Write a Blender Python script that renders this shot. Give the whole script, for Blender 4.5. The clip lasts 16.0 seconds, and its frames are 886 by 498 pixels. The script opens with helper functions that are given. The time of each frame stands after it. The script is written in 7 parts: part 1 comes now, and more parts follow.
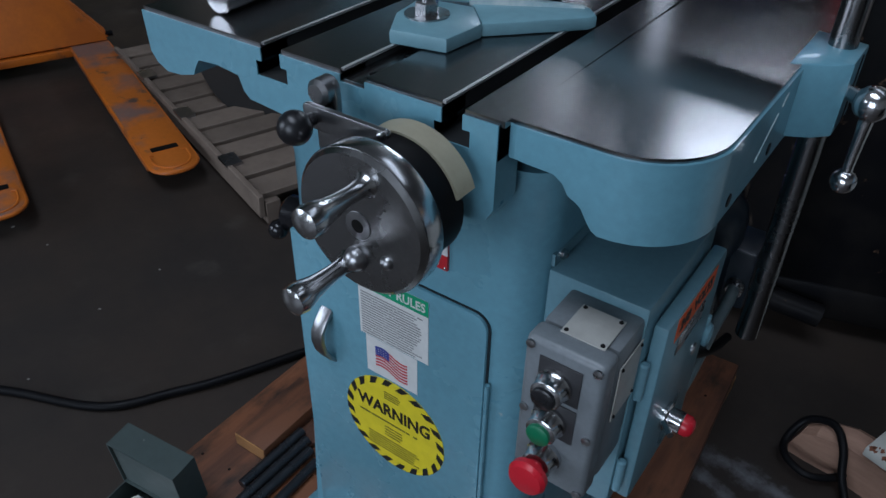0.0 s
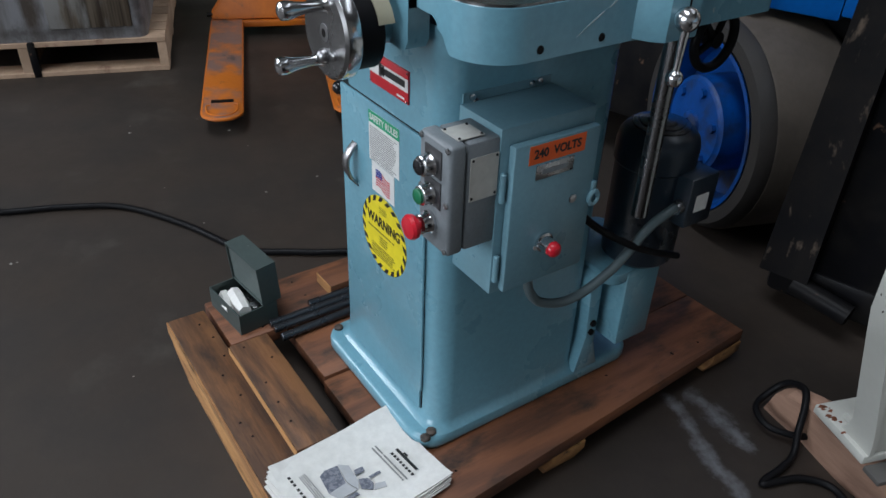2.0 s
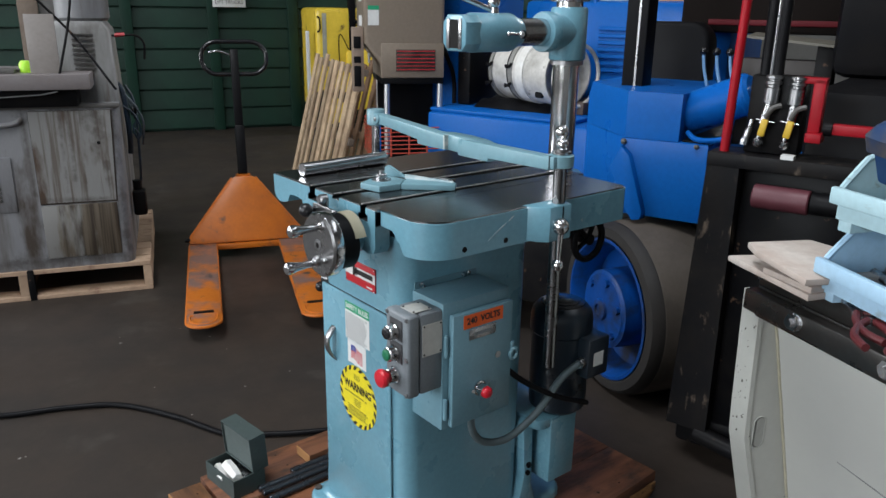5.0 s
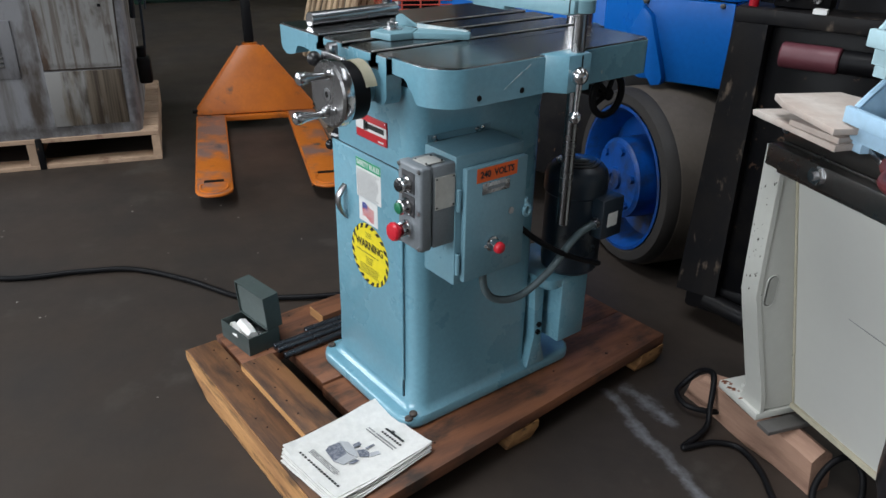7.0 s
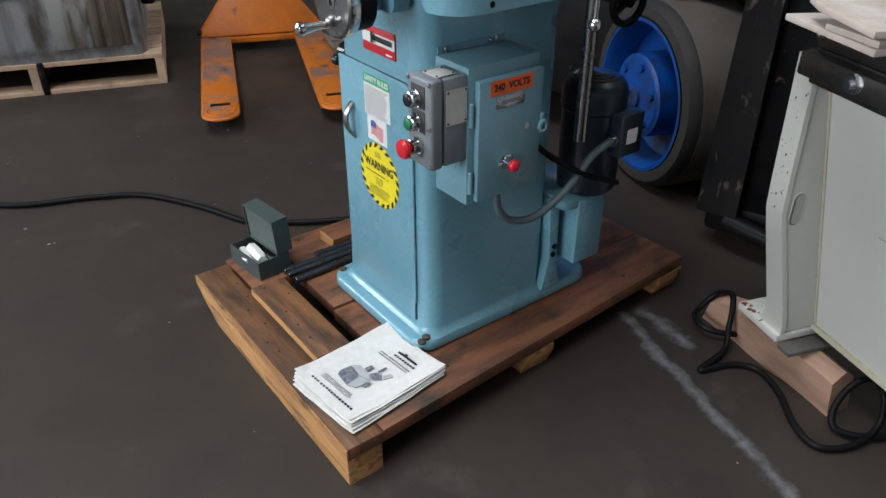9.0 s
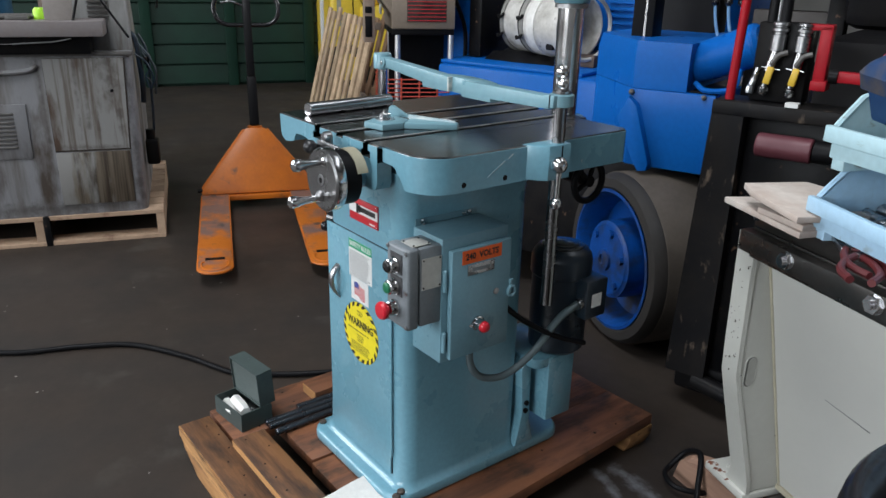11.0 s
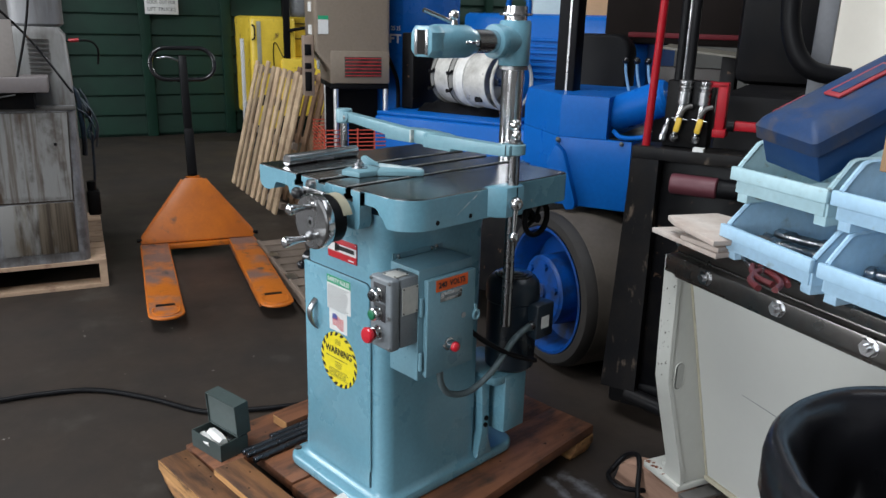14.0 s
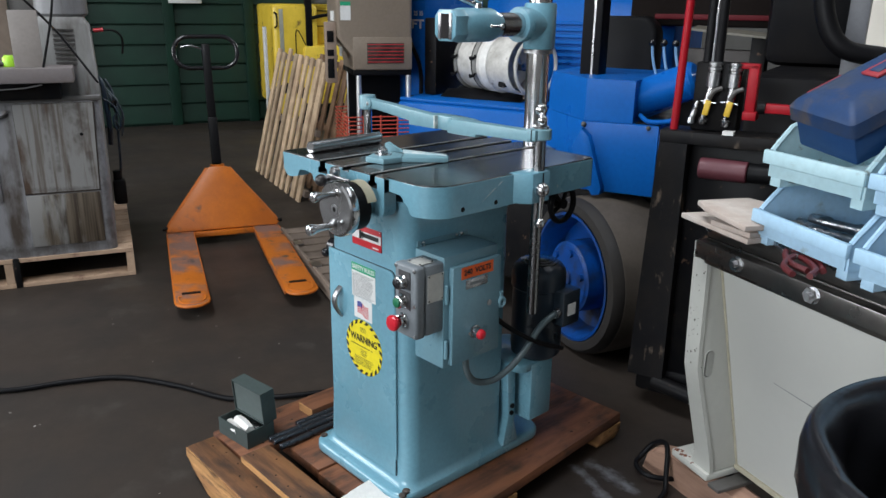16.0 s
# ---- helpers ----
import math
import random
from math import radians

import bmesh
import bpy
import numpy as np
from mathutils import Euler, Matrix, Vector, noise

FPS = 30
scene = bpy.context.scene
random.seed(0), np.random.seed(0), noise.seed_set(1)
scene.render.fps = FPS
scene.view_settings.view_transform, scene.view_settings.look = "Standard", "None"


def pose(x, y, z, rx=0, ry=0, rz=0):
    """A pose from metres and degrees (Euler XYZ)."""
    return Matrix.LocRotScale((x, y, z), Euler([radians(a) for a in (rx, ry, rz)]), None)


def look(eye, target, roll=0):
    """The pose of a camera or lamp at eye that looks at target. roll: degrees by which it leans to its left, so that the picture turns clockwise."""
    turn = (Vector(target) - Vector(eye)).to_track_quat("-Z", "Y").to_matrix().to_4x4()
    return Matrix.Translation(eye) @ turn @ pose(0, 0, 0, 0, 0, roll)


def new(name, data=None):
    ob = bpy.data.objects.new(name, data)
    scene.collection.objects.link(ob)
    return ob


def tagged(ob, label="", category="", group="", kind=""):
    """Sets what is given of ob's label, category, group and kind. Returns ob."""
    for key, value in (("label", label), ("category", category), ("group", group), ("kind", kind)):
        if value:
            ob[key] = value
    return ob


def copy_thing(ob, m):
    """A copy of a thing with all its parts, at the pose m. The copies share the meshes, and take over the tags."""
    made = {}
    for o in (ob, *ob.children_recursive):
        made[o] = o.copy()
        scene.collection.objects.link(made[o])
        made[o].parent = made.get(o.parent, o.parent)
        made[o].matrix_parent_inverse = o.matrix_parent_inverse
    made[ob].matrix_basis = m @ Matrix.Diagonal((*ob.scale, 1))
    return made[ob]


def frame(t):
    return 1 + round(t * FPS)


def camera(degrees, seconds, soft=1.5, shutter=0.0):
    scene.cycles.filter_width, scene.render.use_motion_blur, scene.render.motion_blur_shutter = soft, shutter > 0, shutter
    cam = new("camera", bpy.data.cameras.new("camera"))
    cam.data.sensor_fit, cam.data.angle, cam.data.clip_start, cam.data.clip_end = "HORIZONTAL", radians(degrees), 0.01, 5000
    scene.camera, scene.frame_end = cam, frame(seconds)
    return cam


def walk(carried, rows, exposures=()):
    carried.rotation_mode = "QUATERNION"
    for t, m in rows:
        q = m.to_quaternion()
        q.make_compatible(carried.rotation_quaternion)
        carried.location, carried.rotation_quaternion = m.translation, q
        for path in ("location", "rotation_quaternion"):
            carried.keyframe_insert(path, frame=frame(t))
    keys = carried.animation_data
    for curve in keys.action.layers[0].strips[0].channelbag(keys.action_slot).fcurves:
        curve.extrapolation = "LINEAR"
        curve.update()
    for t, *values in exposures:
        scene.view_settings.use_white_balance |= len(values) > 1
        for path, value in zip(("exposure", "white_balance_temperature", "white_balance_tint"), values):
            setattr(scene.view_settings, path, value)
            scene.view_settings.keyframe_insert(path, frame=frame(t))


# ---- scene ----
cam = camera(60.4, 16.0)
PATH = [
    (0, (0.2673, -0.5426, 1.3470), (-0.4276, 0.4531, 0.4662), 1.12),
    (0.5, (0.4211, -0.5679, 1.3556), (-0.4358, 0.3232, 0.5061), -4.05),
    (1, (0.5837, -0.6372, 1.3449), (-0.3385, 0.1976, 0.5067), -2.27),
    (1.5, (0.7314, -0.6547, 1.3530), (-0.2133, 0.1464, 0.5070), -1.98),
    (2, (0.9101, -0.6303, 1.3423), (-0.1124, 0.0899, 0.5142), 2.25),
    (2.5, (1.0463, -0.6618, 1.3701), (-0.0384, -0.0107, 0.5641), 0.16),
    (3, (1.1287, -0.7668, 1.4090), (0.0054, -0.0589, 0.7112), 0.10),
    (3.5, (1.2019, -0.8791, 1.4478), (0.0759, -0.0728, 0.8716), -0.21),
    (3.7, (1.2204, -0.8989, 1.4645), (0.0964, -0.0583, 0.9353), 0.18),
    (5.8, (1.3016, -0.9116, 1.4725), (0.1867, -0.0137, 1.0243), 0.87),
    (6, (1.3050, -0.9098, 1.4507), (0.1915, -0.0259, 0.9724), 0.67),
    (6.5, (1.2896, -0.9129, 1.4250), (0.2019, -0.0539, 0.8513), 0.90),
    (7, (1.2756, -0.9105, 1.3964), (0.2150, -0.0816, 0.7345), 0.96),
    (7.5, (1.2689, -0.8993, 1.3674), (0.2161, -0.1029, 0.6552), 1.56),
    (8, (1.2574, -0.8805, 1.3421), (0.2285, -0.1102, 0.5688), 0.86),
    (8.5, (1.2464, -0.8784, 1.3400), (0.2302, -0.1266, 0.5324), 0.26),
    (9, (1.2426, -0.8825, 1.3525), (0.2213, -0.1146, 0.5669), 0.01),
    (9.5, (1.2344, -0.8843, 1.3771), (0.1994, -0.0665, 0.6630), 0.25),
    (10, (1.2531, -0.8920, 1.4086), (0.1823, -0.0325, 0.8048), 1.04),
    (10.2, (1.2650, -0.9012, 1.4128), (0.1853, -0.0301, 0.8424), 0.95),
    (12.3, (1.4490, -0.9898, 1.4697), (0.3021, -0.1572, 0.9785), 1.69),
    (12.5, (1.4486, -1.0297, 1.4757), (0.3148, -0.1723, 0.9967), 0.51),
    (13, (1.4477, -1.1426, 1.4783), (0.3739, -0.1982, 1.0254), 0.27),
    (13.5, (1.4493, -1.1928, 1.4812), (0.4113, -0.1997, 1.0494), 1.08),
    (14, (1.4396, -1.1931, 1.4751), (0.4151, -0.1864, 1.0427), 1.59),
    (14.5, (1.4311, -1.1906, 1.4739), (0.3936, -0.2055, 1.0232), 1.11),
    (15, (1.4321, -1.1925, 1.4702), (0.3954, -0.2062, 1.0203), 1.22),
    (15.5, (1.4255, -1.1920, 1.4701), (0.3799, -0.2161, 1.0180), 1.08),
    (16, (1.4222, -1.1839, 1.4698), (0.3726, -0.2152, 1.0117), 0.76),
]
walk(cam, [(t, look(eye, target, roll)) for t, eye, target, roll in PATH], [(0, -1.16, 5650, 10), (0.5, -0.80, 5850, 10), (1.0, -0.55, 6000, 10), (2.0, -0.40, 6250, 10), (2.5, -0.38, 6400, 10), (3.5, -0.10, 6500, 10), (6, -0.05, 6500, 10), (16, 0.0, 6500, 10)])

# ---- world, light ----
HALL = pose(0, 0, 0, 0, 0, -16.1)          # the hall's own axes: x east, y north
world = bpy.data.worlds.new("sky")
scene.world = world
world.use_nodes = True
sky = world.node_tree.nodes.new("ShaderNodeTexSky")
sky.sky_type, sky.sun_disc, sky.sun_elevation, sky.sun_rotation = "NISHITA", False, radians(40), radians(200)
world.node_tree.links.new(sky.outputs[0], world.node_tree.nodes["Background"].inputs[0])
world.node_tree.nodes["Background"].inputs[1].default_value = 0.12


def window_light(name, m, wide, high, watts, colour):
    lamp = bpy.data.lights.new(name, "AREA")
    lamp.shape, lamp.size, lamp.size_y, lamp.energy, lamp.color = "RECTANGLE", wide, high, watts, colour
    ob = new(name, lamp)
    ob.matrix_basis = m
    return ob


window_light("window_daylight", HALL @ pose(-4.6, -6.95, 3.1, 90, 0, 0), 4.2, 3.0, 420, (0.92, 0.96, 1.0))
# Fill lamp for the east-facing sides, added in an unseen opening.
window_light("doorway_daylight", HALL @ pose(3.0, -6.95, 2.9, 90, 0, 0), 4.8, 3.4, 450, (0.90, 0.95, 1.0))
window_light("clerestory_daylight", HALL @ pose(-5.6, 8.95, 5.85, -84, 0, 0), 4.4, 1.4, 510, (0.92, 0.96, 1.0))
window_light("skylight_north", HALL @ pose(0.6, 3.4, 7.05), 5.0, 1.4, 60, (0.92, 0.96, 1.0))
window_light("skylight_south", HALL @ pose(0.4, -1.9, 7.05), 4.8, 1.6, 440, (0.92, 0.96, 1.0))
scene.view_settings.exposure = 0.0


# ---- materials ----
MATS = {}


def mat(name, colour, rough=0.5, metal=0.0, second=None, scale=3.0, amount=0.5, grain=60.0, bump=0.08, rough_var=0.12, coat=0.0,
        stretch=(1, 1, 1), sharp=(0.42, 0.62), piece=0.0, spots=None, spot_scale=9.0, spot_at=(0.62, 0.68), spec=0.5, fine_mix=0.35, spot_stretch=None):
    """A surface with broad patches of a second colour, fine grain, relief, and optional worn spots."""
    m = bpy.data.materials.new(name)
    m.use_nodes = True
    nt, p = m.node_tree, m.node_tree.nodes["Principled BSDF"]
    N, L = nt.nodes.new, nt.links.new
    geo = N("ShaderNodeTexCoord")
    mp = N("ShaderNodeMapping")
    mp.inputs["Scale"].default_value = stretch
    L(geo.outputs["Object"], mp.inputs[0])

    def noise_tex(sc, det):
        t = N("ShaderNodeTexNoise")
        t.inputs["Scale"].default_value, t.inputs["Detail"].default_value, t.inputs["Roughness"].default_value = sc, det, 0.6
        L(mp.outputs[0], t.inputs["Vector"])
        return t

    def ramp(src, a, b):
        r = N("ShaderNodeMapRange")
        r.inputs[1].default_value, r.inputs[2].default_value = a, b
        L(src, r.inputs[0])
        return r

    def mix(fac, a, b):
        x = N("ShaderNodeMix")
        x.data_type = "RGBA"
        for key, v in ((0, fac), (6, a), (7, b)):
            if isinstance(v, (int, float)):
                x.inputs[key].default_value = v
            elif isinstance(v, tuple):
                x.inputs[key].default_value = (*v, 1)
            else:
                L(v, x.inputs[key])
        return x.outputs[2]

    second = second or tuple(c * 0.72 for c in colour)
    broad, fine = noise_tex(scale, 6), noise_tex(grain, 4)
    f = ramp(broad.outputs[0], *sharp)
    f.inputs[4].default_value = amount
    col = mix(f.outputs[0], tuple(colour), tuple(second))
    g = ramp(fine.outputs[0], 0.3, 0.75)
    g.inputs[4].default_value = fine_mix
    col = mix(g.outputs[0], col, tuple(c * 0.6 for c in colour))
    if piece:
        info = N("ShaderNodeObjectInfo")
        h = N("ShaderNodeHueSaturation")
        r = ramp(info.outputs["Random"], 0, 1)
        r.inputs[3].default_value, r.inputs[4].default_value = 1 - piece, 1 + piece
        L(r.outputs[0], h.inputs["Value"])
        L(col, h.inputs["Color"])
        col = h.outputs[0]
    if spots:
        sp = noise_tex(spot_scale, 8)
        if spot_stretch:
            mp2 = N("ShaderNodeMapping")
            mp2.inputs["Scale"].default_value = spot_stretch
            L(geo.outputs["Object"], mp2.inputs[0])
            L(mp2.outputs[0], sp.inputs["Vector"])
        r = ramp(sp.outputs[0], *spot_at)
        col = mix(r.outputs[0], col, tuple(spots))
    L(col, p.inputs["Base Color"])
    rr = ramp(broad.outputs[0], 0.3, 0.7)
    rr.inputs[3].default_value, rr.inputs[4].default_value = max(rough - rough_var, 0.03), min(rough + rough_var, 1)
    L(rr.outputs[0], p.inputs["Roughness"])
    p.inputs["Metallic"].default_value = metal
    p.inputs["Coat Weight"].default_value = coat
    p.inputs["Specular IOR Level"].default_value = spec
    p.inputs["Coat Roughness"].default_value = 0.09
    if bump:
        b = N("ShaderNodeBump")
        b.inputs["Strength"].default_value, b.inputs["Distance"].default_value = bump, 0.004
        L(fine.outputs[0], b.inputs["Height"])
        L(b.outputs[0], p.inputs["Normal"])
    MATS[name] = m
    return m


teal = mat("teal_machine_paint", (0.158, 0.345, 0.430), 0.30, second=(0.136, 0.313, 0.398), scale=2.5, grain=90, bump=0.02, coat=0.5, spots=(0.36, 0.43, 0.44), spot_scale=22, spot_at=(0.725, 0.745))
pale_teal = mat("pale_teal_paint", (0.17, 0.315, 0.365), 0.35, second=(0.14, 0.27, 0.32), scale=6, bump=0.04, spots=(0.36, 0.36, 0.33), spot_scale=30, spot_at=(0.70, 0.73))
box_grey = mat("grey_hammered_paint", (0.18, 0.20, 0.215), 0.42, scale=5, grain=160, bump=0.08)
box_teal = mat("enclosure_paint", (0.158, 0.300, 0.362), 0.34, scale=3, grain=120, bump=0.03)
steel_top = mat("ground_steel_table", (0.30, 0.295, 0.30), 0.25, 1.0, second=(0.24, 0.23, 0.225), scale=3, grain=160, fine_mix=0.12, bump=0.006, rough_var=0.04, stretch=(1.6, 1, 1))
chrome = mat("polished_steel", (0.66, 0.66, 0.67), 0.20, 1.0, scale=6, bump=0.02, rough_var=0.06)
edge_steel = mat("glint_on_worn_edge", (0.85, 0.85, 0.84), 0.52, 1.0, second=(0.70, 0.70, 0.69), scale=12, bump=0.0)
dull_steel = mat("brushed_steel", (0.42, 0.42, 0.43), 0.30, 1.0, scale=8, grain=200, bump=0.03)
black = mat("black_rubber", (0.006, 0.006, 0.007), 0.48, spec=0.13, scale=9, bump=0.04)
black_gloss = mat("black_plastic", (0.012, 0.012, 0.014), 0.22, scale=9, bump=0.0)
dark_iron = mat("oily_black_iron", (0.006, 0.006, 0.007), 0.42, spec=0.09, second=(0.016, 0.014, 0.012), scale=7, bump=0.1, spots=(0.10, 0.06, 0.04), spot_scale=22, spot_at=(0.66, 0.7))
navy = mat("navy_motor_paint", (0.012, 0.021, 0.032), 0.36, scale=6, bump=0.02)
red_plastic = mat("red_plastic", (0.58, 0.015, 0.03), 0.3, scale=8, bump=0.0)
green_plastic = mat("green_plastic", (0.01, 0.16, 0.07), 0.35, bump=0.0)
cream = mat("cream_highlight", (0.36, 0.36, 0.29), 0.6, scale=10, bump=0.02)
white_label = mat("white_label", (0.72, 0.72, 0.70), 0.5, second=(0.62, 0.63, 0.62), scale=14, bump=0.0)
yellow_label = mat("yellow_label", (0.80, 0.66, 0.02), 0.45, second=(0.74, 0.60, 0.02), scale=12, bump=0.0)
black_ink = mat("black_ink", (0.012, 0.012, 0.012), 0.55, bump=0.0)
grey_ink = mat("grey_ink", (0.25, 0.25, 0.25), 0.6, bump=0.0)
green_ink = mat("green_ink", (0.02, 0.33, 0.16), 0.5, bump=0.0)
red_ink = mat("red_ink", (0.55, 0.02, 0.03), 0.45, bump=0.0)
blue_ink = mat("blue_ink", (0.03, 0.05, 0.28), 0.5, bump=0.0)
orange_ink = mat("orange_label", (0.90, 0.125, 0.012), 0.45, bump=0.0)
aluminium = mat("aluminium_plate", (0.55, 0.54, 0.50), 0.45, 0.2, scale=20, bump=0.01)
concrete = mat("worn_concrete_floor", (0.0365, 0.0270, 0.0210), 0.55, second=(0.0205, 0.0155, 0.0125), scale=1.7, amount=1.0, grain=26, bump=0.14, spots=(0.052, 0.044, 0.036), spot_scale=4.5, spot_at=(0.58, 0.74))
old_wood = mat("dark_reused_timber", (0.190, 0.074, 0.034), 0.55, second=(0.085, 0.034, 0.018), scale=2.2, amount=1.0, grain=9, bump=0.35, stretch=(9, 1, 5), piece=0.22, spots=(0.035, 0.020, 0.013), spot_scale=9, spot_at=(0.50, 0.66), spot_stretch=(1.6, 0.7, 1))
old_wood_across = mat("dark_reused_timber_across", (0.250, 0.112, 0.046), 0.58, second=(0.070, 0.031, 0.015), scale=2.2, amount=1.0, grain=9, bump=0.35, stretch=(1, 9, 5), piece=0.22, spots=(0.035, 0.019, 0.013), spot_scale=8, spot_at=(0.49, 0.66), spot_stretch=(0.6, 1.6, 1))
raw_wood = mat("raw_timber", (0.52, 0.27, 0.10), 0.7, second=(0.27, 0.125, 0.05), scale=2.5, amount=0.9, grain=14, bump=0.3, stretch=(1, 4, 6), piece=0.15, spots=(0.07, 0.036, 0.02), spot_scale=7, spot_at=(0.53, 0.68))


def scuffs(material, lines, colour):
    """Ragged smears along straight lines, in the surface's own axes: (start, end, half width)."""
    nt, p = material.node_tree, material.node_tree.nodes["Principled BSDF"]
    N, L = nt.nodes.new, nt.links.new
    tc, ns = N("ShaderNodeTexCoord"), N("ShaderNodeTexNoise")
    ns.inputs["Scale"].default_value, ns.inputs["Detail"].default_value, ns.inputs["Roughness"].default_value = 14, 9, 0.7
    L(tc.outputs["Object"], ns.inputs["Vector"])

    def vm(op, a, b):
        x = N("ShaderNodeVectorMath")
        x.operation = op
        for i, v in enumerate((a, b)):
            if isinstance(v, tuple):
                x.inputs[i].default_value = v
            elif v is not None:
                L(v, x.inputs[i])
        return x

    def ma(op, a, b=None, clamp=False):
        x = N("ShaderNodeMath")
        x.operation, x.use_clamp = op, clamp
        for i, v in enumerate((a, b)):
            if isinstance(v, (int, float)):
                x.inputs[i].default_value = v
            elif v is not None:
                L(v, x.inputs[i])
        return x.outputs[0]

    total = None
    for a, b, w in lines:
        a, b = (Vector((*v, 0)) if len(v) == 2 else Vector(v) for v in (a, b))
        d = b - a
        pa = vm("SUBTRACT", tc.outputs["Object"], tuple(a)).outputs[0]
        h = ma("MULTIPLY", vm("DOT_PRODUCT", pa, tuple(d)).outputs["Value"], 1 / d.length_squared, True)
        sc = N("ShaderNodeVectorMath")
        sc.operation = "SCALE"
        sc.inputs[0].default_value = tuple(d)
        L(h, sc.inputs["Scale"])
        dist = vm("LENGTH", vm("SUBTRACT", pa, sc.outputs[0]).outputs[0], None).outputs["Value"]
        edge = ma("SUBTRACT", 1.0, ma("MULTIPLY", dist, 1 / w), True)
        total = edge if total is None else ma("MAXIMUM", total, edge)
    rm = N("ShaderNodeMapRange")
    rm.inputs[1].default_value, rm.inputs[2].default_value, rm.inputs[4].default_value = 0.66, 1.20, 0.62
    L(ma("ADD", ma("MULTIPLY", ma("SUBTRACT", ns.outputs[0], 0.265), 2.1), ma("MULTIPLY", total, 0.62)), rm.inputs[0])
    mask = ma("MULTIPLY", rm.outputs[0], ma("MULTIPLY", total, 4.0, True))
    mx = N("ShaderNodeMix")
    mx.data_type = "RGBA"
    L(p.inputs["Base Color"].links[0].from_socket, mx.inputs[6])
    mx.inputs[7].default_value = (*colour, 1)
    L(mask, mx.inputs[0])
    L(mx.outputs[2], p.inputs["Base Color"])


def on_floor(x, y):
    v = HALL.inverted() @ Vector((x, y, 0))
    return (v.x, v.y)


scuffs(concrete, [(on_floor(0.24, 0.595), on_floor(1.15, 0.318), 0.036), (on_floor(0.10, 0.645), on_floor(0.28, 0.585), 0.030), (on_floor(0.14, 0.705), on_floor(0.31, 0.685), 0.046), (on_floor(-1.1, -1.2), on_floor(-0.9, -1.0), 0.02)], (0.205, 0.21, 0.228))


# ---- building helpers ----
def bm_box(x0, x1, y0, y1, z0, z1, bevel=0.0, seg=2):
    bm = bmesh.new()
    bmesh.ops.create_cube(bm, size=1)
    for v in bm.verts:
        v.co = ((x0 + x1) / 2 + v.co.x * (x1 - x0), (y0 + y1) / 2 + v.co.y * (y1 - y0), (z0 + z1) / 2 + v.co.z * (z1 - z0))
    if bevel:
        bmesh.ops.bevel(bm, geom=bm.edges[:], offset=bevel, segments=seg, affect="EDGES", profile=0.5)
    return bm


def bm_prism(points, lo, hi, axis="z", bevel=0.0, seg=2):
    """A flat outline (anticlockwise) pushed along an axis: z takes (x, y), y takes (x, z), x takes (y, z)."""
    bm = bmesh.new()
    place = {"z": lambda a, b, c: (a, b, c), "y": lambda a, b, c: (a, c, b), "x": lambda a, b, c: (c, a, b)}[axis]
    low = [bm.verts.new(place(a, b, lo)) for a, b in points]
    top = [bm.verts.new(place(a, b, hi)) for a, b in points]
    n = len(points)
    caps = [bm.faces.new(low[::-1]), bm.faces.new(top)]
    for i in range(n):
        bm.faces.new((low[i], low[(i + 1) % n], top[(i + 1) % n], top[i]))
    bmesh.ops.recalc_face_normals(bm, faces=bm.faces[:])
    if bevel:
        edges = [e for c in caps for e in c.edges]
        bmesh.ops.bevel(bm, geom=edges, offset=bevel, segments=seg, affect="EDGES", profile=0.5)
    return bm


def rounded(x0, x1, y0, y1, r, seg=6):
    """The outline of a rectangle with round corners; r is one radius or four, from the low corner anticlockwise."""
    rs = r if isinstance(r, (tuple, list)) else (r,) * 4
    out = []
    for (cx, cy, a), q in zip(((x0, y0, 180), (x1, y0, 270), (x1, y1, 0), (x0, y1, 90)), rs):
        sx, sy = (1 if cx == x0 else -1), (1 if cy == y0 else -1)
        for k in range(seg + 1 if q > 0 else 1):
            t = radians(a + 90 * k / seg)
            out.append((cx + sx * q + q * math.cos(t), cy + sy * q + q * math.sin(t)))
    return out


def bm_loft(rings, closed=True, cap=True):
    bm = bmesh.new()
    loops = [[bm.verts.new(p) for p in ring] for ring in rings]
    n = len(loops[0])
    for a, b in zip(loops, loops[1:]):
        for i in range(n if closed else n - 1):
            bm.faces.new((a[i], a[(i + 1) % n], b[(i + 1) % n], b[i]))
    if cap:
        bm.faces.new(loops[0][::-1])
        bm.faces.new(loops[-1])
    bmesh.ops.recalc_face_normals(bm, faces=bm.faces[:])
    return bm


def frame_to(p, q):
    """A turn and shift whose z runs from p to q."""
    p, q = Vector(p), Vector(q)
    return Matrix.Translation(p) @ (q - p).to_track_quat("Z", "Y").to_matrix().to_4x4()


def bm_lathe(profile, p, q, seg=28, cap=True):
    """Rings of (radius, distance along p to q)."""
    m = frame_to(p, q)
    rings = [[m @ Vector((max(r, 1e-4) * math.cos(2 * math.pi * k / seg), max(r, 1e-4) * math.sin(2 * math.pi * k / seg), d)) for k in range(seg)] for r, d in profile]
    return bm_loft(rings, cap=cap)


def bm_rod(p, q, r, r2=None, seg=20, edge=0.0):
    d = (Vector(q) - Vector(p)).length
    r2 = r if r2 is None else r2
    prof = [(r, 0), (r2, d)] if not edge else [(r - edge, 0), (r, edge), (r2, d - edge), (r2 - edge, d)]
    return bm_lathe(prof, p, q, seg)


def bm_ball(c, r, seg=18):
    bm = bmesh.new()
    bmesh.ops.create_uvsphere(bm, u_segments=seg, v_segments=seg // 2 + 2, radius=r)
    bmesh.ops.translate(bm, verts=bm.verts, vec=c)
    return bm


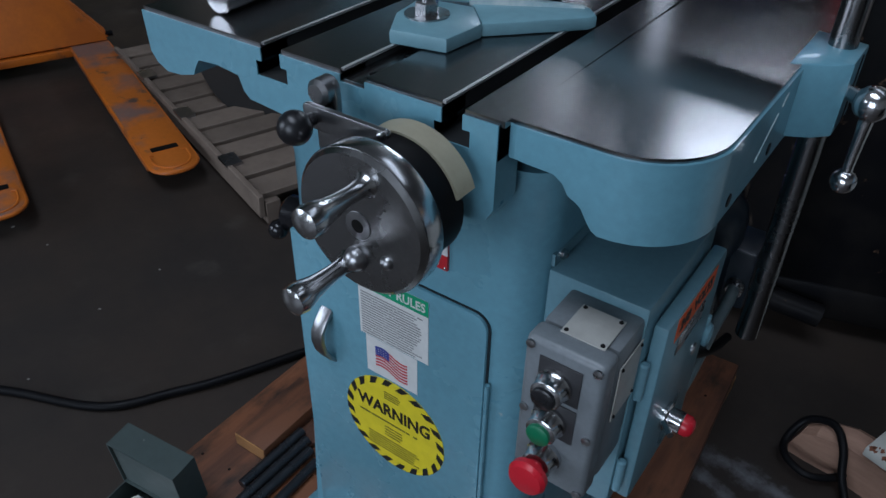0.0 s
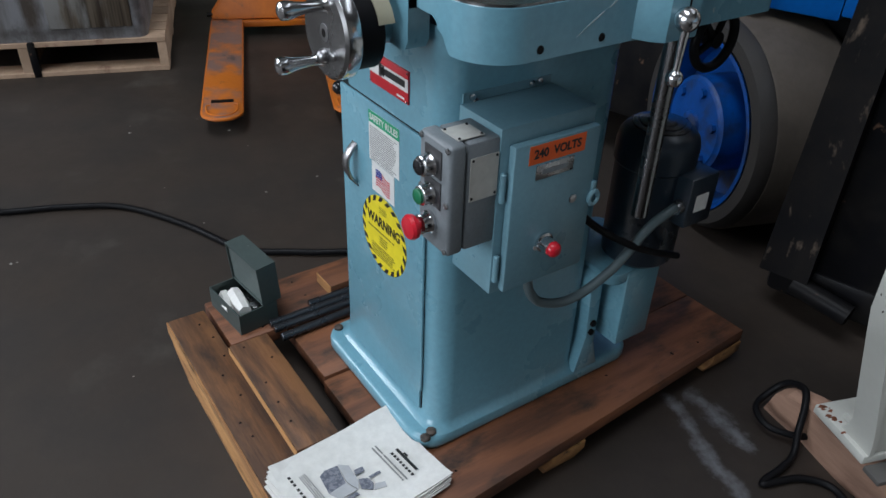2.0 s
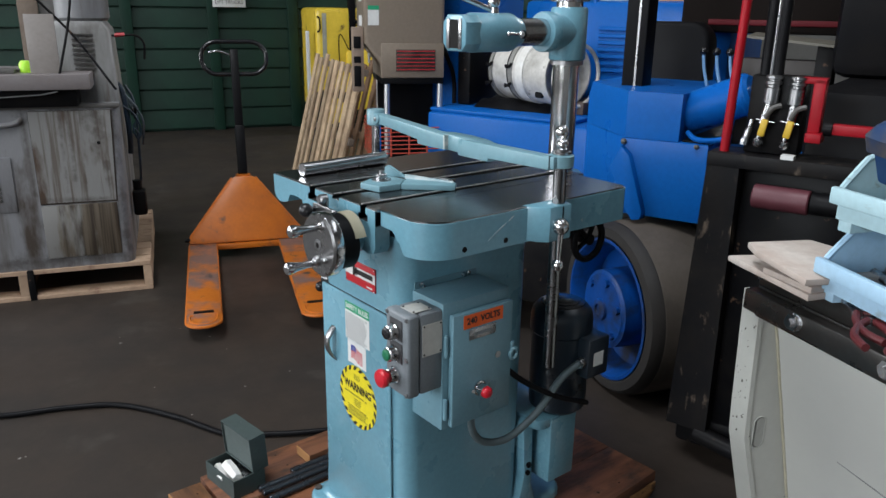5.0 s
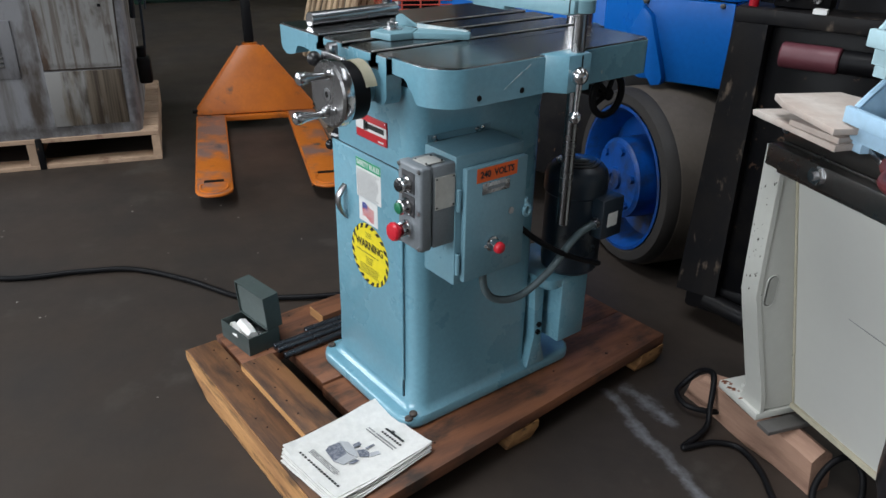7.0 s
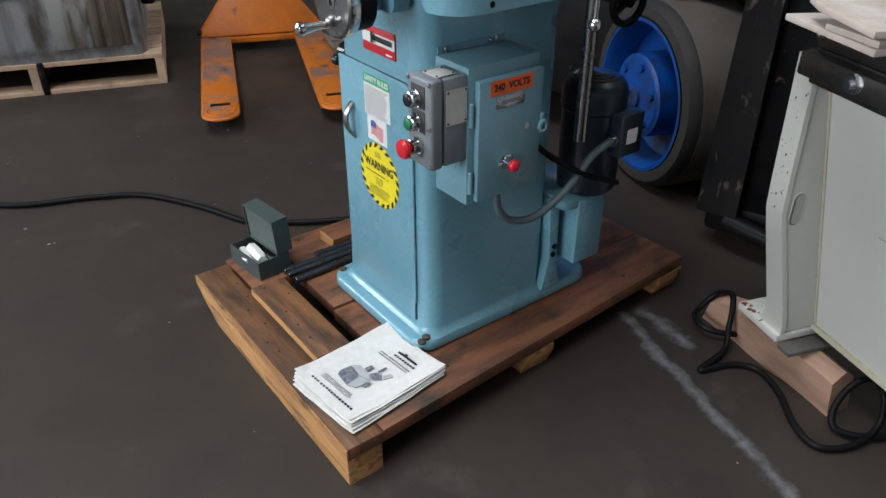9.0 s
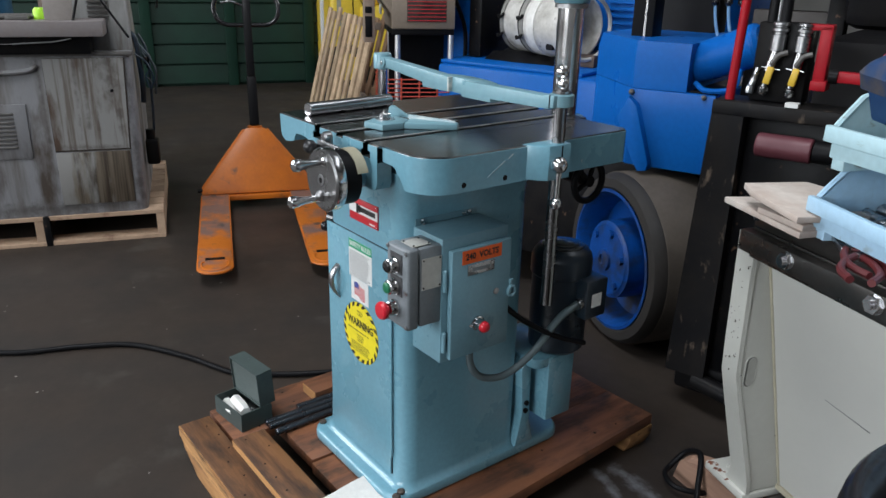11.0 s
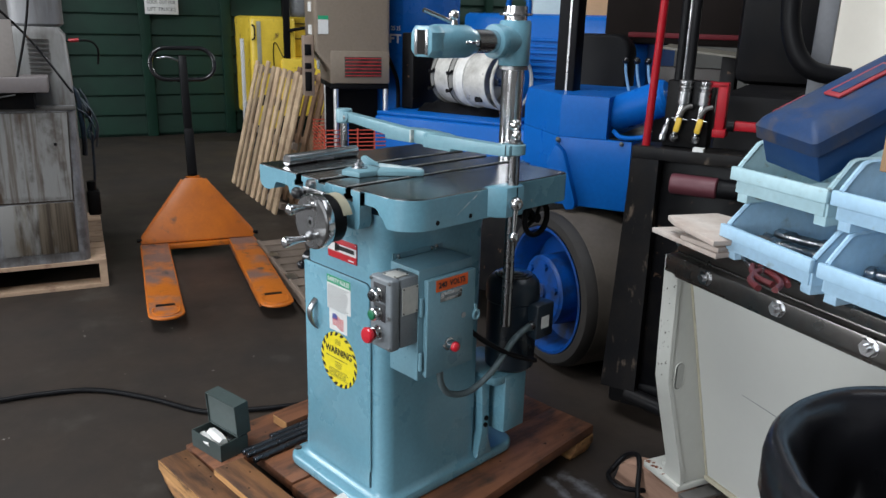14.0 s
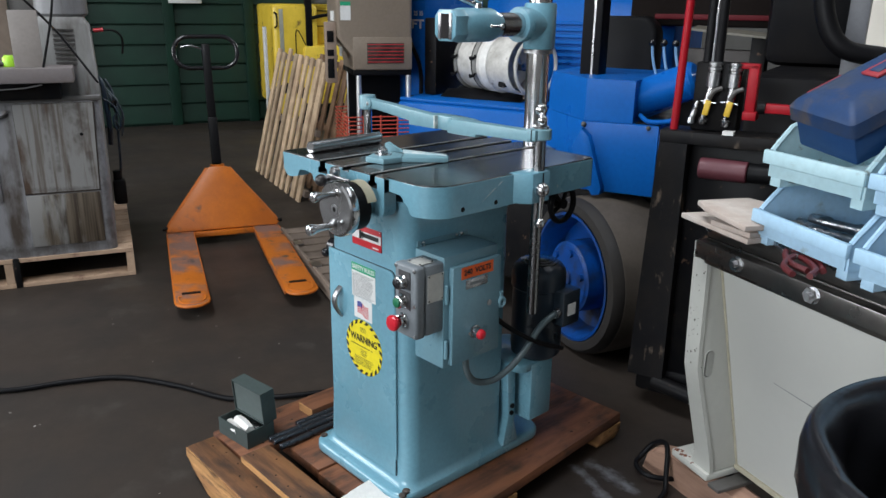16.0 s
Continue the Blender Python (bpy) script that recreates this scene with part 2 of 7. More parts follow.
def smooth_path(points, steps=8):
    """A curve through the points."""
    pts = [Vector(p) for p in points]
    pts = [2 * pts[0] - pts[1]] + pts + [2 * pts[-1] - pts[-2]]
    out = []
    for a, b, c, d in zip(pts, pts[1:], pts[2:], pts[3:]):
        for k in range(steps):
            t = k / steps
            out.append(0.5 * (2 * b + (c - a) * t + (2 * a - 5 * b + 4 * c - d) * t * t + (3 * b - a - 3 * c + d) * t ** 3))
    return out + [pts[-2]]


def bm_tube(points, r, seg=10, steps=8, closed=False):
    path = smooth_path(points, steps) if steps else [Vector(p) for p in points]
    rings, side = [], None
    for i, p in enumerate(path):
        d = (path[min(i + 1, len(path) - 1)] - path[max(i - 1, 0)]).normalized()
        if side is None:
            side = d.orthogonal().normalized()
        side = (side - d * side.dot(d)).normalized()
        up = d.cross(side)
        rr = r[i] if isinstance(r, list) else r
        rings.append([p + rr * (math.cos(2 * math.pi * k / seg) * side + math.sin(2 * math.pi * k / seg) * up) for k in range(seg)])
    return bm_loft(rings)


def join(*many):
    """Several pieces of one part in one mesh."""
    out = bmesh.new()
    for bm in many:
        me = bpy.data.meshes.new("tmp")
        bm.to_mesh(me)
        bm.free()
        out.from_mesh(me)
        bpy.data.meshes.remove(me)
    return out


def moved(bm, m):
    bmesh.ops.transform(bm, matrix=m, verts=bm.verts)
    return bm


def world_of(ob):
    return world_of(ob.parent) @ ob.matrix_basis if ob.parent else ob.matrix_basis.copy()


def part(name, bm, material, parent=None, label="", keep=False, smooth=38):
    """One mesh object from a bmesh in world places (keep: in its parent's own places)."""
    me = bpy.data.meshes.new(name)
    if parent and not keep:
        bmesh.ops.transform(bm, matrix=world_of(parent).inverted(), verts=bm.verts)
    bm.to_mesh(me)
    bm.free()
    me.materials.append(material)
    for f in me.polygons:
        f.use_smooth = True
    me.set_sharp_from_angle(angle=radians(smooth))
    ob = new(name, me)
    ob.parent = parent
    if label:
        ob["label"] = label
    return ob


def thing(name, m, label, category, group="", kind=""):
    if not isinstance(m, Matrix):
        m = pose(*m)
    ob = new(name)
    ob.empty_display_size = 0.1
    ob.matrix_basis = m
    return tagged(ob, label, category, group, kind)


def lettering(text, size, m, material, parent, name="lettering", thick=0.0003, spacing=1.0, fit=None, bold=0.0):
    """Words as a thin mesh, centred on m's place, in its x and y."""
    cu = bpy.data.curves.new("words", "FONT")
    cu.body, cu.size, cu.align_x, cu.align_y, cu.extrude, cu.space_character = text, size, "CENTER", "CENTER", thick, spacing
    cu.offset = size * bold
    cu.resolution_u = 3
    tmp = bpy.data.objects.new("words", cu)
    scene.collection.objects.link(tmp)
    me = bpy.data.meshes.new_from_object(tmp.evaluated_get(bpy.context.evaluated_depsgraph_get()))
    bpy.data.objects.remove(tmp)
    bm = bmesh.new()
    bm.from_mesh(me)
    bpy.data.meshes.remove(me)
    if fit:
        xs = [v.co.x for v in bm.verts]
        k = fit / (max(xs) - min(xs))
        for v in bm.verts:
            v.co.x *= k
    return part(name, moved(bm, m), material, parent)


def structure(name, bm, material, label, category, m=HALL):
    ob = part(name, bm, material)
    ob.matrix_basis = m
    return tagged(ob, label, category, kind="structure")


# ---- the hall ----
green_wall_paint = mat("dark_green_cladding", (0.0095, 0.036, 0.0235), 0.50, spec=0.3, second=(0.0055, 0.022, 0.0145), scale=1.8, amount=0.9, bump=0.06)
plain_wall = mat("grey_block_wall", (0.20, 0.195, 0.185), 0.8, scale=1.5, bump=0.1)
roof_paint = mat("dull_roof_sheet", (0.16, 0.16, 0.16), 0.7, scale=1.0, bump=0.05)
W, E_, S_, N_, TOP = -8.33, 7.0, -7.0, 9.0, 7.0
structure("floor", bm_box(W - 0.3, E_ + 0.3, S_ - 0.3, N_ + 0.3, -0.2, 0.0), concrete, "dark worn concrete workshop floor with pale scuffs", "floor")
structure("ceiling", join(bm_box(W - 0.3, E_ + 0.3, 4.11, N_ + 0.3, TOP, TOP + 0.2), bm_box(W - 0.3, E_ + 0.3, -1.09, 2.69, TOP, TOP + 0.2), bm_box(W - 0.3, -1.91, 2.69, 4.11, TOP, TOP + 0.2), bm_box(3.11, E_ + 0.3, 2.69, 4.11, TOP, TOP + 0.2), bm_box(W - 0.3, E_ + 0.3, S_ - 0.3, -2.71, TOP, TOP + 0.2),
                           bm_box(W - 0.3, -2.01, -2.71, -1.09, TOP, TOP + 0.2), bm_box(2.81, E_ + 0.3, -2.71, -1.09, TOP, TOP + 0.2)), roof_paint, "dull grey sheet roof with two long skylight openings", "ceiling")
structure("wall_east", bm_box(E_, E_ + 0.3, S_, N_, 0, TOP), plain_wall, "plain grey workshop wall", "wall")
# The eastern opening is added to hold the fill lamp.
structure("wall_south", join(bm_box(W, -6.75, S_ - 0.3, S_, 0, TOP), bm_box(-2.45, 0.55, S_ - 0.3, S_, 0, TOP), bm_box(5.45, E_, S_ - 0.3, S_, 0, TOP), bm_box(-6.75, -2.45, S_ - 0.3, S_, 4.65, TOP), bm_box(0.55, 5.45, S_ - 0.3, S_, 4.65, TOP), bm_box(-6.75, -2.45, S_ - 0.3, S_, 0, 1.55), bm_box(0.55, 5.45, S_ - 0.3, S_, 0, 1.15)), plain_wall, "plain grey workshop wall with a wide window and an added fill opening", "wall")
structure("wall_north", join(bm_box(W, E_, N_, N_ + 0.3, 0, 5.1), bm_box(W, E_, N_, N_ + 0.3, 6.6, TOP), bm_box(W, -7.85, N_, N_ + 0.3, 5.1, 6.6), bm_box(-3.35, E_, N_, N_ + 0.3, 5.1, 6.6)), plain_wall, "plain grey workshop wall with a high window opening", "wall")
structure("wall_west", bm_box(W - 0.3, W - 0.02, S_, N_, 0, TOP), green_wall_paint, "dark green metal-clad workshop wall with ribs and posts", "wall")

# ---- the keyseating machine ----
PT = 0.113                                    # the skid's top
TZ = 1.065                                    # the table's top
km = thing("keyseating_machine", (-0.19, 0.27, PT), "teal-painted cast iron keyseating machine with steel table, on a timber skid", "machine")
part("base_flange", bm_prism(rounded(-0.428, 0.018, -0.038, 0.575, 0.055), PT, 0.150, bevel=0.012, seg=3), teal, km)


def column_ring(z, grow, left):
    return [(x, y, z) for x, y in rounded(left - grow, 0.002 + grow, 0.006 - grow, 0.40 + grow, 0.045, 6)]


part("column", bm_loft([column_ring(0.148, 0.016, -0.40), column_ring(0.156, 0.006, -0.40), column_ring(0.172, 0.0, -0.40),
                        column_ring(0.75, 0.0, -0.362), column_ring(0.90, 0.0, -0.36), column_ring(0.995, 0.01, -0.36)]), teal, km)


def t_slot(x0, x1):
    return [(x0, TZ - 0.004), (x0, TZ - 0.018), (x0 - 0.008, TZ - 0.018), (x0 - 0.008, TZ - 0.034), (x1 + 0.008, TZ - 0.034), (x1 + 0.008, TZ - 0.018), (x1, TZ - 0.018), (x1, TZ - 0.004)]


TF, TB = -0.050, 0.60
bed = [(-0.490, TZ - 0.004)] + t_slot(-0.303, -0.276) + [(-0.197, TZ - 0.004), (-0.197, TZ - 0.011), (-0.167, TZ - 0.011), (-0.167, TZ - 0.004)] + t_slot(-0.080, -0.058) + [(-0.022, TZ - 0.004), (-0.022, 1.026), (-0.490, 1.026)]
wing = [(-0.0170, TF + 0.010), (-0.0140, TF + 0.008)] + rounded(-0.010, 0.148, TF + 0.008, 0.575, (0.0, 0.075, 0.02, 0.0), 8)[1:-1] + [(-0.0170, 0.575)]
# The whole bed is dark, so its slots and the notch come out black.
part("table_bed", bm_prism(bed[::-1], TF, TB, "y"), mat("dark_slot_casting", (0.020, 0.022, 0.024), 0.5, second=(0.035, 0.034, 0.032), scale=8, bump=0.08), km, "dark slots and casting under the table's plates")
part("table_wing", bm_prism(wing, 1.03, TZ - 0.004, "z"), teal, km)
skirt_out = [(0.073, TF + 0.0074)] + rounded(0.073, 0.1486, TF + 0.0074, 0.575, (0.0, 0.075, 0.02, 0.0), 8)[1:-1] + [(0.073, 0.575)]
part("table_skirt", bm_prism(skirt_out, 0.985, TZ - 0.0042, "z"), teal, km)
front = [(-0.490, TZ - 0.0042), (-0.488, 1.014), (-0.480, 1.003), (-0.464, 0.995), (-0.440, 0.997), (-0.417, 1.003), (-0.411, 1.014), (-0.404, 1.023), (-0.374, 1.0255), (-0.342, 1.022), (-0.336, 1.006), (-0.328, 0.999),
         (-0.290, 0.996), (-0.20, 0.988), (-0.14, 0.974), (-0.085, 0.964), (-0.045, 0.960), (-0.030, 0.964), (-0.022, 0.978), (-0.022, TZ - 0.0042)]
front += [(x, z - 0.0002) for x, z in bed[1:-3]][::-1]
part("front_apron", bm_prism(front, TF - 0.0015, -0.014, "y"), teal, km)
part("skirt_cove", bm_prism([(0.0, 1.0295), (0.028, 1.0285), (0.037, 1.023), (0.043, 1.013), (0.050, 1.010), (0.056, 1.006), (0.062, 0.996), (0.068, 0.988), (0.0735, 0.9855), (0.0735, TZ - 0.0042), (-0.0100, TZ - 0.0042), (-0.0100, 1.0305)], TF + 0.0075, 0.02, "y"), teal, km)
for x0, x1 in ((-0.488, -0.304), (-0.275, -0.198), (-0.166, -0.081), (-0.057, -0.0171)):
    part("table_plate", bm_box(x0, x1, TF + 0.001, TB - 0.002, TZ - 0.006, TZ), steel_top, km, "dark ground steel surface")
cap = [(-0.0170, TF + 0.012), (-0.014, TF + 0.010)] + rounded(-0.010, 0.146, TF + 0.010, 0.573, (0.0, 0.073, 0.02, 0.0), 8)[1:-1] + [(-0.0225, 0.573)]
part("table_plate", bm_prism(cap, TZ - 0.006, TZ, "z"), steel_top, km, "dark ground steel surface")
# Polished slot edges; pale strips paint their glint on the left edges only.
for x in (-0.303, -0.080, -0.197):
    part("bright_edge", bm_box(x - 0.0018, x + 0.0018, TF + 0.003, TB - 0.004, TZ - 0.002, TZ + 0.0006), edge_steel, km)
part("table_groove", bm_box(-0.197, -0.167, TF + 0.002, TB - 0.01, TZ - 0.0115, TZ - 0.0085), steel_top, km)

for y in (-0.023, 0.030):
    part("groove_hole", bm_rod((-0.178, y, TZ - 0.0095), (-0.178, y, TZ - 0.0081), 0.005, seg=14), black, km)

# rod, its bracket and the arm over the table
RX, RY = 0.166, 0.309
rod_steel = mat("dull_grey_rod", (0.24, 0.24, 0.245), 0.24, 1.0, scale=8, bump=0.02)
face_steel = mat("dark_turned_steel", (0.32, 0.32, 0.325), 0.26, 1.0, second=(0.25, 0.245, 0.24), scale=10, grain=160, bump=0.03)
part("rod_bracket", join(bm_prism([(0.135, 0.225), (0.172, 0.245), (0.188, 0.262), (0.188, 0.328), (0.135, 0.340)], 0.987, TZ + 0.001, "z", 0.003)), teal, km)
part("clamp_slit", bm_box(0.183, 0.1892, 0.300, 0.303, 0.990, TZ - 0.002), black, km)
part("guide_rod", bm_rod((RX, RY, 0.668), (RX, RY, 1.194), 0.0145, edge=0.002), rod_steel, km)
part("clamp_handle", join(bm_rod((0.185, 0.285, 1.029), (0.214, 0.268, 1.029), 0.008), bm_ball((0.214, 0.268, 1.029), 0.0185),
          bm_lathe([(0.008, 0), (0.0062, 0.03), (0.0052, 0.06), (0.0065, 0.085)], (0.214, 0.268, 1.02), (0.2135, 0.266, 0.945)), bm_ball((0.2135, 0.266, 0.942), 0.0135)), chrome, km)
ARM = pose(0.177, 0.296, 0, 0, 0, -3.56)
arm = part("overarm", moved(bm_prism([(-0.349, 1.121), (-0.228, 1.124), (-0.228, 1.132), (-0.018, 1.141), (-0.018, 1.169), (-0.349, 1.162)], -0.020, 0.014, "y", 0.0025), ARM), pale_teal, km, "pale teal two-piece bar over the table")
part("arm_half", moved(bm_prism([(-0.407, 1.125), (-0.407, 1.163), (-0.70, 1.175), (-0.765, 1.177), (-0.765, 1.150), (-0.70, 1.147), (-0.536, 1.134), (-0.533, 1.122)][::-1], -0.020, 0.012, "y", 0.0025), ARM), pale_teal, arm)
part("arm_joint", moved(bm_prism([(-0.46, -0.008), (-0.335, -0.008), (-0.29, 0.004), (-0.23, 0.0142), (-0.29, 0.034), (-0.36, 0.040), (-0.42, 0.034), (-0.46, 0.0122)], 1.1235, 1.1645, "z", 0.004), ARM), pale_teal, arm)
part("worn_edge", moved(bm_box(-0.4125, -0.4066, -0.0204, -0.004, 1.127, 1.1634, 0.001), ARM), mat("bare_chipped_edge", (0.55, 0.56, 0.52), 0.5, second=(0.25, 0.36, 0.38), scale=60, amount=1.0, bump=0.1), arm, "edge worn to bare metal")
part("arm_boss", moved(bm_lathe([(0.024, 0), (0.027, 0.003), (0.027, 0.042), (0.024, 0.046)], (-0.7885, 0, 1.140), (-0.7885, 0, 2), 24), ARM), pale_teal, arm)
part("pivot_boss", moved(bm_lathe([(0.0145, 0), (0.0145, 0.006), (0.012, 0.008)], (-0.748, -0.018, 1.163), (-0.748, -1, 1.163), 20), ARM), pale_teal, arm)
part("pivot_pin", moved(bm_lathe([(0.006, 0), (0.006, 0.002), (0.004, 0.003)], (-0.748, -0.0258, 1.163), (-0.748, -1, 1.163), 12), ARM), dull_steel, arm)
part("arm_collar", join(bm_lathe([(0.024, 0), (0.028, 0.002), (0.028, 0.026), (0.024, 0.028)], (RX, RY, 1.146), (RX, RY, 2), 28), bm_box(RX - 0.016, RX + 0.012, RY - 0.036, RY - 0.018, 1.146, 1.173, 0.002)), pale_teal, arm)
part("collar_slit", bm_box(RX - 0.002, RX + 0.001, RY - 0.0368, RY - 0.0185, 1.1465, 1.1734), black, arm)
part("collar_ring", moved(bm_lathe([(0.015, 0), (0.021, 0.001), (0.021, 0.006), (0.015, 0.007)], (RX, RY, 1.1745), (RX, RY, 2), 24), pose(0, 0, 0)), chrome, arm)
part("arm_rod", bm_rod((-0.610, 0.345, 0.985), (-0.610, 0.345, 1.142), 0.014), chrome, km)
part("arm_bracket", bm_box(-0.64, -0.498, 0.315, 0.375, 0.985, 1.045, 0.006), teal, km)
part("arm_clamp", join(bm_ball((RX + 0.006, RY - 0.004, 1.196), 0.0135), bm_rod((RX + 0.004, RY - 0.002, 1.198), (RX - 0.008, RY + 0.006, 1.216), 0.008), bm_ball((RX - 0.009, RY + 0.007, 1.220), 0.016)), chrome, km)
scratch_pale = mat("scratched_primer", (0.42, 0.50, 0.52), 0.5, second=(0.25, 0.38, 0.42), scale=90, amount=1.0, bump=0.0)
part("paint_scratch", bm_loft([[(0.1485, y - w, z), (0.1494, y - w, z), (0.1494, y + w, z), (0.1485, y + w, z)] for y, z, w in ((0.120, 1.008, 0.0004), (0.135, 1.018, 0.0009), (0.160, 1.033, 0.0022), (0.168, 1.038, 0.0008))]), scratch_pale, km, "pale scratch through the paint")
part("paint_scratch", bm_loft([[(0.1485, y - w, z), (0.1494, y - w, z), (0.1494, y + w, z), (0.1485, y + w, z)] for y, z, w in ((0.178, 1.042, 0.0012), (0.188, 1.049, 0.0028), (0.190, 1.051, 0.001))]), scratch_pale, km, "pale scratch through the paint")

# column and head
CX, CY = -0.130, 0.630
part("upright_column", bm_rod((CX, CY, 1.03), (CX, CY, 1.52), 0.0345, seg=32), chrome, km)
part("column_foot", bm_lathe([(0.075, 0), (0.075, 0.03), (0.055, 0.05)], (CX, CY, 1.0), (CX, CY, 1.06)), teal, km)
part("column_collar", bm_lathe([(0.0350, 0), (0.044, 0.001), (0.044, 0.011), (0.0350, 0.012)], (CX, CY, 1.334), (CX, CY, 1.5)), dull_steel, km)
HZ2 = 1.418
part("ram_head", join(bm_lathe([(0.045, 0), (0.048, 0.004), (0.048, 0.126), (0.044, 0.132)], (CX, CY, 1.347), (CX, CY, 1.5)),
                      bm_lathe([(0.044, 0.0), (0.0455, 0.040), (0.0455, 0.068), (0.050, 0.073), (0.050, 0.096), (0.048, 0.099), (0.036, 0.099)], (CX, CY, HZ2), (CX, 0.0, HZ2))), teal, km)
part("ram", bm_rod((CX, CY - 0.098, HZ2), (CX, CY - 0.212, HZ2), 0.0335, seg=32), chrome, km)
part("ram_nose", join(bm_lathe([(0.035, 0), (0.036, 0.012), (0.044, 0.024), (0.0455, 0.030), (0.0455, 0.148), (0.041, 0.156)], (CX, CY - 0.188, HZ2), (CX, 0, HZ2), 40),
                      bm_prism([(CX - 0.042, HZ2 - 0.024), (CX - 0.026, HZ2 - 0.041), (CX + 0.026, HZ2 - 0.041), (CX + 0.042, HZ2 - 0.024), (CX + 0.042, HZ2 + 0.024), (CX + 0.026, HZ2 + 0.041), (CX - 0.026, HZ2 + 0.041), (CX - 0.042, HZ2 + 0.024)], CY - 0.385, CY - 0.336, "y", 0.004)), teal, km)
part("tool_slot", bm_box(CX - 0.014, CX + 0.016, CY - 0.3865, CY - 0.36, HZ2 - 0.034, HZ2 + 0.030), dark_iron, km)
part("slot_jaw", bm_box(CX - 0.026, CX - 0.0145, CY - 0.388, CY - 0.37, HZ2 - 0.036, HZ2 + 0.032, 0.002), dull_steel, km)
part("slot_jaw", bm_box(CX + 0.0165, CX + 0.028, CY - 0.388, CY - 0.37, HZ2 - 0.036, HZ2 + 0.032, 0.002), dull_steel, km)
part("column_cap", bm_lathe([(0.034, 0), (0.034, 0.012), (0.049, 0.013), (0.050, 0.016), (0.049, 0.020), (0.012, 0.022), (0.010, 0.04)], (CX, CY, 1.480), (CX, CY, 1.55)), chrome, km)
part("head_lever", join(bm_tube([(CX, 0.372, 1.464), (CX - 0.005, 0.350, 1.474), (CX - 0.025, 0.275, 1.500)], 0.0065), bm_rod((CX, 0.368, 1.455), (CX, 0.368, 1.475), 0.011), bm_ball((CX, 0.366, 1.488), 0.0155)), chrome, km)
part("nose_lever", join(bm_rod((CX + 0.040, 0.420, HZ2 - 0.003), (CX + 0.056, 0.365, HZ2 - 0.001), 0.004), bm_ball((CX + 0.044, 0.418, HZ2 - 0.003), 0.009), bm_ball((CX + 0.056, 0.365, HZ2 - 0.001), 0.0055)), chrome, km)
part("lever_recess", bm_rod((CX + 0.036, 0.424, HZ2 - 0.004), (CX + 0.0462, 0.424, HZ2 - 0.004), 0.010, seg=16), dark_iron, km)

# handwheel
HX, HZ = -0.094, 0.986
hw = part("handwheel", bm_lathe([(0.010, 0), (0.0655, 0.0), (0.0695, 0.004), (0.0695, 0.026), (0.065, 0.028)], (HX, -0.150, HZ), (HX, 0, HZ), 48), face_steel, km, "brushed steel handwheel with chromed rim")
part("bright_rim", bm_lathe([(0.0700, 0.0045), (0.0706, 0.006), (0.0706, 0.024), (0.0700, 0.0255)], (HX, -0.150, HZ), (HX, 0, HZ), 48), chrome, hw)
part("graduated_ring", bm_lathe([(0.0590, 0), (0.0610, 0.002), (0.0610, 0.040), (0.03, 0.042)], (HX, -0.122, HZ), (HX, 0, HZ), 40), black, km)
part("wheel_shaft", bm_rod((HX, -0.09, HZ), (HX, 0.02, HZ), 0.03), teal, km)
part("hub_recess", bm_lathe([(0.0118, 0), (0.0135, 0.0004), (0.0135, 0.0012), (0.0118, 0.0014)], (HX, -0.1512, HZ), (HX, 0, HZ), 24), dull_steel, hw)
part("hub_nut", join(bm_lathe([(0.0118, 0), (0.0, 0.0001)], (HX, -0.1508, HZ), (HX, 0, HZ), 24), bm_lathe([(0.0065, 0), (0.0065, 0.002), (0.003, 0.003)], (HX, -0.1514, HZ), (HX, 0, HZ), 16)), dark_iron, hw)
part("grip_boss", join(bm_ball((HX - 0.004, -0.150, HZ - 0.036), 0.012), bm_ball((HX + 0.030, -0.149, HZ - 0.026), 0.007)), dull_steel, hw)


def grip(dx, dz):
    p = (HX + dx, -0.150, HZ + dz)
    q = (HX + dx, -0.26, HZ + dz)
    prof = [(0.012, 0), (0.0095, 0.003), (0.0078, 0.010), (0.0076, 0.022), (0.0088, 0.036), (0.0108, 0.048), (0.0128, 0.055), (0.0140, 0.062), (0.0128, 0.070), (0.006, 0.074)]
    return bm_lathe(prof, p, q, 20)


part("grip_handle", grip(0.010, 0.043), chrome, hw)
part("grip_handle", grip(-0.014, -0.044), chrome, hw)
guard = []
for r in (0.0622, 0.0645):
    guard.append([(HX + r * math.cos(radians(a)), HZ - 0.001 + r * math.sin(radians(a))) for a in range(18, 150, 6)])
part("wheel_guard", bm_prism(guard[1] + guard[0][::-1], -0.092, -0.066, "y"), mat("faded_cream_plastic", (0.36, 0.33, 0.235), 0.55, second=(0.30, 0.27, 0.19), scale=14, bump=0.02), km, "cream curved sheet guard over the handwheel")
part("lever_plate", join(bm_prism(rounded(-0.206, -0.178, 0.985, 1.068, 0.013), -0.078, -0.070, "y", 0.002), bm_lathe([(0.013, 0), (0.013, 0.016), (0.009, 0.02)], (-0.192, -0.07, 1.056), (-0.192, -0.2, 1.056), 16),
                          bm_prism(rounded(-0.195, -0.098, 1.030, 1.053, 0.004), -0.104, -0.098, "y", 0.001)), dull_steel, km)
part("lever_screw", join(bm_ball((-0.104, -0.106, 1.049), 0.0035), bm_ball((-0.104, -0.106, 1.041), 0.0035)), chrome, km)
part("lever_knob", join(bm_ball((-0.182, -0.128, 1.041), 0.016), bm_rod((-0.186, -0.078, 1.038), (-0.182, -0.12, 1.041), 0.006)), black_gloss, km)
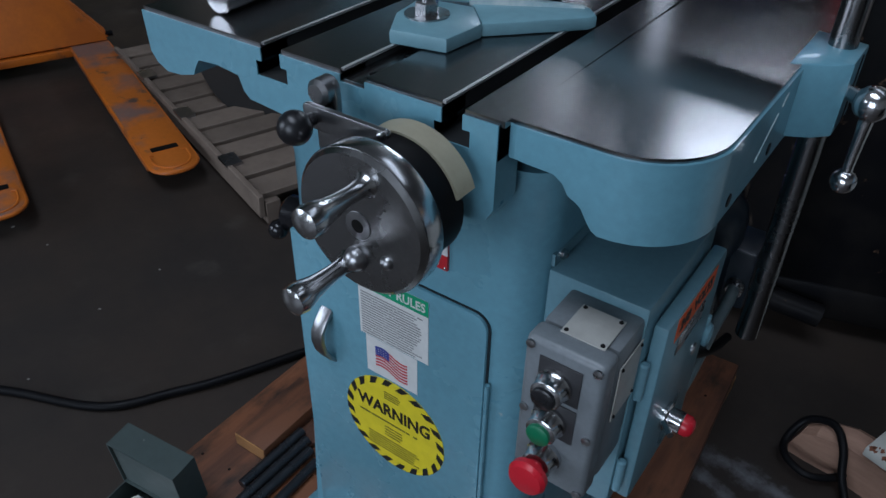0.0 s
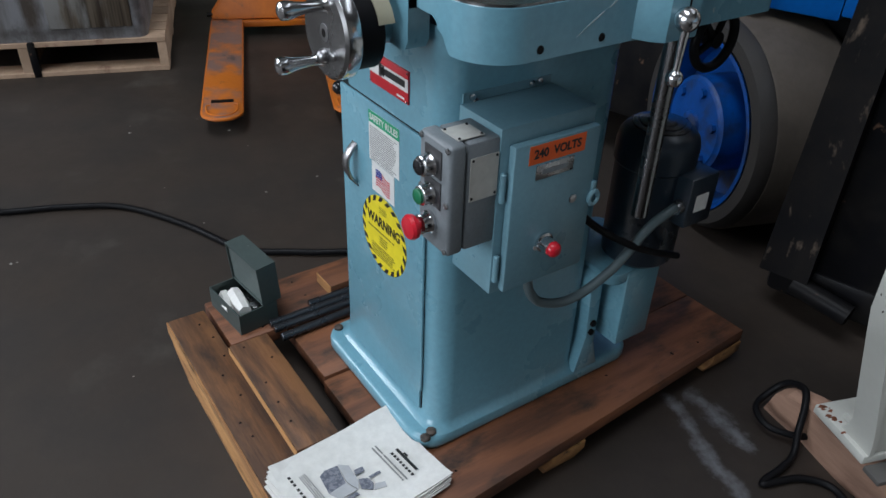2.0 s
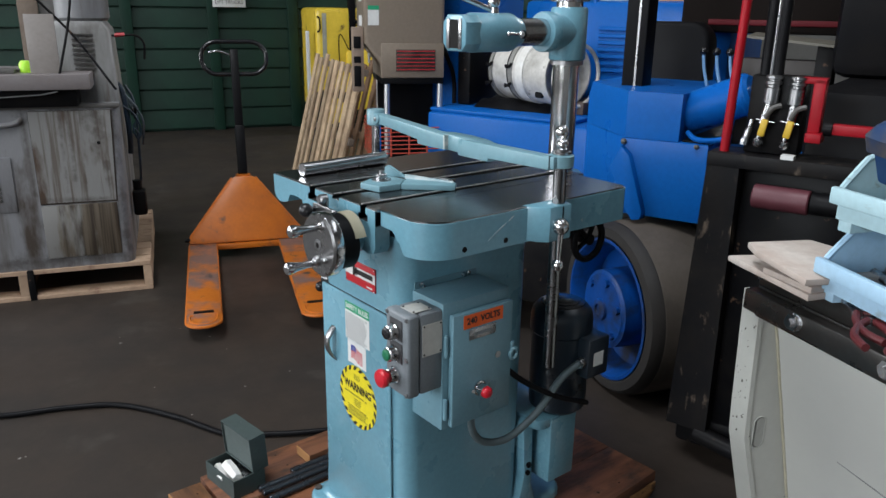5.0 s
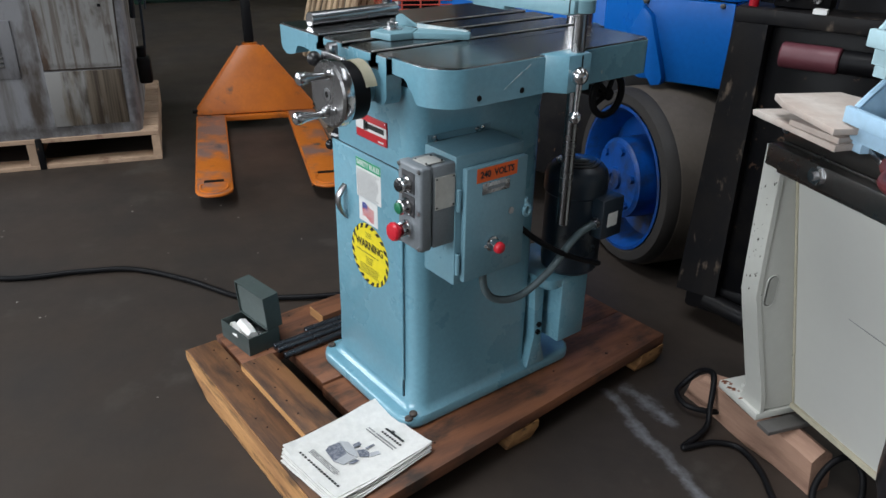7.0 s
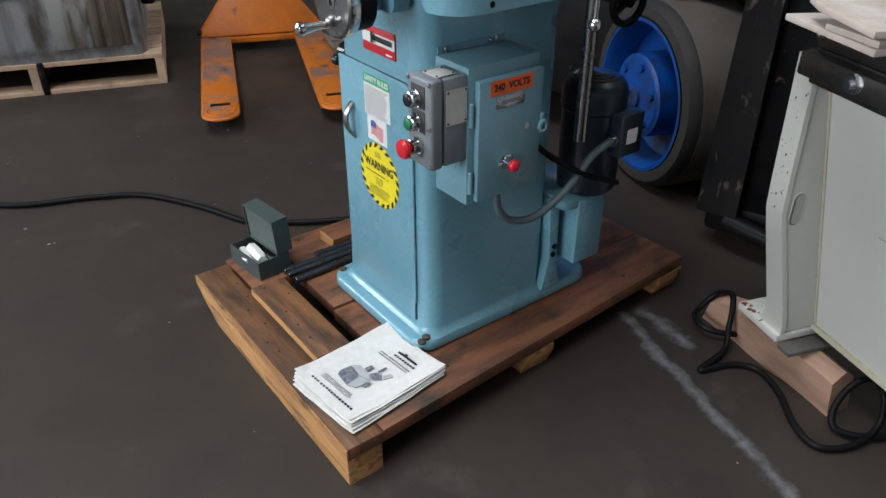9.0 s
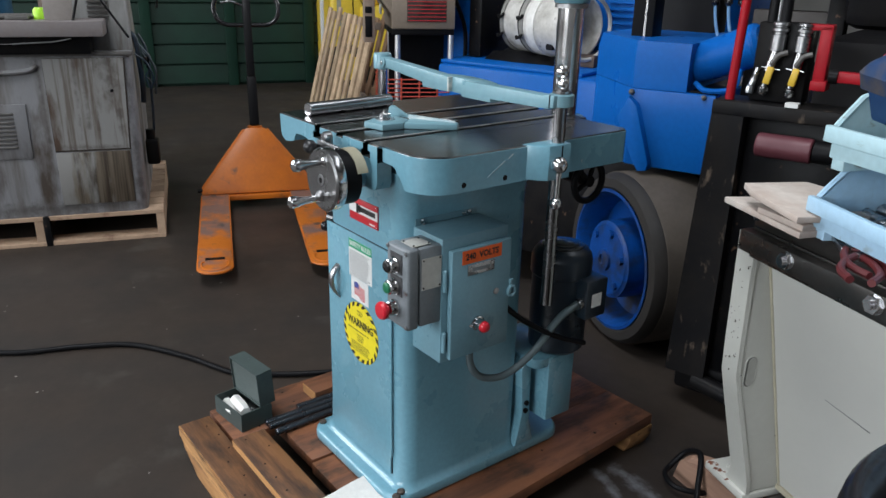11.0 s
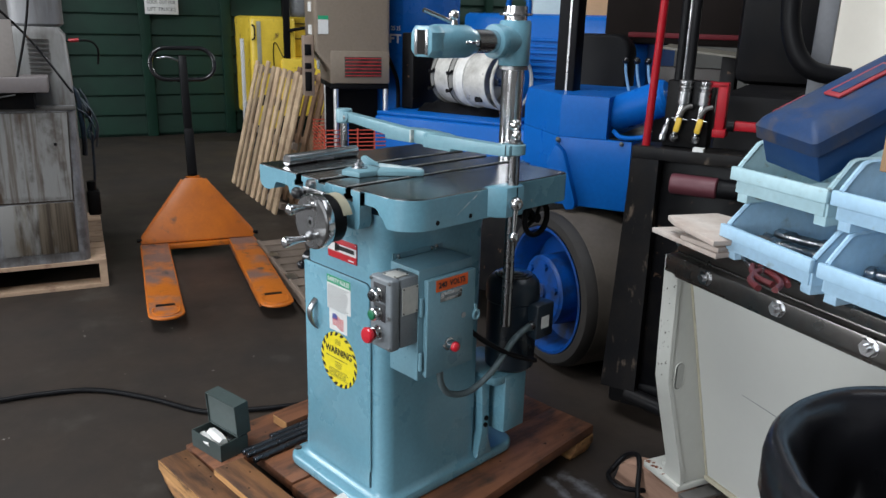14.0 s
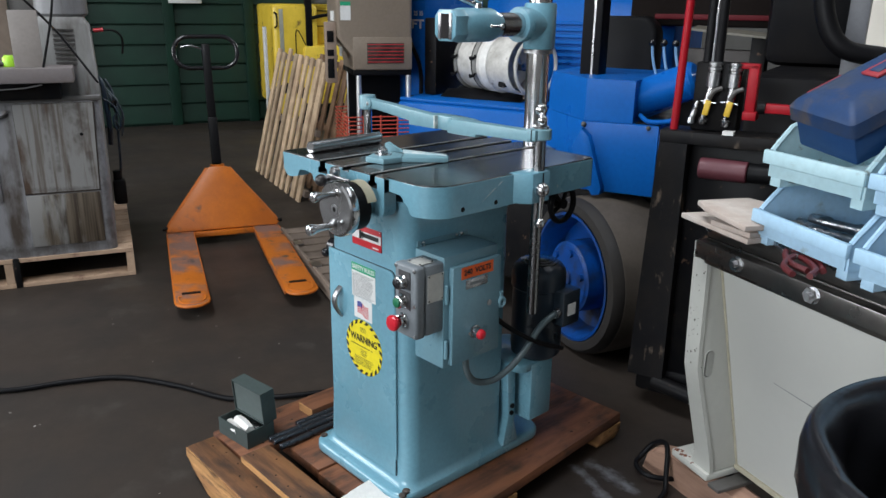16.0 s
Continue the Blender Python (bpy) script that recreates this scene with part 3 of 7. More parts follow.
part("side_knob", join(bm_lathe([(0.012, 0), (0.016, 0.01), (0.024, 0.014), (0.024, 0.04), (0.018, 0.046)], (-0.35, 0.045, 0.785), (-0.46, 0.030, 0.785), 16), bm_ball((-0.395, 0.02, 0.765), 0.014)), black_gloss, km)

# ---- the machine's door, labels and electrics ----
FACE = Matrix(((1, 0, 0, 0), (0, 0, -1, 0), (0, 1, 0, 0), (0, 0, 0, 1)))      # flat work onto a face that looks south
SIDE = Matrix(((0, 0, 1, 0), (1, 0, 0, 0), (0, 1, 0, 0), (0, 0, 0, 1)))       # flat work onto a face that looks east


def on_face(x, y, z, turn=0):
    return Matrix.Translation((x, y, z)) @ FACE @ pose(0, 0, 0, 0, 0, turn)


def on_side(x, y, z):
    return Matrix.Translation((x, y, z)) @ SIDE


def bars(rows, m, material, parent, name="text_line"):
    """Small print: rows of (x, y, width, height) as plain strips."""
    for x, y, w, h in rows:
        part(name, moved(bm_box(x, x + w, y, y + h, 0, 0.0003), m), material, parent)


def print_words(x0, x1, y0, y1, n, words):
    """Lines of small print as strips of uneven words, each line with its own ragged end."""
    step, rows = (y1 - y0) / n, []
    for i in range(n):
        cuts = sorted(word_rnd.uniform(0.08, 0.92) for _ in range(words - 1))
        ends = [0.0] + cuts + [word_rnd.uniform(0.80, 1.0)]
        for a, b in zip(ends, ends[1:]):
            if b - a > 0.05:
                rows.append((x0 + (x1 - x0) * a, y1 - (i + 0.75) * step, (x1 - x0) * (b - a) - 0.0016, step * 0.36))
    return rows


word_rnd = random.Random(23)
olive_ink = mat("faded_black_ink", (0.16, 0.14, 0.02), 0.6, bump=0.0)
door_gap = mat("dark_joint", (0.01, 0.018, 0.022), 0.7, bump=0.0)
DX0, DX1, DZ0, DZ1, DY = -0.350, -0.050, 0.178, 0.797, -0.0005
part("door_joint", join(bm_prism(rounded(DX0 - 0.001, DX1 + 0.0025, DZ0 - 0.001, DZ1 + 0.0014, (0.004, 0.004, 0.022, 0.004)), 0.0035, 0.02, "y")), door_gap, km)
km_door = part("cabinet_door", bm_prism(rounded(DX0, DX1, DZ0, DZ1, (0.003, 0.003, 0.02, 0.003)), DY, 0.02, "y", 0.0015), teal, km)
part("hinge_rod", bm_rod((DX1 + 0.005, 0.0, 0.235), (DX1 + 0.005, 0.0, 0.70), 0.0030, seg=8), teal, km)
bow = [(0.0, 0.597), (-0.010, 0.609), (-0.020, 0.627), (-0.025, 0.647), (-0.023, 0.665), (-0.012, 0.680), (0.0, 0.692)]
part("pull_handle", bm_prism([(y - 0.0015, z) for y, z in bow] + [(y * 0.78 + 0.0005, z * 0.88 + 0.634 * 0.12) for y, z in bow[::-1]], -0.306, -0.286, "x", 0.002), dull_steel, km_door, "worn metal bow handle")
ly = DY - 0.0006
safety = part("safety_label", bm_box(-0.2375, -0.1295, ly, DY, 0.683, 0.783), white_label, km_door, "white safety rules sticker with a green heading")
part("heading", bm_box(-0.2375, -0.1295, ly - 0.0003, ly, 0.760, 0.783), green_ink, safety)
lettering("SAFETY RULES", 0.018, on_face(-0.1835, ly - 0.0005, 0.771), white_label, safety, fit=0.100, bold=0.02)
bars(print_words(-0.050, 0.050, -0.042, 0.028, 17, 3), on_face(-0.1835, ly - 0.0002, 0.7265), grey_ink, safety)
flag = part("flag_sticker", bm_box(-0.229, -0.1465, ly, DY, 0.620, 0.682), white_label, km_door, "white sticker with a small national flag")


def wave(x):
    return 0.0035 * math.sin((x + 0.026) / 0.052 * 6.0) - (x + 0.026) * 0.10


def flag_strip(x0, x1, y0, y1):
    bm = bmesh.new()
    xs = np.linspace(x0, x1, 9)
    low = [bm.verts.new((x, y0 + wave(x), 0)) for x in xs]
    top = [bm.verts.new((x, y1 + wave(x), 0)) for x in xs]
    for i in range(8):
        bm.faces.new((low[i], low[i + 1], top[i + 1], top[i]))
    return bm


fm = on_face(-0.1880, ly - 0.0003, 0.652)
part("flag_stripes", moved(join(*[flag_strip(-0.026, 0.026, -0.017 + 0.0052 * i, -0.017 + 0.0052 * i + 0.0028) for i in range(7)]), fm), red_ink, flag)
part("flag_canton", moved(flag_strip(-0.026, -0.003, 0.002, 0.0175), on_face(-0.1880, ly - 0.0006, 0.652)), blue_ink, flag)
part("flag_stars", moved(join(*[bm_box(-0.0245 + 0.0042 * i - 0.0006, -0.0245 + 0.0042 * i + 0.0006, 0.0045 + 0.0042 * k + wave(-0.0245 + 0.0042 * i), 0.0057 + 0.0042 * k + wave(-0.0245 + 0.0042 * i), 0, 0.0002) for i in range(5) for k in range(3)]), on_face(-0.1880, ly - 0.0008, 0.652)), white_label, flag)
WX, WZ, WR = -0.187, 0.533, 0.0845
warn = part("warning_sticker", bm_prism([(WX + WR * math.cos(2 * math.pi * k / 48), WZ + WR * math.sin(2 * math.pi * k / 48)) for k in range(48)], ly, DY, "y"), yellow_label, km_door, "round yellow warning sticker with a black striped rim")
dash = []
for k in range(20):
    a = 2 * math.pi * k / 20
    q = [((WR - d) * math.cos(a + s), (WR - d) * math.sin(a + s)) for d, s in ((0.0, 0.0), (0.0, 0.15), (0.011, 0.26), (0.011, 0.11))]
    dash.append(bm_prism(q, 0, 0.0003, "z"))
part("striped_rim", moved(join(*dash), on_face(WX, ly - 0.0003, WZ)), black_ink, warn)
lettering("WARNING", 0.030, on_face(WX, ly - 0.0005, WZ + 0.024), black_ink, warn, fit=0.124, bold=0.025)
bars(print_words(-0.015, 0.015, 0.046, 0.062, 4, 1), on_face(WX, ly - 0.0003, WZ), olive_ink, warn)
bars(print_words(-0.060, 0.060, -0.002, 0.006, 1, 5), on_face(WX, ly - 0.0003, WZ), olive_ink, warn)
bars(print_words(-0.016, 0.016, -0.028, -0.006, 4, 2) + print_words(-0.046, 0.046, -0.060, -0.032, 6, 3), on_face(WX, ly - 0.0003, WZ), olive_ink, warn)
# badge over the door: red and white, its maker's name as dark strokes
badge = part("maker_badge", bm_box(-0.236, -0.107, 0.0025, 0.007, 0.836, 0.894, 0.001), red_ink, km, "red enamel badge with a white band and dark script")
part("badge_band", bm_box(-0.236, -0.107, 0.0020, 0.003, 0.857, 0.880), white_label, badge)
part("badge_strokes", moved(join(bm_box(-0.034, 0.044, -0.004, 0.008, 0, 0.0004), bm_box(-0.042, -0.032, -0.010, 0.014, 0, 0.0004), bm_box(-0.030, -0.024, -0.008, 0.012, 0, 0.0004)), on_face(-0.160, 0.0018, 0.868)), black_ink, badge)
bars([(0.012, -0.0265, 0.024, 0.004)], on_face(-0.154, 0.0022, 0.868), white_label, badge)
for x, z in ((-0.233, 0.840), (-0.233, 0.890), (-0.110, 0.840), (-0.110, 0.890)):
    part("rivet", bm_ball((x, 0.0022, z), 0.0018, 8), chrome, badge)
rusty_bolt = mat("rusty_bolt_head", (0.075, 0.055, 0.042), 0.6, second=(0.020, 0.017, 0.015), scale=70, amount=1.0, bump=0.2)
for x, y, z in ((-0.404, -0.006, 0.152), (-0.002, 0.0, 0.153), (0.004, -0.018, 0.150)):
    part("foot_bolt", bm_lathe([(0.011, 0), (0.011, 0.006), (0.008, 0.008)], (x, y, z - 0.003), (x, y, 1), 8), rusty_bolt, km)
for y, z in ((0.060, 0.872), (0.176, 0.880)):
    part("side_screw", bm_lathe([(0.006, 0), (0.006, 0.003), (0.003, 0.006)], (0.001, y, z), (0.1, y, z), 10), chrome, km)
for y in (0.055, 0.17):
    part("skirt_plug", bm_lathe([(0.007, 0), (0.006, 0.002)], (0.1475, y, 1.0), (0.2, y, 1.0), 12), black, km)

# enclosure on the east side
enc = part("electrical_enclosure", join(bm_box(0.001, 0.112, 0.030, 0.222, 0.569, 0.873, 0.003)), box_teal, km, "teal steel electrical enclosure with a hinged door")
encd = part("enclosure_door", bm_box(0.1145, 0.131, 0.044, 0.219, 0.579, 0.847, 0.004), box_teal, enc)
for z in (0.623, 0.775):
    part("hinge", bm_rod((0.117, 0.036, z - 0.026), (0.117, 0.036, z + 0.026), 0.0055, seg=10, edge=0.002), box_teal, enc)
for y in (0.052, 0.190):
    part("ear_screw", bm_lathe([(0.006, 0), (0.006, 0.004), (0.003, 0.005)], (0.0035, y, 0.8815), (0.2, y, 0.8815), 10), chrome, enc)
part("mounting_ear", bm_prism([(0.036, 0.8735), (0.216, 0.8735), (0.216, 0.888), (0.036, 0.888)], 0.0, 0.004, "x"), box_teal, enc)
vs = part("voltage_label", bm_box(0.131, 0.1316, 0.072, 0.187, 0.810, 0.842), orange_ink, encd, "orange label with black voltage lettering")
lettering("240  VOLTS", 0.021, on_side(0.1318, 0.1295, 0.826), black_ink, vs, fit=0.096, bold=0.03)
plate = part("name_plate", bm_box(0.131, 0.1325, 0.088, 0.166, 0.781, 0.806, 0.0005), dull_steel, encd)
bars([(-0.026, -0.004, 0.052, 0.008)], on_side(0.1327, 0.127, 0.793), box_grey, plate)
part("key_lock", bm_lathe([(0.008, 0), (0.008, 0.002), (0.003, 0.003)], (0.131, 0.176, 0.724), (0.2, 0.176, 0.724), 14), dull_steel, encd)
part("hasp_ring", bm_tube([(0.134, 0.222 + 0.010 * math.cos(a), 0.714 + 0.012 * math.sin(a)) for a in np.linspace(0, 2 * math.pi, 13)], 0.0045, 8, 1), box_teal, enc)
part("hasp_arm", bm_box(0.124, 0.134, 0.216, 0.226, 0.722, 0.744, 0.002), box_teal, enc)
rk = part("selector_collar", bm_lathe([(0.018, 0), (0.018, 0.004), (0.014, 0.006), (0.014, 0.022), (0.012, 0.024)], (0.131, 0.122, 0.657), (0.2, 0.120, 0.655), 16), chrome, encd)
part("selector_lens", bm_lathe([(0.0135, 0), (0.0135, 0.008), (0.010, 0.013), (0.004, 0.015)], (0.153, 0.122, 0.656), (0.22, 0.120, 0.655), 14), red_plastic, rk)
part("selector_lever", bm_rod((0.135, 0.108, 0.661), (0.150, 0.088, 0.665), 0.004, seg=8), chrome, rk)

# push-button station on its corner
ps = part("push_button_station", join(bm_box(0.028, 0.110, -0.028, 0.034, 0.676, 0.862, 0.006), bm_box(0.027, 0.111, -0.060, -0.0295, 0.674, 0.864, 0.007, 3)), box_grey, km, "grey cast push-button box with three buttons")
for x, z in ((0.034, 0.856), (0.104, 0.856), (0.034, 0.770), (0.104, 0.765), (0.034, 0.682), (0.104, 0.682)):
    part("cover_screw", bm_lathe([(0.005, 0), (0.005, 0.002), (0.002, 0.003)], (x, -0.060, z), (x, -0.1, z), 10), dull_steel, ps)
tp = part("legend_plate", bm_box(0.052, 0.098, -0.038, 0.010, 0.8642, 0.8655), aluminium, ps)
sp_ = part("legend_plate", bm_box(0.1112, 0.1125, -0.024, 0.028, 0.765, 0.838), aluminium, ps)
for x, y in ((0.056, -0.034), (0.094, -0.034), (0.056, 0.006), (0.094, 0.006)):
    part("plate_screw", bm_ball((x, y, 0.8655), 0.0025, 8), dark_iron, tp)
for y, z in ((-0.020, 0.770), (-0.020, 0.834), (0.024, 0.770), (0.024, 0.834)):
    part("plate_screw", bm_ball((0.1125, y, z), 0.0022, 8), dark_iron, sp_)


def button(z, colour, mushroom, x=0.064):
    b = part("button_collar", bm_lathe([(0.019, 0), (0.019, 0.005), (0.0165, 0.008), (0.0160, 0.020), (0.013, 0.022)], (x, -0.0605, z), (x, -0.2, z), 24), chrome, ps)
    if mushroom:
        part("mushroom_head", bm_lathe([(0.009, 0), (0.010, 0.010), (0.020, 0.013), (0.021, 0.020), (0.018, 0.025), (0.006, 0.027)], (x, -0.078, z), (x, -0.2, z), 26), colour, b)
    else:
        part("button_cap", bm_lathe([(0.0125, 0), (0.0125, 0.0255), (0.0105, 0.027)], (x, -0.061, z), (x, -0.2, z), 20), colour, b)


legend_grey = mat("dark_grey_legend", (0.035, 0.035, 0.038), 0.45, bump=0.0)
for z in (0.824, 0.772):
    part("button_legend", bm_box(0.045, 0.090, -0.0618, -0.0602, z - 0.022, z + 0.024, 0.0005), legend_grey, ps)
button(0.820, black_gloss, False)
button(0.770, green_plastic, False)
button(0.719, red_plastic, True)

# motor, its gear box and conduit
MX, MY = 0.010, 0.520
mo = part("motor", bm_lathe([(0.066, 0), (0.076, 0.01), (0.078, 0.03), (0.078, 0.222), (0.083, 0.228), (0.083, 0.266), (0.079, 0.284), (0.068, 0.298), (0.050, 0.306), (0.026, 0.310), (0.0, 0.311)], (MX, MY, 0.43), (MX, MY, 1), 36), navy, km, "dark navy upright electric motor")
for r, z in ((0.058, 0.7335), (0.044, 0.7372), (0.030, 0.7395)):
    part("vent_ring", bm_lathe([(r - 0.003, 0), (r, 0.001), (r, 0.004), (r - 0.003, 0.005)], (MX, MY, z - 0.002), (MX, MY, 1), 30), black_gloss, mo)
tb = part("terminal_box", bm_box(0.052, 0.124, 0.505, 0.585, 0.552, 0.662, 0.006), navy, mo)
part("terminal_label", bm_box(0.124, 0.1246, 0.525, 0.562, 0.585, 0.623), white_label, tb)
part("drive_box", join(bm_box(-0.06, 0.064, 0.446, 0.545, 0.232, 0.428, 0.006)), teal, km)
part("motor_bracket", join(bm_prism([(0.375, 0.152), (0.445, 0.152), (0.425, 0.22), (0.420, 0.40), (0.40, 0.42), (0.385, 0.40), (0.395, 0.25)], -0.02, 0.022, "x", 0.003), bm_prism(rounded(-0.15, 0.06, 0.40, 0.56, 0.03), 0.405, 0.432, "z", 0.003)), teal, km)
part("bracket_bolt", bm_lathe([(0.008, 0), (0.008, 0.006)], (0.022, 0.405, 0.262), (0.1, 0.405, 0.262), 6), dark_iron, km)
part("bracket_bolt", bm_lathe([(0.008, 0), (0.008, 0.006)], (0.022, 0.408, 0.285), (0.1, 0.408, 0.285), 6), dark_iron, km)
conduit_grey = mat("grey_flexible_conduit", (0.095, 0.130, 0.140), 0.35, bump=0.1, grain=200)
part("conduit", bm_tube([(0.072, 0.150, 0.57), (0.072, 0.158, 0.505), (0.075, 0.195, 0.462), (0.085, 0.265, 0.452), (0.100, 0.345, 0.500), (0.106, 0.420, 0.572), (0.108, 0.470, 0.595), (0.100, 0.525, 0.598)], 0.0095, 12), conduit_grey, km)
part("conduit_fitting", bm_lathe([(0.013, 0), (0.015, 0.008), (0.015, 0.02), (0.012, 0.026)], (0.107, 0.488, 0.596), (0.102, 0.53, 0.598), 12), dull_steel, km)
part("motor_lead", bm_tube([(0.085, 0.235, 0.66), (0.095, 0.29, 0.610), (0.105, 0.36, 0.560), (0.112, 0.43, 0.520), (0.115, 0.52, 0.480)], 0.0075, 10), black, km)
# small black handwheel at the back of the table
part("rear_handwheel", join(bm_tube([(0.112, 0.482 + 0.050 * math.cos(a), 0.938 + 0.050 * math.sin(a)) for a in np.linspace(0, 2 * math.pi, 25)], 0.0085, 10, 2), bm_rod((0.03, 0.482, 0.938), (0.120, 0.482, 0.938), 0.014), bm_rod((0.112, 0.482, 0.938), (0.112, 0.447, 0.972), 0.006), bm_rod((0.112, 0.482, 0.938), (0.112, 0.500, 0.985), 0.006), bm_rod((0.112, 0.482, 0.938), (0.112, 0.440, 0.918), 0.006)), black, km)

# ---- on the table ----
bar = thing("steel_bar", (-0.41, 0.11, TZ), "polished round steel bar lying on the machine table", "steel bar")
part("bar", bm_rod((-0.400, -0.018, TZ + 0.017), (-0.420, 0.245, TZ + 0.017), 0.017, seg=24, edge=0.002), chrome, bar)
cl = thing("work_clamp", (-0.16, 0.09, TZ), "pale teal cast work clamp bolted into a table slot", "clamp")
part("clamp_foot", bm_prism([(-0.200, 0.027), (-0.140, 0.040), (-0.136, 0.096), (-0.172, 0.136), (-0.236, 0.126), (-0.226, 0.070)], TZ + 0.0005, TZ + 0.016, "z", 0.003), pale_teal, cl)
part("clamp_arm", bm_prism([(-0.1375, 0.0985), (-0.060, 0.184), (-0.057, 0.196), (-0.074, 0.214), (-0.086, 0.212), (-0.188, 0.149), (-0.1735, 0.1375)], TZ + 0.0005, TZ + 0.015, "z", 0.003), pale_teal, cl)
# Ridge in a paler tone than the arm.
part("arm_ridge", bm_loft([[(x, y, TZ + 0.014), (x + 0.006, y - 0.008, TZ + 0.014), (x + 0.005, y - 0.007, z), (x + 0.001, y - 0.001, z)] for x, y, z in ((-0.187, 0.149, TZ + 0.024), (-0.130, 0.184, TZ + 0.020), (-0.082, 0.213, TZ + 0.017))]), mat("pale_ridge_casting", (0.42, 0.48, 0.48), 0.35, second=(0.24, 0.36, 0.40), scale=30, amount=1.0, bump=0.08), cl, "paler edge")
part("upright_fin", bm_loft([[(-0.238 + d * 0.4, 0.120 + d, TZ + 0.015), (-0.186 + d * 0.4, 0.144 + d, TZ + 0.015), (-0.190 + d * 0.4, 0.142 + d, TZ + 0.019), (-0.228 + d * 0.4, 0.124 + d, TZ + 0.041), (-0.236 + d * 0.4, 0.121 + d, TZ + 0.036)] for d in (0.0, 0.007)]), pale_teal, cl)
part("clamp_bolt", join(bm_lathe([(0.024, 0), (0.024, 0.003)], (-0.196, 0.084, TZ + 0.0148), (-0.196, 0.084, 2), 20), bm_lathe([(0.013, 0), (0.013, 0.012), (0.011, 0.014)], (-0.196, 0.084, TZ + 0.0175), (-0.196, 0.084, 2), 6),
                        bm_rod((-0.196, 0.084, TZ + 0.02), (-0.196, 0.084, TZ + 0.038), 0.007, seg=12)), dull_steel, cl)

key = thing("steel_key", (-0.15, 0.25, TZ), "small flat steel key lying on the machine table", "steel key")
part("key", bm_prism([(-0.172, 0.236), (-0.140, 0.242), (-0.132, 0.262), (-0.164, 0.256)], TZ + 0.0007, TZ + 0.007, "z", 0.001), dull_steel, key)

# ---- the timber skid ----
sk = thing("timber_skid", (-0.27, 0.27, 0), "dark reused timber skid under the machine, cut ends raw", "pallet")
for bm in (bm_prism([(-0.072, -0.2445), (0.172, -0.2445), (0.104, 0.892), (-0.074, 0.885)], 0.076, PT, "z", 0.004), bm_box(-0.300, -0.078, -0.102, 0.890, 0.074, PT - 0.004, 0.004), bm_box(-0.520, -0.306, -0.096, 0.880, 0.076, PT - 0.001, 0.004), bm_box(-0.720, -0.526, -0.236, 0.880, 0.074, PT - 0.002, 0.004),
           bm_box(-0.690, 0.176, -0.338, -0.246, 0.079, PT + 0.001, 0.004), bm_box(-0.495, -0.115, -0.250, -0.154, 0.098, PT + 0.024, 0.004)):
    xs = [v.co.x for v in bm.verts]
    ys = [v.co.y for v in bm.verts]
    part("plank", bm, old_wood_across if max(xs) - min(xs) > max(ys) - min(ys) else old_wood, sk)
part("front_beam", bm_prism([(-0.690, 0.076), (-0.655, 0.045), (-0.56, 0.0), (0.172, 0.0), (0.172, 0.077), (-0.690, 0.077)], -0.341, -0.248, "y", 0.004), raw_wood, sk, "sawn beam with a raw pale face")
part("edge_strip", bm_box(-0.692, 0.175, -0.3422, -0.3385, 0.078, PT - 0.003), raw_wood, sk)
part("edge_strip", bm_box(-0.495, -0.116, -0.2525, -0.2505, 0.100, PT + 0.020), raw_wood, sk)
part("runner", bm_prism([(-0.70, 0.0), (0.118, 0.0), (0.140, 0.050), (0.140, 0.0735), (-0.70, 0.0735)], 0.222, 0.320, "y", 0.004), raw_wood, sk)
part("runner", bm_prism([(-0.70, 0.0), (0.085, 0.0), (0.106, 0.045), (0.106, 0.0735), (-0.70, 0.0735)], 0.793, 0.898, "y", 0.004), raw_wood, sk)
blued = mat("blued_steel_bar", (0.07, 0.075, 0.085), 0.28, 0.7, scale=9, bump=0.03)
nail_me = None
nail_rnd = random.Random(5)
for y0, y1, xs_, z in ((-0.33, -0.25, (-0.64, -0.58, -0.50, -0.42, -0.36, -0.28, -0.22, -0.12), PT + 0.001), (-0.245, -0.165, (-0.46, -0.40, -0.34, -0.27, -0.20), PT + 0.024), (-0.22, 0.80, (0.08, 0.09, 0.06, 0.08, 0.04), PT), (-0.22, 0.02, (-0.68, -0.62, -0.56), PT - 0.002)):
    for x in xs_:
        spot = (x + nail_rnd.uniform(-0.012, 0.012), nail_rnd.uniform(y0 + 0.01, y1 - 0.01), z)
        if nail_me is None:
            ob = part("nail", bm_lathe([(0.0030, 0), (0.0030, 0.0005), (0.0015, 0.0007)], (0, 0, 0), (0, 0, 1), 8), dark_iron, sk, keep=True)
            nail_me = ob.data
        else:
            ob = new("nail", nail_me)
            ob.parent = sk
        ob.location = tuple(Vector(spot) - Vector((-0.27, 0.27, 0)))
bp = thing("board_offcut", (-0.55, 0.10, PT), "short timber offcut with a raw cut end, on the skid", "timber offcut")
part("offcut", bm_prism([(-0.650, 0.056), (-0.570, 0.058), (-0.574, 0.250), (-0.654, 0.245)], PT - 0.0005, PT + 0.034, "z", 0.003), old_wood, bp)
part("cut_end", bm_prism([(-0.649, 0.054), (-0.571, 0.056), (-0.571, 0.0575), (-0.649, 0.0555)], PT + 0.002, PT + 0.032, "z"), raw_wood, bp)
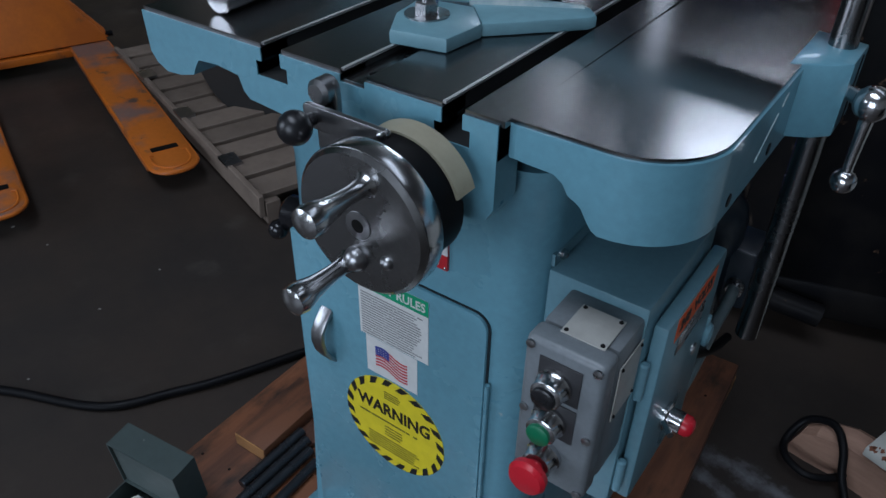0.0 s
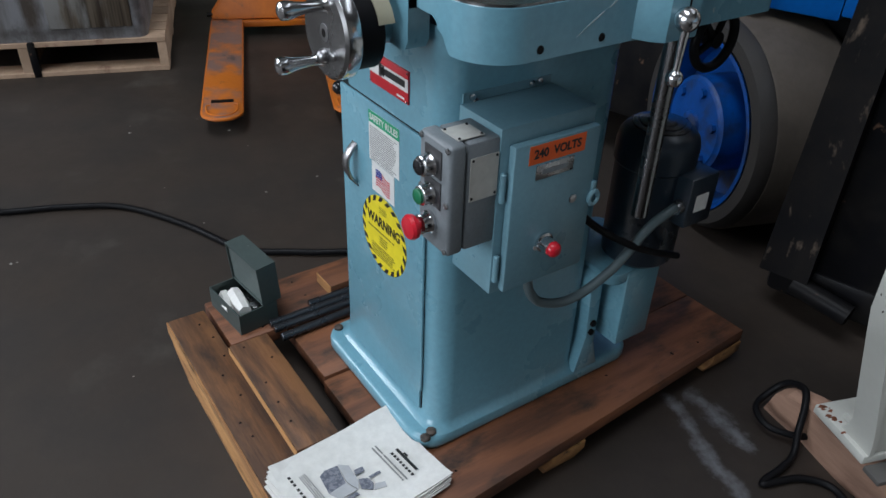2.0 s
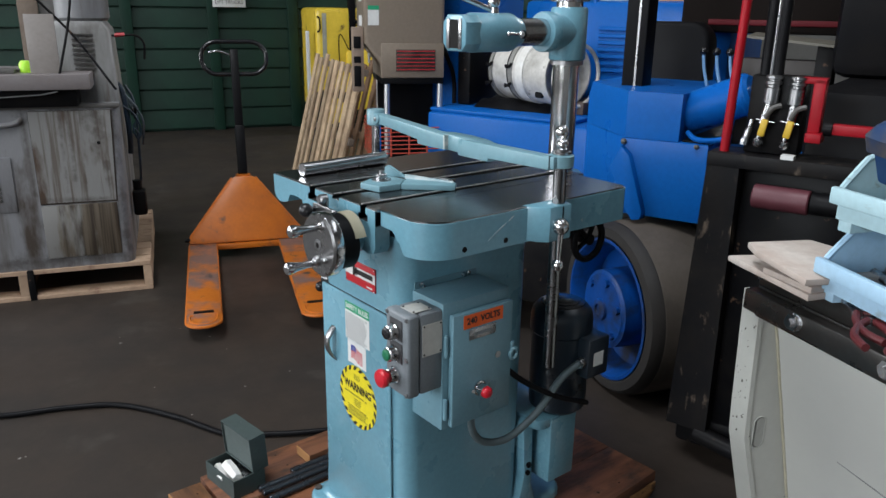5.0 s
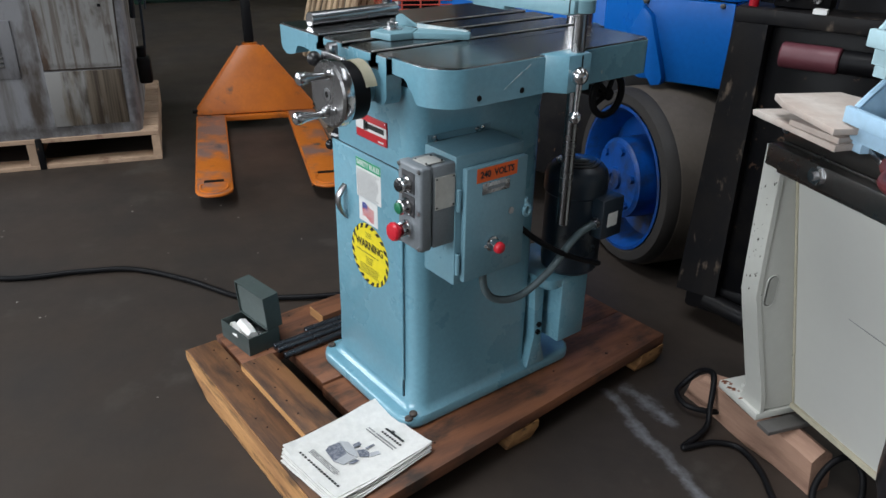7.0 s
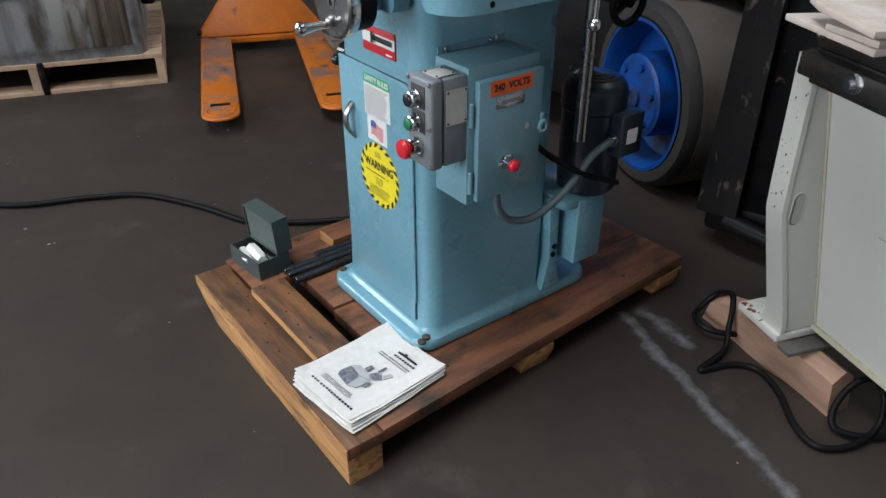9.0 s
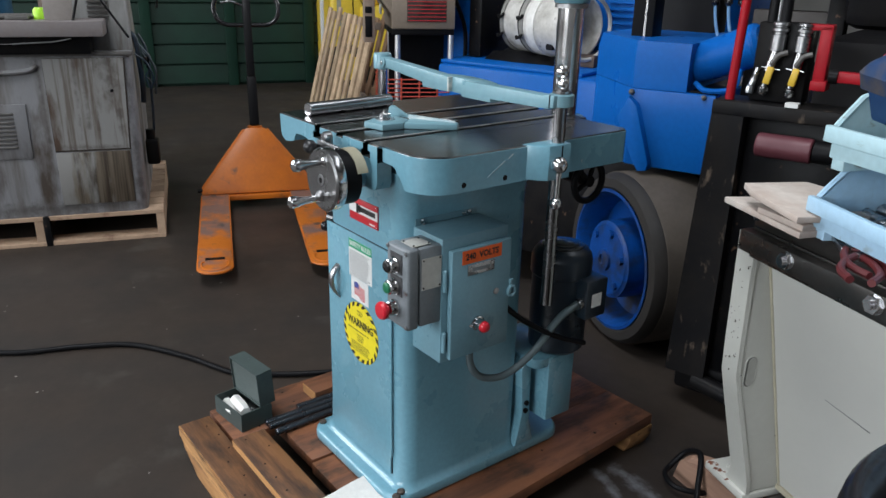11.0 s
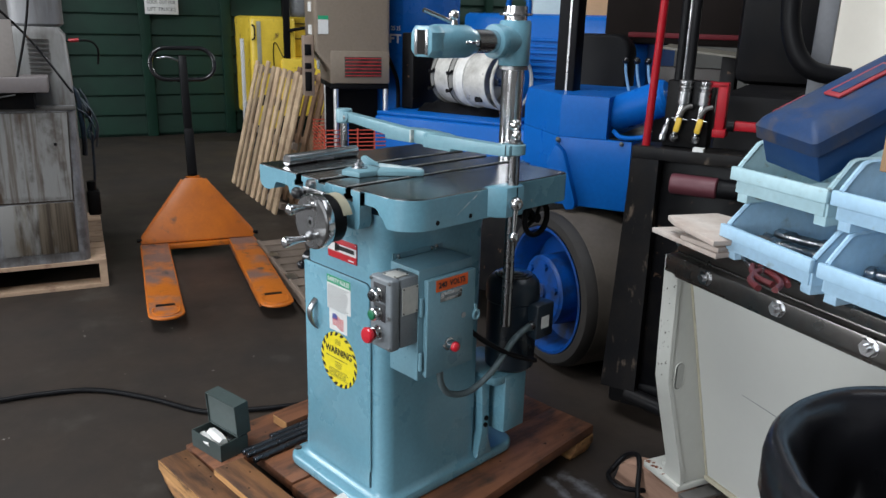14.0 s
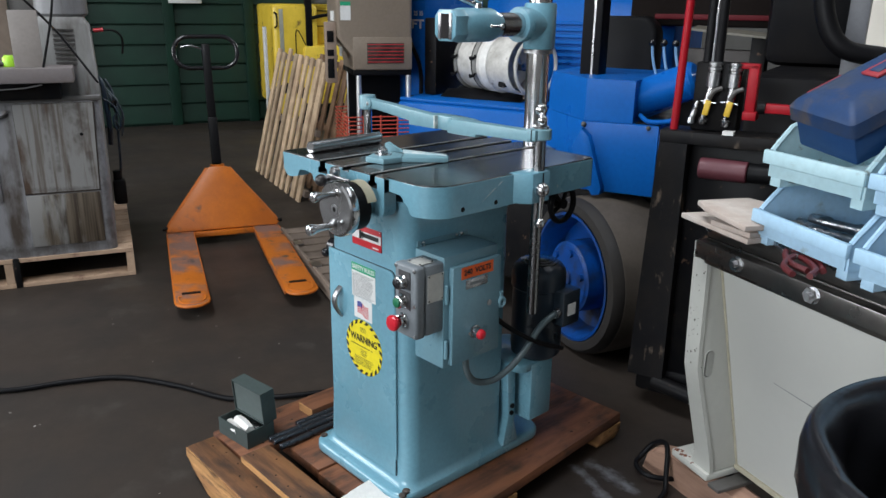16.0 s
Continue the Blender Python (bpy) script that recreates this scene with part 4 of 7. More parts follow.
for p, q in (((-0.536, -0.130), (-0.534, 0.140)), ((-0.512, -0.129), (-0.510, 0.125)), ((-0.473, -0.126), (-0.481, 0.110)), ((-0.560, -0.013), (-0.558, 0.150))):
    r = thing("round_bar", (p[0], p[1], PT), "blackened round steel bar lying on the skid", "steel bar", "bars on the skid")
    lift = 0.0
    part("bar", bm_rod((p[0], p[1], PT + 0.011 + lift), (q[0], q[1], PT + 0.012), 0.0105, seg=16, edge=0.0015), blued, r)

gbox_paint = mat("dark_green_grey_paint", (0.055, 0.075, 0.072), 0.45, second=(0.045, 0.06, 0.058), scale=6, bump=0.05, spots=(0.12, 0.13, 0.125), spot_scale=24, spot_at=(0.69, 0.73))
gb = thing("metal_tool_box", Matrix.Translation((-0.628, -0.160, PT)) @ pose(0, 0, 0, 0, 0, 7), "small dark green metal box with its lid open, on the skid", "tool box")


def tray(x0, x1, y0, y1, z0, z1, t):
    return join(bm_box(x0, x1, y0, y1, z0, z0 + t), bm_box(x0, x1, y0, y0 + t, z0 + t, z1), bm_box(x0, x1, y1 - t, y1, z0 + t, z1), bm_box(x0, x0 + t, y0 + t, y1 - t, z0 + t, z1), bm_box(x1 - t, x1, y0 + t, y1 - t, z0 + t, z1))


part("box_body", tray(-0.078, 0.078, -0.052, 0.052, 0.0, 0.058, 0.003), gbox_paint, gb, keep=True)
part("box_lid", moved(tray(-0.078, 0.078, -0.056, 0.056, 0.0, 0.052, 0.003), pose(0, 0.062, 0.118, 94, 0, 0)), gbox_paint, gb, keep=True)
# Filler sheet in a lighter tone closes the lid's hollow side.
part("lid_lining", moved(bm_box(-0.074, 0.074, -0.052, 0.052, 0.044, 0.047), pose(0, 0.062, 0.118, 94, 0, 0)), mat("grey_green_filler", (0.10, 0.125, 0.12), 0.5, bump=0.05), gb, keep=True)
part("lid_hinge", bm_rod((-0.07, 0.055, 0.06), (0.07, 0.055, 0.06), 0.004, seg=8), dull_steel, gb, keep=True)
wr = thing("wrapped_cutter", (-0.615, -0.165, PT), "cutting tools wrapped in white paper inside the green box", "cutting tools")
paper = mat("white_paper", (0.74, 0.73, 0.70), 0.7, second=(0.66, 0.65, 0.62), scale=20, bump=0.05)
part("paper_roll", join(bm_lathe([(0.010, 0), (0.019, 0.01), (0.021, 0.07), (0.016, 0.105)], (-0.672, -0.170, PT + 0.042), (-0.57, -0.178, PT + 0.048), 7)), paper, wr)
part("paper_wrap", bm_lathe([(0.007, 0), (0.014, 0.008), (0.015, 0.06), (0.010, 0.085)], (-0.690, -0.190, PT + 0.034), (-0.60, -0.205, PT + 0.040), 6), paper, wr)
part("cutter", join(bm_rod((-0.655, -0.135, PT + 0.022), (-0.575, -0.140, PT + 0.036), 0.012, seg=12), bm_box(-0.60, -0.575, -0.155, -0.130, PT + 0.004, PT + 0.045, 0.002)), dull_steel, wr)

mn = thing("instruction_manual", Matrix.Translation((0.009, -0.176, PT - 0.027)) @ pose(0, 0, 0, 0, 0, 6.0), "dog-eared white paper machine manual lying on the skid", "booklet")


def sheet(w, h, z, lift, seed):
    rnd = random.Random(seed)
    bm = bmesh.new()
    nx, ny = 12, 14
    k = rnd.uniform(0, 6)

    def height(u, v):
        return z + lift * ((abs(u) ** 3) * 0.6 + 0.35 * v * v) + 0.0022 * math.sin(u * 4 + k) * math.cos(v * 3 + k) + 0.001 * math.sin(u * 11 + v * 7 + k)

    grid = [[bm.verts.new((w * u / 2, h * v / 2, height(u, v))) for u in np.linspace(-1, 1, nx)] for v in np.linspace(-1, 1, ny)]
    for a, b in zip(grid, grid[1:]):
        for i in range(nx - 1):
            bm.faces.new((a[i], a[i + 1], b[i + 1], b[i]))
    out = bmesh.ops.extrude_face_region(bm, geom=bm.faces[:])
    bmesh.ops.translate(bm, verts=[v for v in out["geom"] if isinstance(v, bmesh.types.BMVert)], vec=(0, 0, -0.002))
    bmesh.ops.recalc_face_normals(bm, faces=bm.faces[:])
    return bm


for i in range(5):
    part("page", moved(sheet(0.230, 0.284, 0.0315 + 0.0026 * i, 0.008 + 0.0022 * i, i), pose(0.006 * (2 - i) * 0.6, -0.004 * (2 - i), 0, 0, 0, (2 - i) * 0.8)), paper, mn, keep=True)
cover = part("cover", sheet(0.227, 0.282, 0.0450, 0.010, 9), paper, mn, "cover with a drawing and worn lettering", keep=True)


def on_cover(rows, name, material):
    for x, y, w, h in rows:
        part(name, bm_box(x, x + w, y, y + h, 0.0490, 0.0500), material, cover, keep=True)


on_cover([(-0.012, 0.098, 0.068, 0.006), (0.006, 0.105, 0.010, 0.004)] + [(-0.010 + 0.0095 * i, 0.084, 0.0055, 0.0055) for i in range(8)], "print_stroke", black_ink)
on_cover(print_words(-0.045, 0.075, 0.060, 0.076, 2, 5), "print_stroke", grey_ink)
on_cover([(-0.085 + 0.0105 * i + (0.004 if i > 2 else 0.0), -0.112, 0.0065, 0.0055) for i in range(15)], "print_stroke", black_ink)
on_cover(print_words(-0.072, 0.05, -0.094, -0.078, 4, 6), "print_stroke", grey_ink)
slate_ink = mat("slate_blue_ink", (0.10, 0.11, 0.145), 0.6, second=(0.26, 0.27, 0.31), scale=120, amount=0.9, sharp=(0.45, 0.55), bump=0.0)
pale_ink = mat("pale_grey_ink", (0.45, 0.46, 0.48), 0.6, bump=0.0)
for tone, pts in ((slate_ink, [(-0.055, -0.046), (-0.048, -0.060), (-0.002, -0.068), (-0.004, -0.028), (-0.050, -0.018)]), (pale_ink, [(-0.004, -0.028), (-0.002, -0.068), (0.022, -0.058), (0.024, -0.020)]), (pale_ink, [(-0.052, -0.016), (-0.004, -0.026), (0.024, -0.018), (0.006, -0.006), (-0.036, 0.000)]),
                  (slate_ink, [(-0.020, 0.001), (-0.008, -0.002), (-0.006, 0.018), (-0.018, 0.020)]), (slate_ink, [(0.004, -0.004), (0.026, -0.012), (0.042, 0.004), (0.030, 0.014), (0.012, 0.012)]), (pale_ink, [(0.032, 0.015), (0.044, 0.006), (0.052, 0.030), (0.040, 0.034)]), (slate_ink, [(0.026, -0.046), (0.034, -0.040), (0.036, -0.022), (0.027, -0.024)]), (slate_ink, [(0.010, 0.016), (0.016, 0.015), (0.018, 0.040), (0.012, 0.041)])):
    part("drawing_patch", bm_prism(pts[::-1], 0.0490, 0.0500, "z"), tone, cover, keep=True)

# ---- the west wall's boards, posts and sign ----
wall_w = bpy.data.objects["wall_west"]
board_bm = bm_prism([(0.0, 0.0), (0.046, 0.004), (0.046, 0.020), (0.008, 0.228), (0.0, 0.230)], S_, N_, "y")
board_me = None
for i in range(25):
    if board_me is None:
        ob = part("siding_board", board_bm, green_wall_paint)
        board_me = ob.data
    else:
        ob = new("siding_board", board_me)
    ob.parent = wall_w
    ob.location = (W - 0.02, 0, 0.03 + 0.236 * i)
post_me = None
for i in range(17):
    if post_me is None:
        ob = part("wall_post", bm_box(0, 0.05, -0.06, 0.06, 0, TOP, 0.004), green_wall_paint)
        post_me = ob.data
    else:
        ob = new("wall_post", post_me)
    ob.parent = wall_w
    ob.location = (W + 0.010, 0.64 - 0.095 - 0.9545 * 8 + 0.9545 * i, 0)
WALL = Matrix(((0.277, 0, 0.961, -7.85), (0.961, 0, -0.277, 2.84), (0, 1, 0, 0), (0, 0, 0, 1)))     # flat work on the west wall
sign = thing("warning_sign", WALL @ pose(0.19, 1.60, 0.10), "white warning sign, red heading, black lettering, on the green wall", "sign")
part("sign_panel", moved(bm_box(-0.19, 0.19, -0.15, 0.15, -0.006, 0.0, 0.001), world_of(sign)), white_label, sign)
part("sign_heading", moved(bm_box(-0.175, 0.175, 0.040, 0.140, 0.0, 0.002), world_of(sign)), red_ink, sign)
lettering("DANGER", 0.085, world_of(sign) @ pose(0, 0.088, 0.003), white_label, sign, fit=0.30)
lettering("LOOK OUT FOR", 0.060, world_of(sign) @ pose(0, -0.015, 0.002), black_ink, sign, fit=0.32)
lettering("LIFT TRUCKS", 0.060, world_of(sign) @ pose(0, -0.095, 0.002), black_ink, sign, fit=0.32)

# ---- hand pallet truck ----
orange = mat("chipped_orange_paint", (0.56, 0.145, 0.010), 0.45, second=(0.38, 0.092, 0.008), scale=3, amount=0.8, bump=0.05, spots=(0.10, 0.055, 0.035), spot_scale=9, spot_at=(0.60, 0.72))
orange_worn = mat("worn_orange_fork", (0.48, 0.13, 0.012), 0.5, second=(0.12, 0.10, 0.10), scale=4, amount=0.9, sharp=(0.48, 0.60), bump=0.06, spots=(0.07, 0.05, 0.045), spot_scale=10, spot_at=(0.60, 0.66))
pj = thing("pallet_truck", pose(-2.985, 0.965, 0, 0, 0, -21.6), "orange hand pallet truck with worn forks and a black handle", "pallet truck")


def fork(y):
    out = rounded(0.0, 1.308, y - 0.078, y + 0.078, (0.0, 0.07, 0.07, 0.0), 6)
    f = part("fork", join(bm_prism(out, 0.070, 0.088, "z", 0.004), bm_box(0.0, 1.18, y - 0.078, y - 0.070, 0.038, 0.072), bm_box(0.0, 1.18, y + 0.070, y + 0.078, 0.038, 0.072)), orange_worn, pj, "chipped orange fork", keep=True)
    edge = [(a, b, 0.080) for a, b in out if a > 0.001]
    part("rolled_rim", bm_tube([(0.02, y - 0.077, 0.080)] + edge + [(0.02, y + 0.077, 0.080)], 0.0075, 8, 0), orange, f, keep=True)
    part("fork_slot", bm_box(1.125, 1.155, y - 0.045, y + 0.045, 0.0885, 0.0895), black, f, keep=True)
    part("tip_dish", bm_tube([(a - 0.018 if a > 1.2 else 1.18, y + (b - y) * 0.80, 0.0885) for a, b in rounded(1.17, 1.308, y - 0.078, y + 0.078, (0.02, 0.07, 0.07, 0.02), 5)] , 0.004, 6, 0, True), orange, f, keep=True)
    part("load_roller", bm_rod((1.10, y - 0.045, 0.036), (1.10, y + 0.045, 0.036), 0.036, seg=18), black, f, keep=True)


fork(-0.268)
fork(0.262)
tri_out = [(-0.345, 0.0), (0.340, 0.0), (0.330, 0.040), (0.070, 0.385), (0.055, 0.400), (-0.055, 0.400), (-0.070, 0.385), (-0.335, 0.040)]
part("frame_plate", moved(bm_prism(tri_out, -0.02, 0.02, "x", 0.006), pose(0.01, 0, 0.085, 0, -20, 0)), orange, pj, keep=True)
for side in (-1, 1):
    part("plate_rim", moved(bm_tube([(-0.002, side * 0.338, 0.012), (-0.002, side * 0.330, 0.045), (-0.002, side * 0.066, 0.392)], 0.014, 8, 0), pose(0.01, 0, 0.085, 0, -20, 0)), orange, pj, keep=True)
part("worn_edge", moved(bm_tube([(-0.014, -0.300, 0.085), (-0.014, -0.19, 0.231), (-0.014, -0.078, 0.379)], 0.0035, 6, 0), pose(0.01, 0, 0.085, 0, -20, 0)), mat("bare_chipped_steel", (0.50, 0.42, 0.36), 0.5, second=(0.42, 0.13, 0.02), scale=22, amount=1.0, bump=0.1), pj, "edge chipped to bare metal", keep=True)
part("cross_bar", bm_box(-0.03, 0.05, -0.19, 0.185, 0.052, 0.084, 0.004), orange, pj, keep=True)
part("pump_body", join(bm_box(-0.26, -0.06, -0.07, 0.07, 0.10, 0.30, 0.02), bm_rod((-0.15, 0, 0.25), (-0.165, 0, 0.47), 0.045, seg=18)), orange, pj, keep=True)
for y in (-0.07, 0.07):
    part("steer_wheel", bm_rod((-0.19, y - 0.026, 0.095), (-0.19, y + 0.026, 0.095), 0.095, seg=24, edge=0.006), black, pj, keep=True)
part("axle_pin", bm_rod((0.0, -0.37, 0.11), (0.0, 0.37, 0.11), 0.012, seg=10), dark_iron, pj, keep=True)
hs = part("handle_shaft", join(bm_box(-0.026, 0.026, -0.029, 0.029, 0, 0.30, 0.006), bm_box(-0.023, 0.023, -0.025, 0.025, 0.30, 0.765, 0.006)), black, pj, keep=True)
hs.matrix_basis = pose(-0.175, 0, 0.47, 0, -15, 0)
loop = rounded(-0.195, 0.195, -0.10, 0.10, 0.095, 8)
part("loop_grip", moved(bm_tube([(0, a, b) for a, b in loop + loop[:2]], 0.014, 10, 1), pose(0, 0, 0.715)), black_gloss, hs, keep=True)
part("release_lever", bm_tube([(0.01, -0.02, 0.73), (0.03, -0.09, 0.75), (0.02, -0.15, 0.745)], 0.006, 8), dull_steel, hs, keep=True)

# ---- old grey machine on its pallet ----
GM = pose(-2.72, 0.27, 0, 0, 0, 70.97)
pale_wood = mat("pale_pallet_wood", (0.42, 0.29, 0.195), 0.74, second=(0.27, 0.175, 0.115), scale=5, grain=40, bump=0.2, piece=0.12, spots=(0.16, 0.075, 0.05), spot_scale=9, spot_at=(0.58, 0.70))
weathered = mat("weathered_pallet_wood", (0.17, 0.13, 0.10), 0.8, second=(0.10, 0.075, 0.058), scale=6, grain=40, bump=0.25, piece=0.15)


def pallet(name, m, long, deep, high, boards, wood, label, gap=0.02):
    p = thing(name, m, label, "pallet")
    step = deep / boards
    for i in range(boards):
        part("deck_board", bm_box(0, long, i * step, (i + 1) * step - gap, high - 0.022, high, 0.002, 1), wood, p, keep=True)
    for x in (0.0, long / 2 - 0.02, long - 0.04):
        part("stringer", bm_box(x, x + 0.04, 0.003, deep - gap - 0.003, 0.0225, high - 0.0225), wood, p, keep=True)
    for i in (0, boards // 2, boards - 1):
        part("bottom_board", bm_box(0, long, i * step, (i + 1) * step - gap, 0.0, 0.022, 0.002, 1), wood, p, keep=True)
    return p


gp = pallet("wooden_pallet", GM @ pose(-1.22, 0, 0), 1.235, 1.15, 0.160, 9, pale_wood, "pale softwood pallet under the old grey machine", 0.012)
part("strap", moved(bm_box(0.64, 0.672, -0.006, 0.03, 0.0, 0.16, 0.004), pose(0, 0, 0)), dark_iron, gp, keep=True)
old_grey = mat("stained_grey_paint", (0.190, 0.190, 0.198), 0.45, second=(0.095, 0.085, 0.078), scale=2.2, amount=1.0, bump=0.10, stretch=(5, 5, 0.6), sharp=(0.48, 0.66), spots=(0.045, 0.033, 0.025), spot_scale=5.0, spot_at=(0.55, 0.68), spot_stretch=(1.0, 1.0, 0.35))
rust_grey = mat("rust_streaked_paint", (0.215, 0.213, 0.205), 0.5, second=(0.085, 0.062, 0.045), scale=3.2, amount=0.85, bump=0.1, stretch=(9, 9, 0.35), sharp=(0.53, 0.64), spots=(0.060, 0.036, 0.023), spot_scale=5.5, spot_at=(0.50, 0.62), spot_stretch=(1, 1, 0.30))
dirty = mat("oil_dirtied_iron", (0.10, 0.095, 0.09), 0.5, second=(0.05, 0.045, 0.04), scale=6, bump=0.15)
rust_seam = mat("rusty_seam", (0.030, 0.020, 0.014), 0.7, scale=12, bump=0.1)
oldm = thing("old_machine_tool", GM, "old grey machine tool with rusty streaks, standing on a wooden pallet", "machine")


def gm_ring(z, left, right, back, f, r=0.05):
    return [(x, y, z) for x, y in rounded(left, right, f, back, r, 5)]


part("machine_body", bm_loft([gm_ring(0.1605, -1.21, -0.062, 0.95, 0.012), gm_ring(0.22, -1.21, -0.062, 0.95, 0.012), gm_ring(0.96, -1.20, -0.058, 0.90, 0.030), gm_ring(0.985, -1.19, -0.06, 0.89, 0.04)]), old_grey, oldm, keep=True)
part("panel_gap", bm_loft([[(-0.472, 0.0245, 0.493), (-0.112, 0.0245, 0.493), (-0.112, 0.0165, 0.495), (-0.472, 0.0165, 0.495)], [(-0.474, 0.036, 0.964), (-0.094, 0.036, 0.964), (-0.094, 0.0255, 0.964), (-0.474, 0.0255, 0.964)]]), rust_seam, oldm, keep=True)
part("service_panel", bm_loft([[(x, 0.0225 - 0.0 * z, z) for x, z in ((-0.470, 0.500), (-0.118, 0.500))] + [(x, y, z) for x, y, z in ((-0.118, 0.014, 0.504), (-0.470, 0.014, 0.504))],
                               [(x, 0.034, z) for x, z in ((-0.472, 0.962), (-0.100, 0.962))] + [(-0.100, 0.022, 0.962), (-0.472, 0.022, 0.962)]]), rust_grey, oldm, "rust-streaked pale sheet panel", keep=True)
scuffs(rust_grey, [((-0.175, 0.03, 0.955), (-0.165, 0.03, 0.80), 0.075), ((-0.225, 0.03, 0.955), (-0.215, 0.03, 0.87), 0.045), ((-0.300, 0.03, 0.955), (-0.296, 0.02, 0.62), 0.020), ((-0.335, 0.03, 0.955), (-0.338, 0.02, 0.56), 0.014), ((-0.145, 0.02, 0.70), (-0.140, 0.02, 0.52), 0.022),
                   ((-0.25, 0.02, 0.70), (-0.252, 0.02, 0.52), 0.013), ((-0.46, 0.02, 0.515), (-0.13, 0.02, 0.515), 0.022)], (0.034, 0.021, 0.014))
scuffs(old_grey, [((-0.095, 0.02, 0.97), (-0.080, 0.02, 0.22), 0.050), ((-0.50, 0.03, 0.98), (-0.49, 0.02, 0.55), 0.020), ((-1.1, 0.03, 0.98), (-0.10, 0.03, 0.98), 0.060), ((-1.1, 0.01, 0.20), (-0.08, 0.01, 0.20), 0.050), ((-0.92, 0.02, 0.95), (-0.93, 0.02, 0.50), 0.025)], (0.030, 0.023, 0.018))
oil_brown = mat("oil_stained_paint", (0.115, 0.092, 0.066), 0.5, second=(0.024, 0.014, 0.007), scale=3.0, amount=1.0, bump=0.1, stretch=(10, 10, 0.3), sharp=(0.44, 0.60), spots=(0.18, 0.175, 0.165), spot_scale=6.0, spot_at=(0.51, 0.60), spot_stretch=(1, 1, 0.22))
part("lower_panel", bm_box(-0.470, -0.118, 0.006, 0.030, 0.215, 0.490, 0.003), oil_brown, oldm, "brown oil-stained sheet panel", keep=True)
part("panel_knob", bm_lathe([(0.012, 0), (0.010, 0.010), (0.004, 0.013)], (-0.170, 0.030, 0.80), (-0.170, -1, 0.79), 12), dark_iron, oldm, keep=True)
lv = part("louvre_panel", bm_box(-0.775, -0.575, 0.010, 0.024, 0.470, 0.745, 0.004), old_grey, oldm, keep=True)
for i in range(9):
    part("louvre", bm_box(-0.735, -0.635, 0.002, 0.014, 0.525 + 0.021 * i, 0.537 + 0.021 * i, 0.003, 1), dirty, lv, keep=True)
part("lip", bm_tube([(-0.83, 0.018, 0.898), (-0.66, 0.010, 0.898), (-0.54, 0.012, 0.908), (-0.50, 0.022, 0.930)], 0.012, 8), old_grey, oldm, keep=True)
part("top_slab", bm_box(-1.20, -0.17, -0.050, 0.55, 1.072, 1.145, 0.004), mat("dull_pink_grey_iron", (0.20, 0.18, 0.18), 0.5, second=(0.17, 0.14, 0.13), scale=6, bump=0.1), oldm, keep=True)
# Black box stands in for the shadow gap under the slab.
part("drip_tray", bm_box(-1.20, -0.24, 0.0, 0.60, 0.985, 1.0715, 0.004), dark_iron, oldm, keep=True)
part("tray_lip", bm_loft([[(x, y, z) for y, z in ((-0.045, zz), (0.05, zz - 0.012), (0.05, zz - 0.016), (-0.045, zz - 0.005))] for x, zz in ((-1.20, 1.040), (-0.60, 1.042), (-0.40, 1.052), (-0.32, 1.066))]), dull_steel, oldm, keep=True)
for x, w in ((-1.10, 0.16), (-0.86, 0.22), (-0.60, 0.10)):
    part("tool_clutter", join(bm_box(x, x + w, 0.02, 0.16, 1.1455, 1.165, 0.004), bm_rod((x - 0.04, 0.05, 1.156), (x + w + 0.05, 0.10, 1.160), 0.010, seg=10)), dirty, oldm, keep=True)
part("top_rim", bm_box(-1.195, -0.055, 0.028, 0.06, 0.972, 0.992, 0.005), dirty, oldm, keep=True)
hd = part("head_stock", bm_loft([[(x, y, z) for x, y in rounded(a, b, c, d, 0.03, 4)] for z, a, b, c, d in ((0.985, -0.36, -0.055, 0.18, 0.62), (1.34, -0.345, -0.070, 0.18, 0.60), (1.385, -0.32, -0.10, 0.20, 0.58))]), mat("cream_grey_paint", (0.26, 0.26, 0.255), 0.5, second=(0.11, 0.10, 0.09), scale=3, amount=0.9, bump=0.08, stretch=(3, 3, 0.6), spots=(0.10, 0.075, 0.055), spot_scale=4, spot_at=(0.60, 0.72)), oldm, keep=True)
for i in range(8):
    part("vent_slot", bm_box(-0.250, -0.150, 0.172, 0.184, 1.15 + 0.024 * i, 1.158 + 0.024 * i), dirty, hd, keep=True)
part("splash_plate", bm_box(-0.43, -0.30, 0.02, 0.03, 1.145, 1.42, 0.003), mat("grey_sheet", (0.30, 0.27, 0.25), 0.45, bump=0.05), oldm, keep=True)
part("drum", bm_rod((-0.20, 0.35, 1.385), (-0.20, 0.35, 1.62), 0.13, seg=22, edge=0.015), old_grey, oldm, keep=True)
for a, b in (((-0.31, 0.0, 1.12), (-0.20, 0.05, 1.62)), ((-0.42, 0.02, 1.55), (-0.06, 0.04, 1.06))):
    part("hose", bm_tube([a, tuple((p + q) / 2 + 0.015 for p, q in zip(a, b)), b], 0.006, 8), dark_iron, oldm, keep=True)
part("side_pipework", join(bm_tube([(-0.03, 0.20, 1.02), (0.02, 0.18, 0.95), (0.045, 0.20, 0.86), (0.03, 0.22, 0.80), (0.0, 0.20, 0.84)], 0.005, 8), bm_tube([(-0.02, 0.30, 0.98), (0.04, 0.26, 0.88), (0.03, 0.28, 0.74)], 0.006, 8)), mat("blue_grey_pipe", (0.05, 0.065, 0.08), 0.45), oldm, keep=True)
hose_blue = mat("dark_blue_hose", (0.010, 0.024, 0.042), 0.5, second=(0.008, 0.010, 0.014), scale=7, amount=0.9, bump=0.1)
